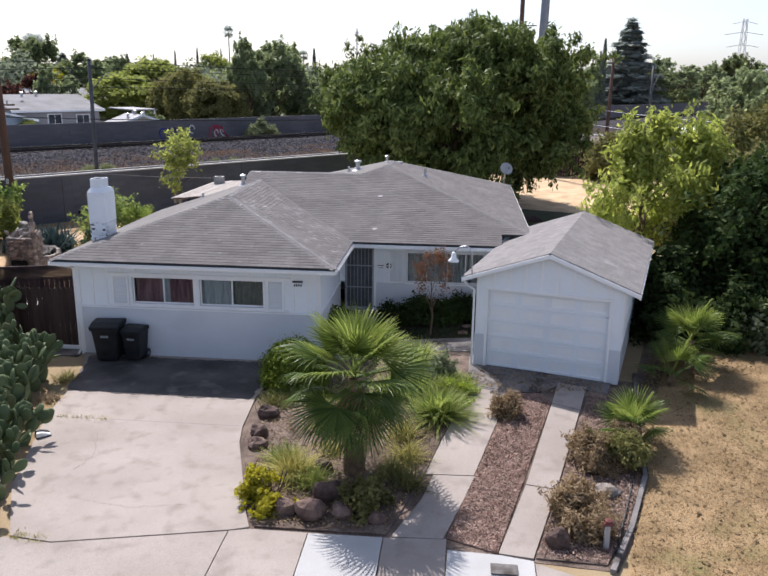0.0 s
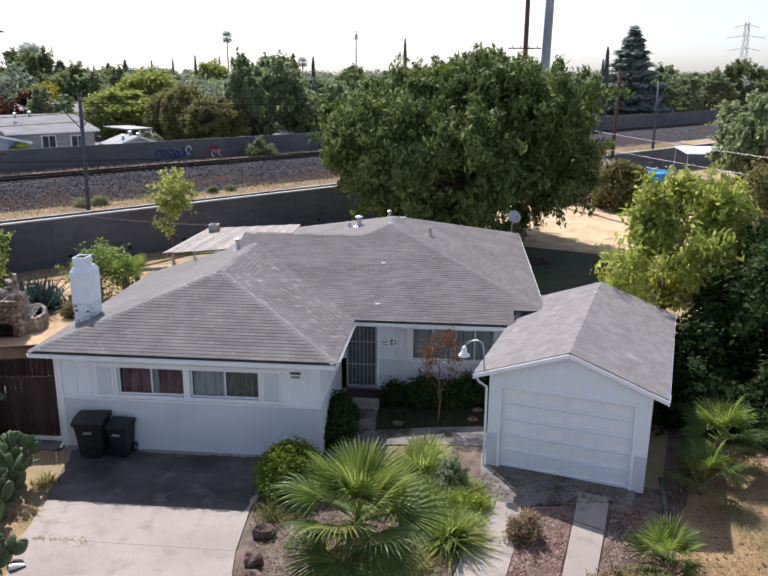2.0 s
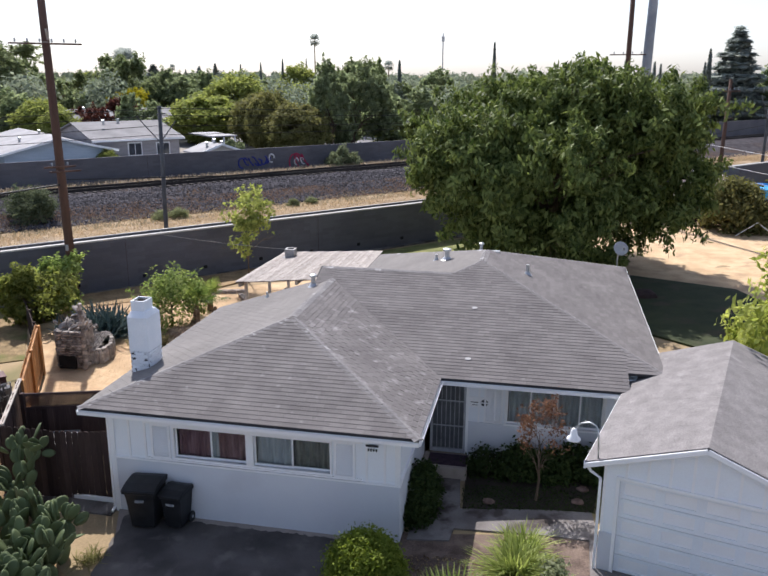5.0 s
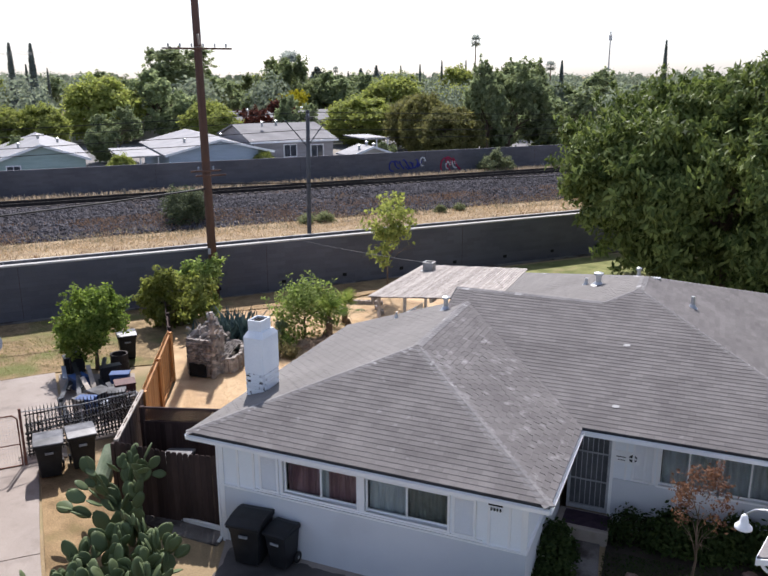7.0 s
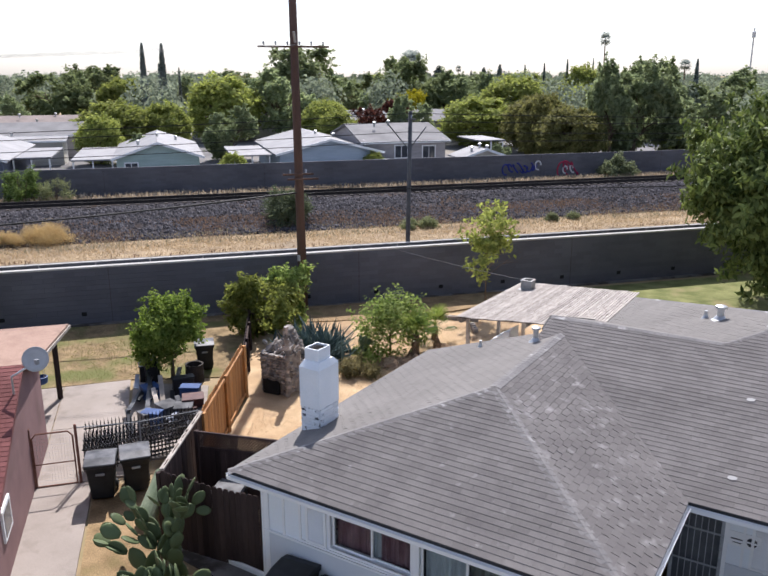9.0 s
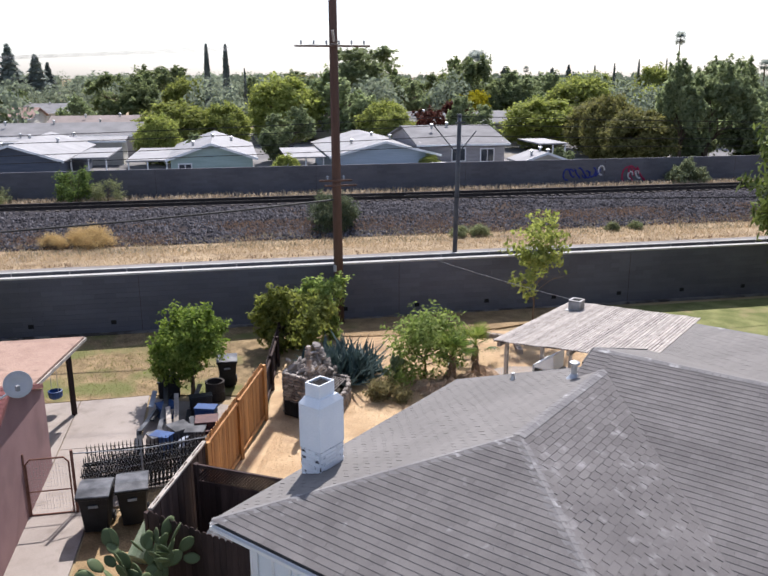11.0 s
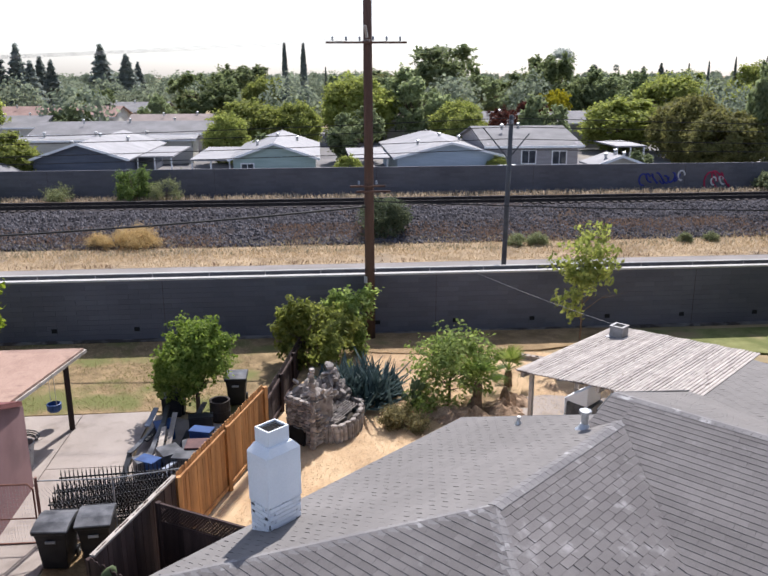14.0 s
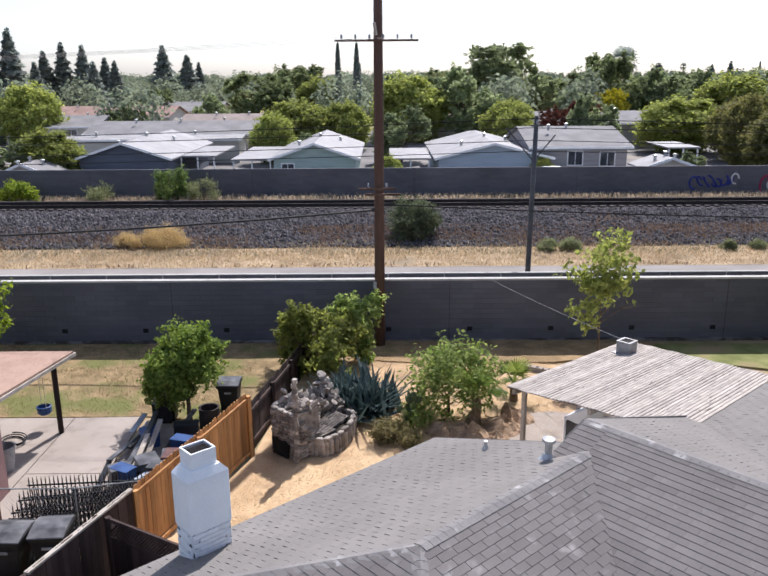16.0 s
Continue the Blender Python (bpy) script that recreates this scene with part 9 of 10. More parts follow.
mobile_home("slate-blue mobile home with a pale roof and porch", -13.5, -5.85, 79, 95, H_SLATE, ROOF_WHITE, 3.5, 4.75, [], carport=(-5.75, -2.4, 82, 92))
mobile_home("pale green mobile home with a pale roof", 3.2, 10.2, 79, 95, H_GREEN, ROOF_WHITE, 3.4, 4.6, [(3.9, 4.9, 2.0, 2.8)], carport=(-0.6, 3.0, 79.5, 92))
mobile_home("pale blue mobile home with a pale roof", 17.4, 26.8, 79, 95, H_BLUE, ROOF_WHITE, 3.35, 4.5, [], carport=(13.2, 16.8, 80, 90))
mobile_home("warm grey mobile home with white-framed windows", 25.6, 33.8, 80, 93, H_GREY, ROOF_GREY, 4.15, 5.4, [(28.7, 29.9, 2.5, 3.6), (31.5, 32.7, 2.4, 3.5)], carport=(37.3, 40.2, 80, 86), ridge_u=False)
mobile_home("low shed with a white gabled roof by the wall", 33.4, 37.2, 73.6, 76.5, H_CREAM, ROOF_WHITE, 3.1, 3.75, [])
mobile_home("low shed with a pale roof by the wall", -17.6, -14.4, 73.8, 77, H_CREAM, ROOF_GREY, 2.9, 3.6, [])
mobile_home("long brown-roofed home in the second row", -22, -2, 104, 114, H_GREY, ROOF_GREY, 3.8, 4.9, [(-15, -13, 2.4, 3.4)], ridge_u=False)
mobile_home("long white-roofed home in the second row", -24, -3, 97, 101, H_CREAM, ROOF_WHITE, 3.7, 3.95, [], ridge_u=False)
mobile_home("brown-roofed home in the third row", -16, 2, 124, 134, H_CREAM, ROOF_BROWN, 3.7, 4.8, [(-12, -10, 2.2, 3.2), (-6, -4, 2.2, 3.2)], ridge_u=False)
mobile_home("terracotta-roofed home far off", -43, -22, 140, 152, H_CREAM, ROOF_RED, 4.0, 5.4, [(-40, -38, 2.2, 3.4), (-33, -31, 2.2, 3.4)], ridge_u=False)
mobile_home("cream home with a grey roof far off", -38, -26, 118, 128, H_CREAM, ROOF_GREY, 3.8, 5.0, [(-35, -33.5, 2.2, 3.3), (-30, -28.5, 2.2, 3.3)], ridge_u=False)
mobile_home("grey-roofed home beyond the bend", -44, -30, 84, 96, H_CREAM, ROOF_GREY, 3.4, 4.6, [(-41, -39.5, 2.2, 3.0)], ridge_u=True)
mobile_home("grey-roofed home far off", 30, 48, 112, 122, H_GREY, ROOF_GREY, 4.2, 5.4, [(33, 35, 2.4, 3.4)], ridge_u=False)
mobile_home("brown-roofed home far off", 12, 28, 128, 138, H_CREAM, ROOF_BROWN, 4.0, 5.3, [(15, 17, 2.4, 3.4)], ridge_u=False)
mobile_home("grey-roofed home beyond the track", 104, 122, 84, 96, H_GREY, ROOF_GREY, 3.8, 5.6, [(108, 110, 2.4, 3.4)], ridge_u=True)
mobile_home("brown-roofed home beyond the track", 124, 140, 84, 96, H_CREAM, ROOF_BROWN, 3.8, 5.4, [], ridge_u=False)
mobile_home("white-roofed home beyond the street", -30, -18, 160, 172, H_CREAM, ROOF_GREY, 4.0, 5.4, [], ridge_u=False)

van = thing("white_van", "white pickup parked beside the grey home", "car", Matrix.Translation(rf(26.9, 77.2, 0.95)) @ Matrix.Rotation(RAIL, 4, "Z"))
part("body", Shape().prism([(-2.4, 0.35), (2.4, 0.35), (2.45, 0.9), (1.4, 1.05), (0.7, 1.65), (-0.9, 1.7), (-1.1, 1.1), (-2.4, 1.05)], -0.9, 0.9, 1), TRIM, van, bevel=0.06)
part("side_glass", Shape().prism([(0.75, 1.1), (0.55, 1.55), (-0.8, 1.58), (-0.9, 1.1)], -0.91, 0.91, 1), GLASS_FAR, van)
for x in (-1.5, 1.5):
    for y in (-0.85, 0.85):
        part("wheel", Shape().lathe((0, 0, -0.11), [(0.3, 0), (0.34, 0.03), (0.34, 0.19), (0.3, 0.22)], 14).move(Matrix.Translation((x, y, 0.34)) @ Matrix.Rotation(radians(90), 4, "X")), BIN_BLACK, van)

# ---- far trees: a few kinds, copied ----
def kind_tree(name, label, material, seed, crown, height, clumps, each, spread, leaf, low=-0.95, hollow=0.6, rough=0.25, trunk=0.25):
    return tree(name, label, rf(0, -400), height, crown, material, seed, trunk=trunk, clumps=clumps, each=each, spread=spread, leaf=leaf, low=low, hollow=hollow, rough=rough)


def cone_tree(name, label, material, seed, r, h, count, leaf, skirt=0.1, ragged=0.25, power=1.0):
    """A conifer or cypress: whorled leaves in a narrowing crown."""
    t = thing(name, label, "tree", Matrix.Translation(rf(5, -400)))
    part("trunk", Shape().tube([(0, 0, -0.2), (0, 0, h * 0.5), (0, 0, h * 0.97)], [r * 0.14, r * 0.09, 0.02], 7), BARK, t)
    g = np.random.default_rng(seed)
    if ragged > 0.3:
        tiers = 24
        k = (tiers * (1 - np.sqrt(g.uniform(0, 1, count)))).astype(int)
        z = skirt + (1 - skirt) * (k + 0.8 * (g.uniform(0, 1, count) - 0.5)) / tiers
        reach = g.uniform(0.12, 1, count) ** 0.55
        rad = r * ((1 - z) ** power + 0.02) * reach * (0.8 + 0.2 * np.sin(k * 2.3))
        a = (g.integers(0, 9, count) + 0.37 * k) * 0.698 + g.normal(0, 0.13, count)
    else:
        z = skirt + (1 - skirt) * g.uniform(0, 1, count) ** 1.2
        rad = r * (1 - z) ** power * (1 - ragged * g.uniform(0.3, 1, count)) * np.sqrt(g.uniform(0.35, 1, count))
        a = g.uniform(0, 6.283, count)
    p = np.stack([rad * np.cos(a), rad * np.sin(a), z * h - rad * 0.15], 1)
    out = np.stack([np.cos(a), np.sin(a), 0.4 + 0 * a], 1)
    part("crown", fast_mesh("crown", *leaves(p, out, leaf, g, 2.0, 0.6), material), None, t)
    return t


def tall_palm(name, label, h, r, n_fronds, seed, stalk, blade):
    t = thing(name, label, "palm", Matrix.Translation(rf(9, -400)))
    part("trunk", Shape().tube([(0, 0, -0.2), (0.1, 0, h * 0.5), (0, 0, h)], [r * 1.3, r, r * 0.9], 8), PALM_TRUNK, t)
    me = fast_mesh("frond", *fan_frond(seed, stalk, blade, 12), LEAF_CONIFER)
    g = random.Random(seed)
    for i in range(n_fronds):
        ob = part("frond", me, None, t)
        ob.matrix_basis = Matrix.Translation((0, 0, h)) @ Matrix.Rotation(i * 2.4, 4, "Z") @ Matrix.Rotation(-radians(80 - 130 * i / n_fronds), 4, "Y")
    return t


KINDS = {
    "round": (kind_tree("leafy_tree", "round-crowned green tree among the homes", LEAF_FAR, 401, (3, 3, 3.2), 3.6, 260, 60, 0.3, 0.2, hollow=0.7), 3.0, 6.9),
    "bright": (kind_tree("leafy_tree", "yellow-green sunlit tree among the homes", LEAF_BRIGHT, 402, (3, 3, 3.2), 3.5, 260, 60, 0.3, 0.2, rough=0.15, hollow=0.7), 3.0, 6.8),
    "dark": (kind_tree("leafy_tree", "dark green dense tree among the homes", LEAF_MIDGREEN, 403, (3, 3, 3.5), 3.8, 280, 60, 0.32, 0.2, hollow=0.7), 3.0, 7.4),
    "olive": (kind_tree("leafy_tree", "olive-brown full tree beside the wall", LEAF_OLIVE, 404, (3, 3, 3.4), 3.7, 280, 60, 0.3, 0.2, rough=0.15, hollow=0.7), 3.0, 7.2),
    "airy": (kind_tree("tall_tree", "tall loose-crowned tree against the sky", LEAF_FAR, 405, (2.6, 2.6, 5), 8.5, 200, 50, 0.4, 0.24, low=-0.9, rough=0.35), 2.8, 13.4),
    "yellow": (kind_tree("leafy_tree", "yellowing small tree among the homes", LEAF_YELLOW, 406, (3, 3, 3.0), 3.5, 230, 50, 0.3, 0.2, rough=0.35), 3.0, 6.6),
    "plum": (kind_tree("leafy_tree", "dark plum-leaved tree among the homes", LEAF_PURPLE, 407, (3, 3, 3.0), 3.4, 230, 50, 0.3, 0.2), 3.0, 6.4),
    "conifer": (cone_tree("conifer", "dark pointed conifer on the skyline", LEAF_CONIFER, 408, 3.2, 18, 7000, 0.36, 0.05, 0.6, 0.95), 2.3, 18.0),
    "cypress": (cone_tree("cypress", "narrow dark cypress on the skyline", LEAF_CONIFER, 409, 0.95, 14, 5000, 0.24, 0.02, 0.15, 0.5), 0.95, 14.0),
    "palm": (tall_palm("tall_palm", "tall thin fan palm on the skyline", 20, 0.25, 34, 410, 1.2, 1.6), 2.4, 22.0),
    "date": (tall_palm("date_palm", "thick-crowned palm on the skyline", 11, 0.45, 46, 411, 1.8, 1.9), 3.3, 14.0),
}
used = {k: False for k in KINDS}


def plant(kind, u, n, wide, tall, turn):
    """One far tree by its plan place, crown width and height."""
    ob, r, h = KINDS[kind]
    p = rf(u, n)
    sx, sz = wide / (2 * r), tall / h
    m = Matrix.Translation((p.x, p.y, gz(p.x, p.y) - 0.05)) @ Matrix.Rotation(turn, 4, "Z")
    if used[kind]:
        ob = copy_thing(ob, m)
    else:
        ob.matrix_basis = m
        used[kind] = True
    ob.scale = (sx, sx, sz)
    return ob


for i, row in enumerate([(-66.7, 184.3, 9.1, 19.6), (-54.6, 167.8, 6.2, 12.3), (-68.4, 205.4, 8.1, 15.5), (-64.6, 206.9, 8.1, 17.6), (-60.3, 208.6, 8.1, 17.0), (-44.7, 171.7, 6.5, 12.4), (-57.2, 215.0, 7.8, 14.1), (-50.3, 201.5, 6.4, 13.1), (-42.3, 214.3, 9.4, 17.1), (-36.7, 215.8, 9.0, 14.7), (-36.2, 226.2, 6.1, 13.0), (-71.3, 182.1, 10.2, 17.0), (90.0, 238.8, 11.5, 12.2), (119.2, 259.6, 6.0, 12.9), (114.3, 261.7, 7.2, 11.9), (135.1, 81.0, 14.3, 17.6)]):
    plant("conifer", *row, turn=i * 1.7)
for i, row in enumerate([(-35.3, 119.5, 7.8, 7.9), (-16.3, 79.8, 5.4, 4.6), (1.1, 161.2, 8.9, 8.5), (1.5, 111.0, 8.6, 5.9), (7.9, 111.5, 5.9, 5.7), (16.2, 123.6, 10.0, 8.8), (28.8, 114.4, 6.5, 5.7), (54.8, 145.2, 8.3, 6.9), (48.0, 105.2, 9.9, 6.1), (62.2, 80.8, 5.7, 3.0), (103.8, 177.7, 9.2, 10.8)]):
    plant("bright", *row, turn=i * 1.7)
for i, row in enumerate([(-19.4, 78.4, 4.9, 3.6), (71.2, 160.5, 15.9, 8.5), (5.6, 91.3, 3.2, 3.3), (-14.7, 138.7, 5.2, 6.0), (-24.6, 123.6, 4.7, 4.8), (28.4, 231.1, 17.4, 9.6), (53.3, 82.1, 5.8, 9.9), (62.6, 80.4, 7.6, 6.9), (126.1, 150.0, 11.3, 9.6), (152.4, 80.9, 11.4, 9.7), (163.9, 80.4, 9.6, 8.7), (122.1, 81.1, 5.8, 8.2), (56.0, 23.1, 4.4, 7.2), (33.4, 89.1, 5.0, 6.6), (56.7, 82.8, 7.9, 9.7)]):
    plant("round", *row, turn=i * 1.7)
for i, row in enumerate([(-10.5, 159.9, 11.4, 9.5), (-6.0, 185.7, 13.9, 11.0), (45.8, 198.7, 5.6, 12.3), (55.6, 181.3, 8.7, 9.5), (-22.7, 126.3, 2.4, 4.6), (-31.2, 165.5, 7.4, 6.7), (51.9, 197.5, 11.3, 8.3), (74.7, 107.5, 7.4, 11.1), (140.3, 80.2, 11.7, 7.5), (182.5, 80.8, 11.8, 11.6), (49.3, 141.8, 9.9, 12.0)]):
    plant("dark", *row, turn=i * 1.7)
for i, row in enumerate([(5.15, 146.4, 1.8, 14.3), (8.25, 146.6, 2.0, 14.3), (7.8, 181.6, 1.2, 11.6), (12.4, 201.7, 1.1, 11.0), (121.6, 291.2, 1.6, 10.8), (96.1, 181.9, 1.1, 11.9), (100.8, 179.4, 1.2, 12.7), (116.0, 193.7, 1.0, 13.2), (106.8, 139.8, 1.6, 12.0), (118.1, 238.0, 1.4, 12.2), (87.2, 90.9, 1.1, 13.7), (126.4, 91.2, 1.4, 11.4), (126.9, 81.0, 1.6, 13.3), (125.7, 81.0, 1.2, 11.2), (112.8, 80.4, 1.1, 10.8)]):
    plant("cypress", *row, turn=i * 1.7)
for i, row in enumerate([(32.7, 175.4, 6.0, 14.4), (37.0, 177.9, 6.7, 14.7), (33.0, 151.5, 10.9, 13.8), (59.3, 26.4, 4.5, 7.2), (59.9, 24.9, 4.1, 7.9)]):
    plant("airy", *row, turn=i * 1.7)
for i, row in enumerate([(35.2, 117.3, 6.4, 4.5), (33.6, 100.5, 6.0, 6.2)]):
    plant("plum", *row, turn=i * 1.7)
for i, row in enumerate([(66.7, 193.8, 7.5, 15.0)]):
    plant("date", *row, turn=i * 1.7)
for i, row in enumerate([(47.1, 134.9, 6.3, 5.8), (44.5, 125.8, 5.9, 6.5)]):
    plant("yellow", *row, turn=i * 1.7)
for i, row in enumerate([(51.1, 95.2, 7.3, 6.8), (47.0, 85.7, 4.9, 7.2), (47.9, 80.7, 6.4, 6.0)]):
    plant("olive", *row, turn=i * 1.7)
for i, row in enumerate([(154.3, 252.4, 4.2, 22.7), (122.8, 165.3, 2.9, 12.3), (113.6, 283.7, 2.4, 12.4)]):
    plant("palm", *row, turn=i * 1.7)


# garden trees filling the blocks farther back
fill = random.Random(91)
for i in range(95):
    u, n = fill.uniform(-75, 130), fill.uniform(112, 235)
    if (u < 14 and n < 236) or (28 < u < 50 and n < 126):
        continue
    plant(fill.choice(("round", "round", "dark", "bright", "olive", "airy", "round", "bright")), u, n, fill.uniform(6, 11), fill.uniform(6, 9.5), fill.uniform(0, 6))
for i, (u, n, w, h) in enumerate(((13.0, 77.0, 2.2, 2.6), (-1.2, 76.4, 1.8, 1.6), (26.2, 78.5, 2.0, 2.2), (38.6, 77.5, 2.6, 2.6), (0.8, 96.5, 4.5, 5.0), (14.5, 97.0, 5.5, 5.5), (27.0, 97.5, 5.0, 5.0))):
    plant("round" if i % 2 else "bright", u, n, w, h, i * 1.3)


# ---- the far right: neighbours, poles and the skyline ----
picket_fence("back_fence", "dark board fence at the end of the dry yard", (4.0, 60.8), (13.5, 60.0), 1.8, FENCE_OLD, board=0.2, post_every=3.0)
picket_fence("back_fence", "dark board fence behind the bright tree", (13.5, 60.0), (30.0, 54.5), 1.8, FENCE_OLD, board=0.2, post_every=3.0)
picket_fence("side_yard_fence", "dark board fence along the right side yard", (9.0, 36.0), (16.5, 22.0), 1.85, FENCE_OLD, board=0.16, post_every=2.6)
pool = thing("frame_pool", "round bright blue above-ground pool", "pool", Matrix.Translation((16.3, 72.5, gz(16.3, 72.5))))
part("liner", Shape().lathe((0, 0, 0), [(2.2, 0), (2.25, 1.1), (2.15, 1.12), (2.1, 0.9), (0.1, 0.88)], 28), POOL_BLUE, pool, "bright blue liner")
for k in range(10):
    a = k * 0.628
    part("leg", Shape().tube([(2.3 * math.cos(a), 2.3 * math.sin(a), 0), (2.27 * math.cos(a), 2.27 * math.sin(a), 1.15)], 0.04, 6), METAL, pool)
can = thing("canopy_tent", "white flat-topped canopy over the far yard", "canopy", Matrix.Translation((22.6, 76.0, 0.3)))
part("top", Shape().slab([(-2.6, -2.2, 2.7), (2.6, -2.2, 2.7), (2.6, 2.2, 2.95), (-2.6, 2.2, 2.95)], 0.1), TRIM, can)
for x in (-2.5, 2.5):
    for y in (-2.1, 2.1):
        part("pole", Shape().tube([(x, y, 0), (x, y, 2.75)], 0.04, 6), METAL, can)
shed = thing("garden_shed", "small pale shed behind the back fence", "shed", Matrix.Translation((10.8, 67.5, 0.3)))
part("wall", Shape().span((-1.6, -1.2, 0), (1.6, 1.2, 2.1)), H_CREAM, shed)
part("roof", Shape().slab([(-1.8, -1.5, 2.1), (1.8, -1.5, 2.1), (1.8, 0, 2.7), (-1.8, 0, 2.7)], 0.08).slab([(-1.8, 0, 2.7), (1.8, 0, 2.7), (1.8, 1.5, 2.1), (-1.8, 1.5, 2.1)], 0.08), ROOF_BROWN, shed)
part("door", Shape().span((-0.4, -1.24, 0.05), (0.4, -1.2, 1.85)), FENCE_OLD, shed)
s = Shape().beam((-1.2, 0, 0.02), (0, 0, 0.9), 0.05, 0.05).beam((1.2, 0, 0.02), (0, 0, 0.9), 0.05, 0.05)
solo("timber_trestle", s, TRIM, "pale leaning timber trestle on the dry yard", "trestle", (12.6, 56.5, gz(12.6, 56.5)))
cable("garden_hose", "pale hose lying across the dry yard", (6.5, 57.0, 0.32), (13.5, 53.5, 0.32), 0.0, 0.03, WOOD_SCRAP, group="hoses")
cable("garden_hose", "dark soaker hose along the lawn edging", (3.25, 11.9, 0.06), (4.3, 15.2, 0.26), 0.0, 0.02, BIN_BLACK, group="hoses")

utility_pole("wooden power pole behind the shade tree", (4.75, 63.6, 0.25), 18.0, 0.21, 0.15, [(11.2, 2.4, 4, 0.1), (10.2, 1.0, 0, -0.3)], along=Vector((1, 0, 0)))
bp = thing("steel_mast", "blue-grey steel transmission mast", "mast", Matrix.Translation((8.3, 86.0, 0.9)))
part("shaft", Shape().tube([(0, 0, -0.3), (0.3, 0, 16), (0.6, 0, 34)], [0.5, 0.42, 0.3], 14), POLE_FAR, bp, smooth=True)
P3 = rf(81.0, 45.3, 0.95)
pole3 = utility_pole("slim grey steel pole with braces beside the track", P3, 8.0, 0.16, 0.12, [(7.6, 0.6, 1, 0)], POLE_STEEL)
part("brace", Shape().tube([(0, 0, 5.4), (RU.x * 1.6, RU.y * 1.6, 7.4)], 0.04, 6), POLE_STEEL, pole3)
part("brace", Shape().tube([(0, 0, 4.6), (-RU.x * 1.6, -RU.y * 1.6, 7.2)], 0.04, 6), POLE_STEEL, pole3)
utility_pole("brown wooden utility pole at the back fence", rf(63.6, 39.5, 0.3), 9.5, 0.18, 0.13, [(8.6, 2.4, 4, 0), (6.5, 1.0, 0, 0)], lean=(0.1, 0))
for k, (z0, z1) in enumerate(((3.95, 4.35), (3.2, 3.75), (5.2, 5.4))):
    cable("line_wire", "sunlit overhead wire crossing the back yards", (11.0, 68.2, z0), (23.5, 34.0, z1), 0.25, 0.014, WIRE_PALE)
for k in range(3):
    cable("line_wire", "high thin transmission wire across the sky", (-90, 98 - k, 46 + k), (8.7, 86, 30 - k * 1.5), 3.0, 0.018, WIRE_FAINT)
    cable("line_wire", "high thin transmission wire across the sky", (8.7, 86, 30 - k * 1.5), (95, 80 + k, 28 + k), 3.0, 0.018, WIRE_FAINT)
tower = thing("lattice_tower", "grey steel lattice power tower far off", "tower", Matrix.Translation((82.0, 250.0, 0.6)))
for sx, sy in ((-1, -1), (1, -1), (1, 1), (-1, 1)):
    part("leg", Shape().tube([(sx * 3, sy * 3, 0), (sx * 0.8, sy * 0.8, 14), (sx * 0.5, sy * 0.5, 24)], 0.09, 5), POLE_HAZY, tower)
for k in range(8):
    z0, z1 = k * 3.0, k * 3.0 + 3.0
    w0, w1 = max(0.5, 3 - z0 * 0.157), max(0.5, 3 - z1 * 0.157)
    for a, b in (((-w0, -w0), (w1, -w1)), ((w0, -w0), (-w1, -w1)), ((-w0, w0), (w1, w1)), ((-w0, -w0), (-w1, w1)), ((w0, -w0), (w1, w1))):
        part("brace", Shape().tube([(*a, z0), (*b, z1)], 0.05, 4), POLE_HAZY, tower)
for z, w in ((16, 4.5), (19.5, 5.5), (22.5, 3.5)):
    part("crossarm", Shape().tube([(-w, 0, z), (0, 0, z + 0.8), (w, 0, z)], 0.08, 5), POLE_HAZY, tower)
mast = thing("radio_mast", "thin pale radio mast on the skyline", "mast", Matrix.Translation((-52.5, 400.0, 0.6)))
part("lattice", Shape().tube([(0, 0, 0), (0, 0, 29)], [0.45, 0.3], 6), POLE_HAZY, mast)
part("antenna", Shape().lathe((0, 0, 25), [(0.8, 0), (0.8, 2.4), (0.4, 2.6)], 8), POLE_HAZY, mast)


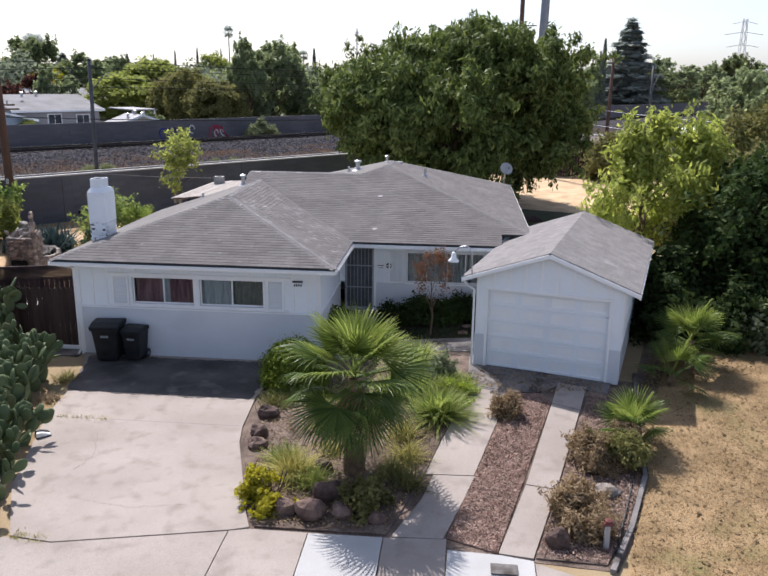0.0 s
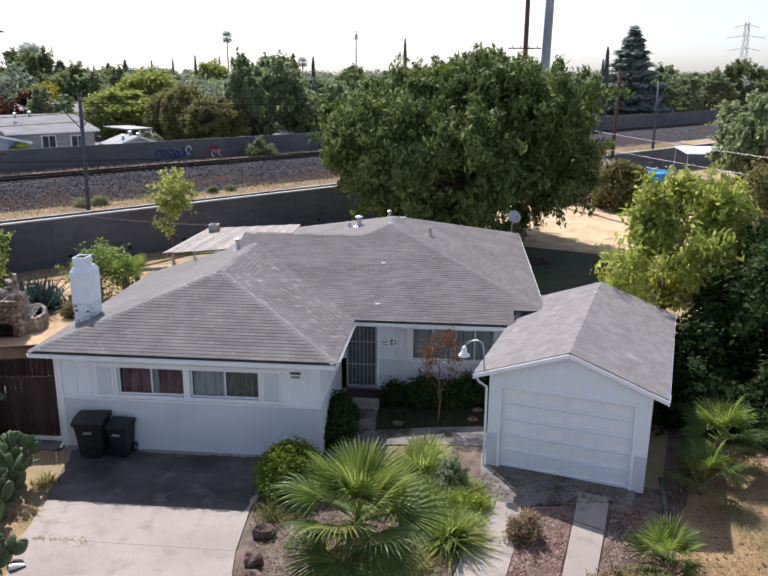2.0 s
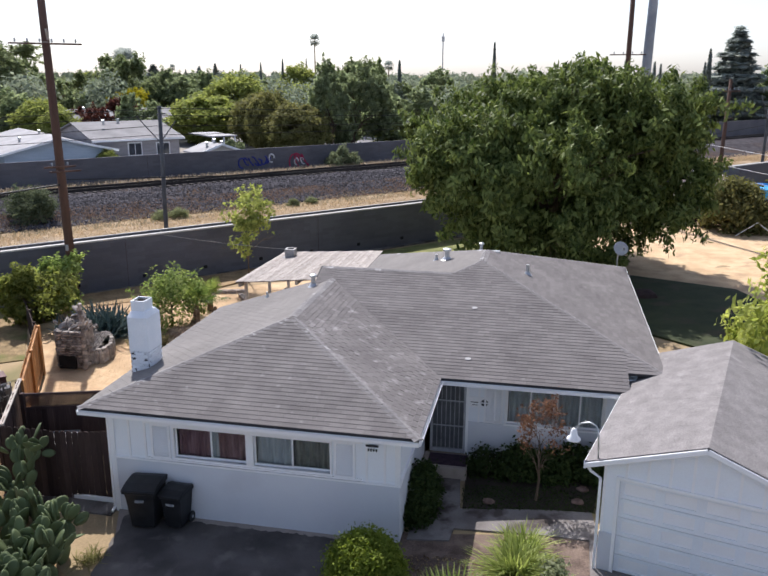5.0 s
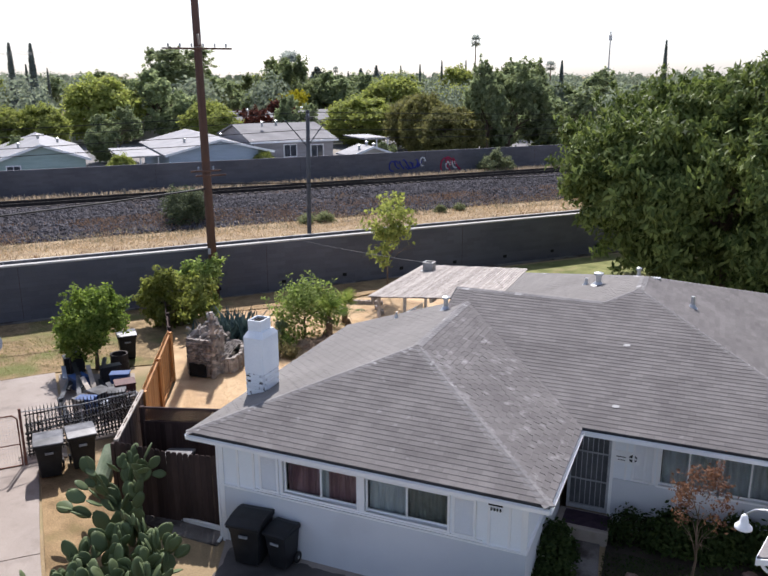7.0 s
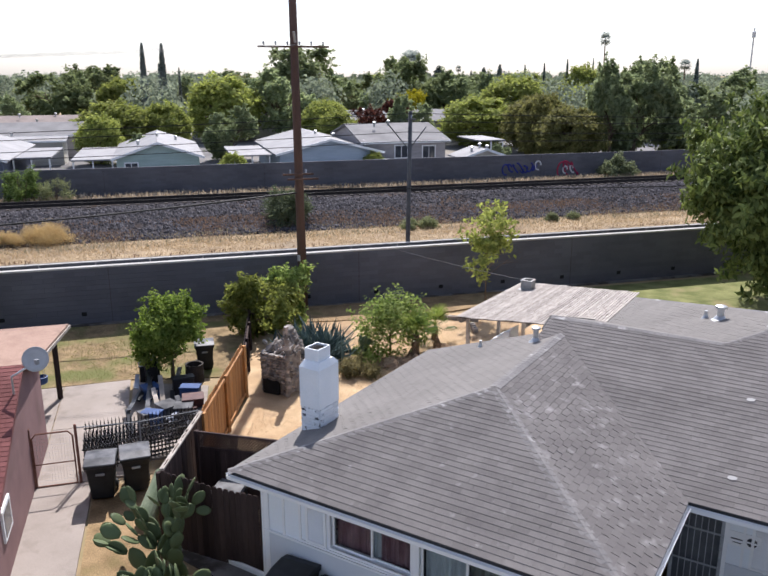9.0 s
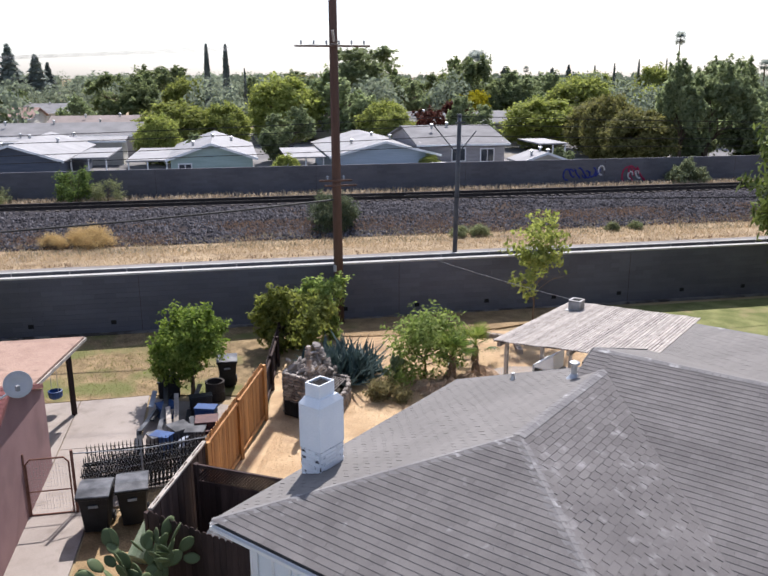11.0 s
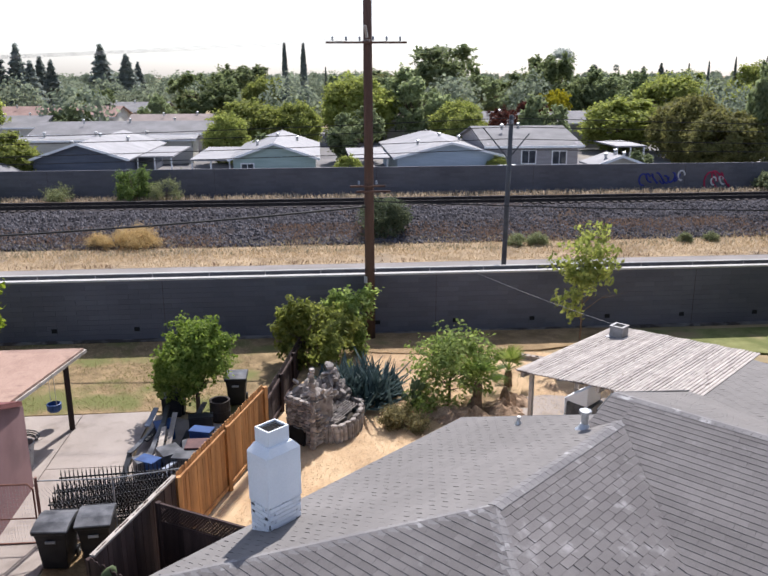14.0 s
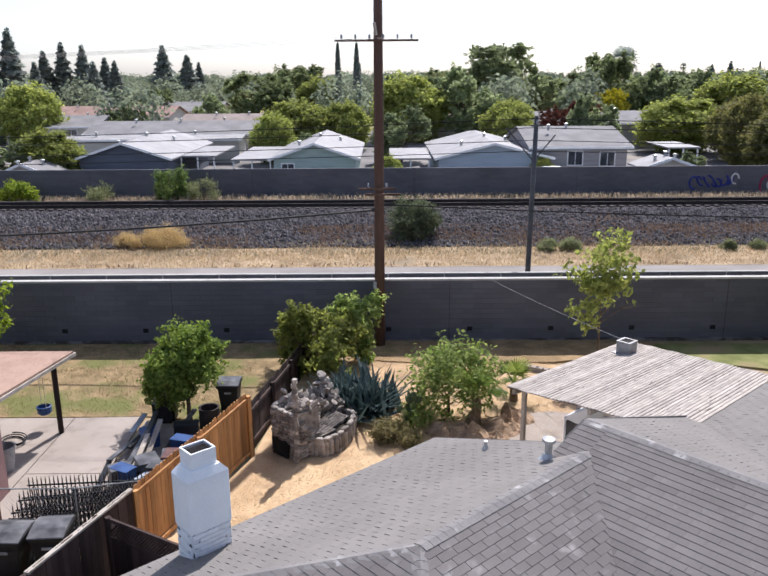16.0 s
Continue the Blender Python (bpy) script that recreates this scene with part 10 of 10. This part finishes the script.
def far_woods():
    """The wooded plain to the horizon, one mass of clumped crowns."""
    g = np.random.default_rng(77)
    pts, outs, sizes, core = [], [], [], []
    n_trees = 1500
    d = 125 + 700 * g.uniform(0, 1, n_trees) ** 1.6
    a = g.uniform(radians(-38), radians(78), n_trees)
    for i in range(n_trees):
        x, y = -d[i] * math.sin(a[i]), 10 + d[i] * math.cos(a[i])
        n = RN.x * x + RN.y * y
        if n < 98 or (n < 180 and g.uniform() < 0.72):
            continue
        r = g.uniform(2.6, 5.5)
        h = g.uniform(4.5, 9.5) * (1 + d[i] / 2200)
        k = 900 if d[i] < 300 else 220
        v = g.normal(0, 1, (k, 3))
        v /= np.linalg.norm(v, axis=1, keepdims=True)
        q = v * g.uniform(0.62, 1.06, (k, 1)) * (1 + 0.16 * np.sin(3.1 * v[:, :1] * 2 + i) * np.cos(4.3 * v[:, 2:] + 2 * i)) * [r, r, h * 0.5] + [x, y, 0.7 + h * 0.52]
        pts.append(q)
        outs.append(v + [0, 0, 0.3])
        for j in range(4 if d[i] > 300 else 0):
            z0, z1 = (-0.8 + 0.4 * j) * h * 0.5, (-0.4 + 0.4 * j) * h * 0.5
            w0, w1 = (r * 0.82 * math.sqrt(max(0.04, 1 - (z / (h * 0.5)) ** 2)) for z in (z0, z1))
            for m in range(7):
                a0, a1 = m * 0.8976, (m + 1) * 0.8976
                core.extend([(x + w0 * math.cos(a0), y + w0 * math.sin(a0), 0.7 + h * 0.52 + z0), (x + w0 * math.cos(a1), y + w0 * math.sin(a1), 0.7 + h * 0.52 + z0), (x + w1 * math.cos(a1), y + w1 * math.sin(a1), 0.7 + h * 0.52 + z1), (x + w1 * math.cos(a0), y + w1 * math.sin(a0), 0.7 + h * 0.52 + z1)])
        sizes.append(np.full(k, r * (0.11 if k == 900 else 0.17)))
    p, o, s = np.concatenate(pts), np.concatenate(outs), np.concatenate(sizes)
    verts, quads = leaves(p, o, s, g, 1.5, 0.7)
    verts = np.concatenate([verts, np.array(core)])
    quads = np.arange(len(verts)).reshape(-1, 4)
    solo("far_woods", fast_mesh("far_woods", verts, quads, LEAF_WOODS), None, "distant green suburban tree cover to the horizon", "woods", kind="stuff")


# haze over the far woods is put into this leaf colour
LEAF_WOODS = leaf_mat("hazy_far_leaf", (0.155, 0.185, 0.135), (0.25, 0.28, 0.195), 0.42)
far_woods()


# ---- single pieces, last ----
tab = Shape()
wedge(tab, [(0.004, 0), (SINGLE_W - 0.004, 0), (SINGLE_W - 0.004, SINGLE_H), (0.004, SINGLE_H)], 0.0, SINGLE_H, lambda a, b, h: Vector((a, b, h)))
tab_mesh = mesh_of("shingle", tab, SHINGLE_PIECE)
for m, parent in PIECES[:300]:
    ob = new("shingle", tab_mesh)
    ob.parent = parent
    ob.matrix_basis = m
for me, p in CHIMNEY_BRICKS:
    ob = new("brick", me)
    ob.parent = chim
    ob.location = p
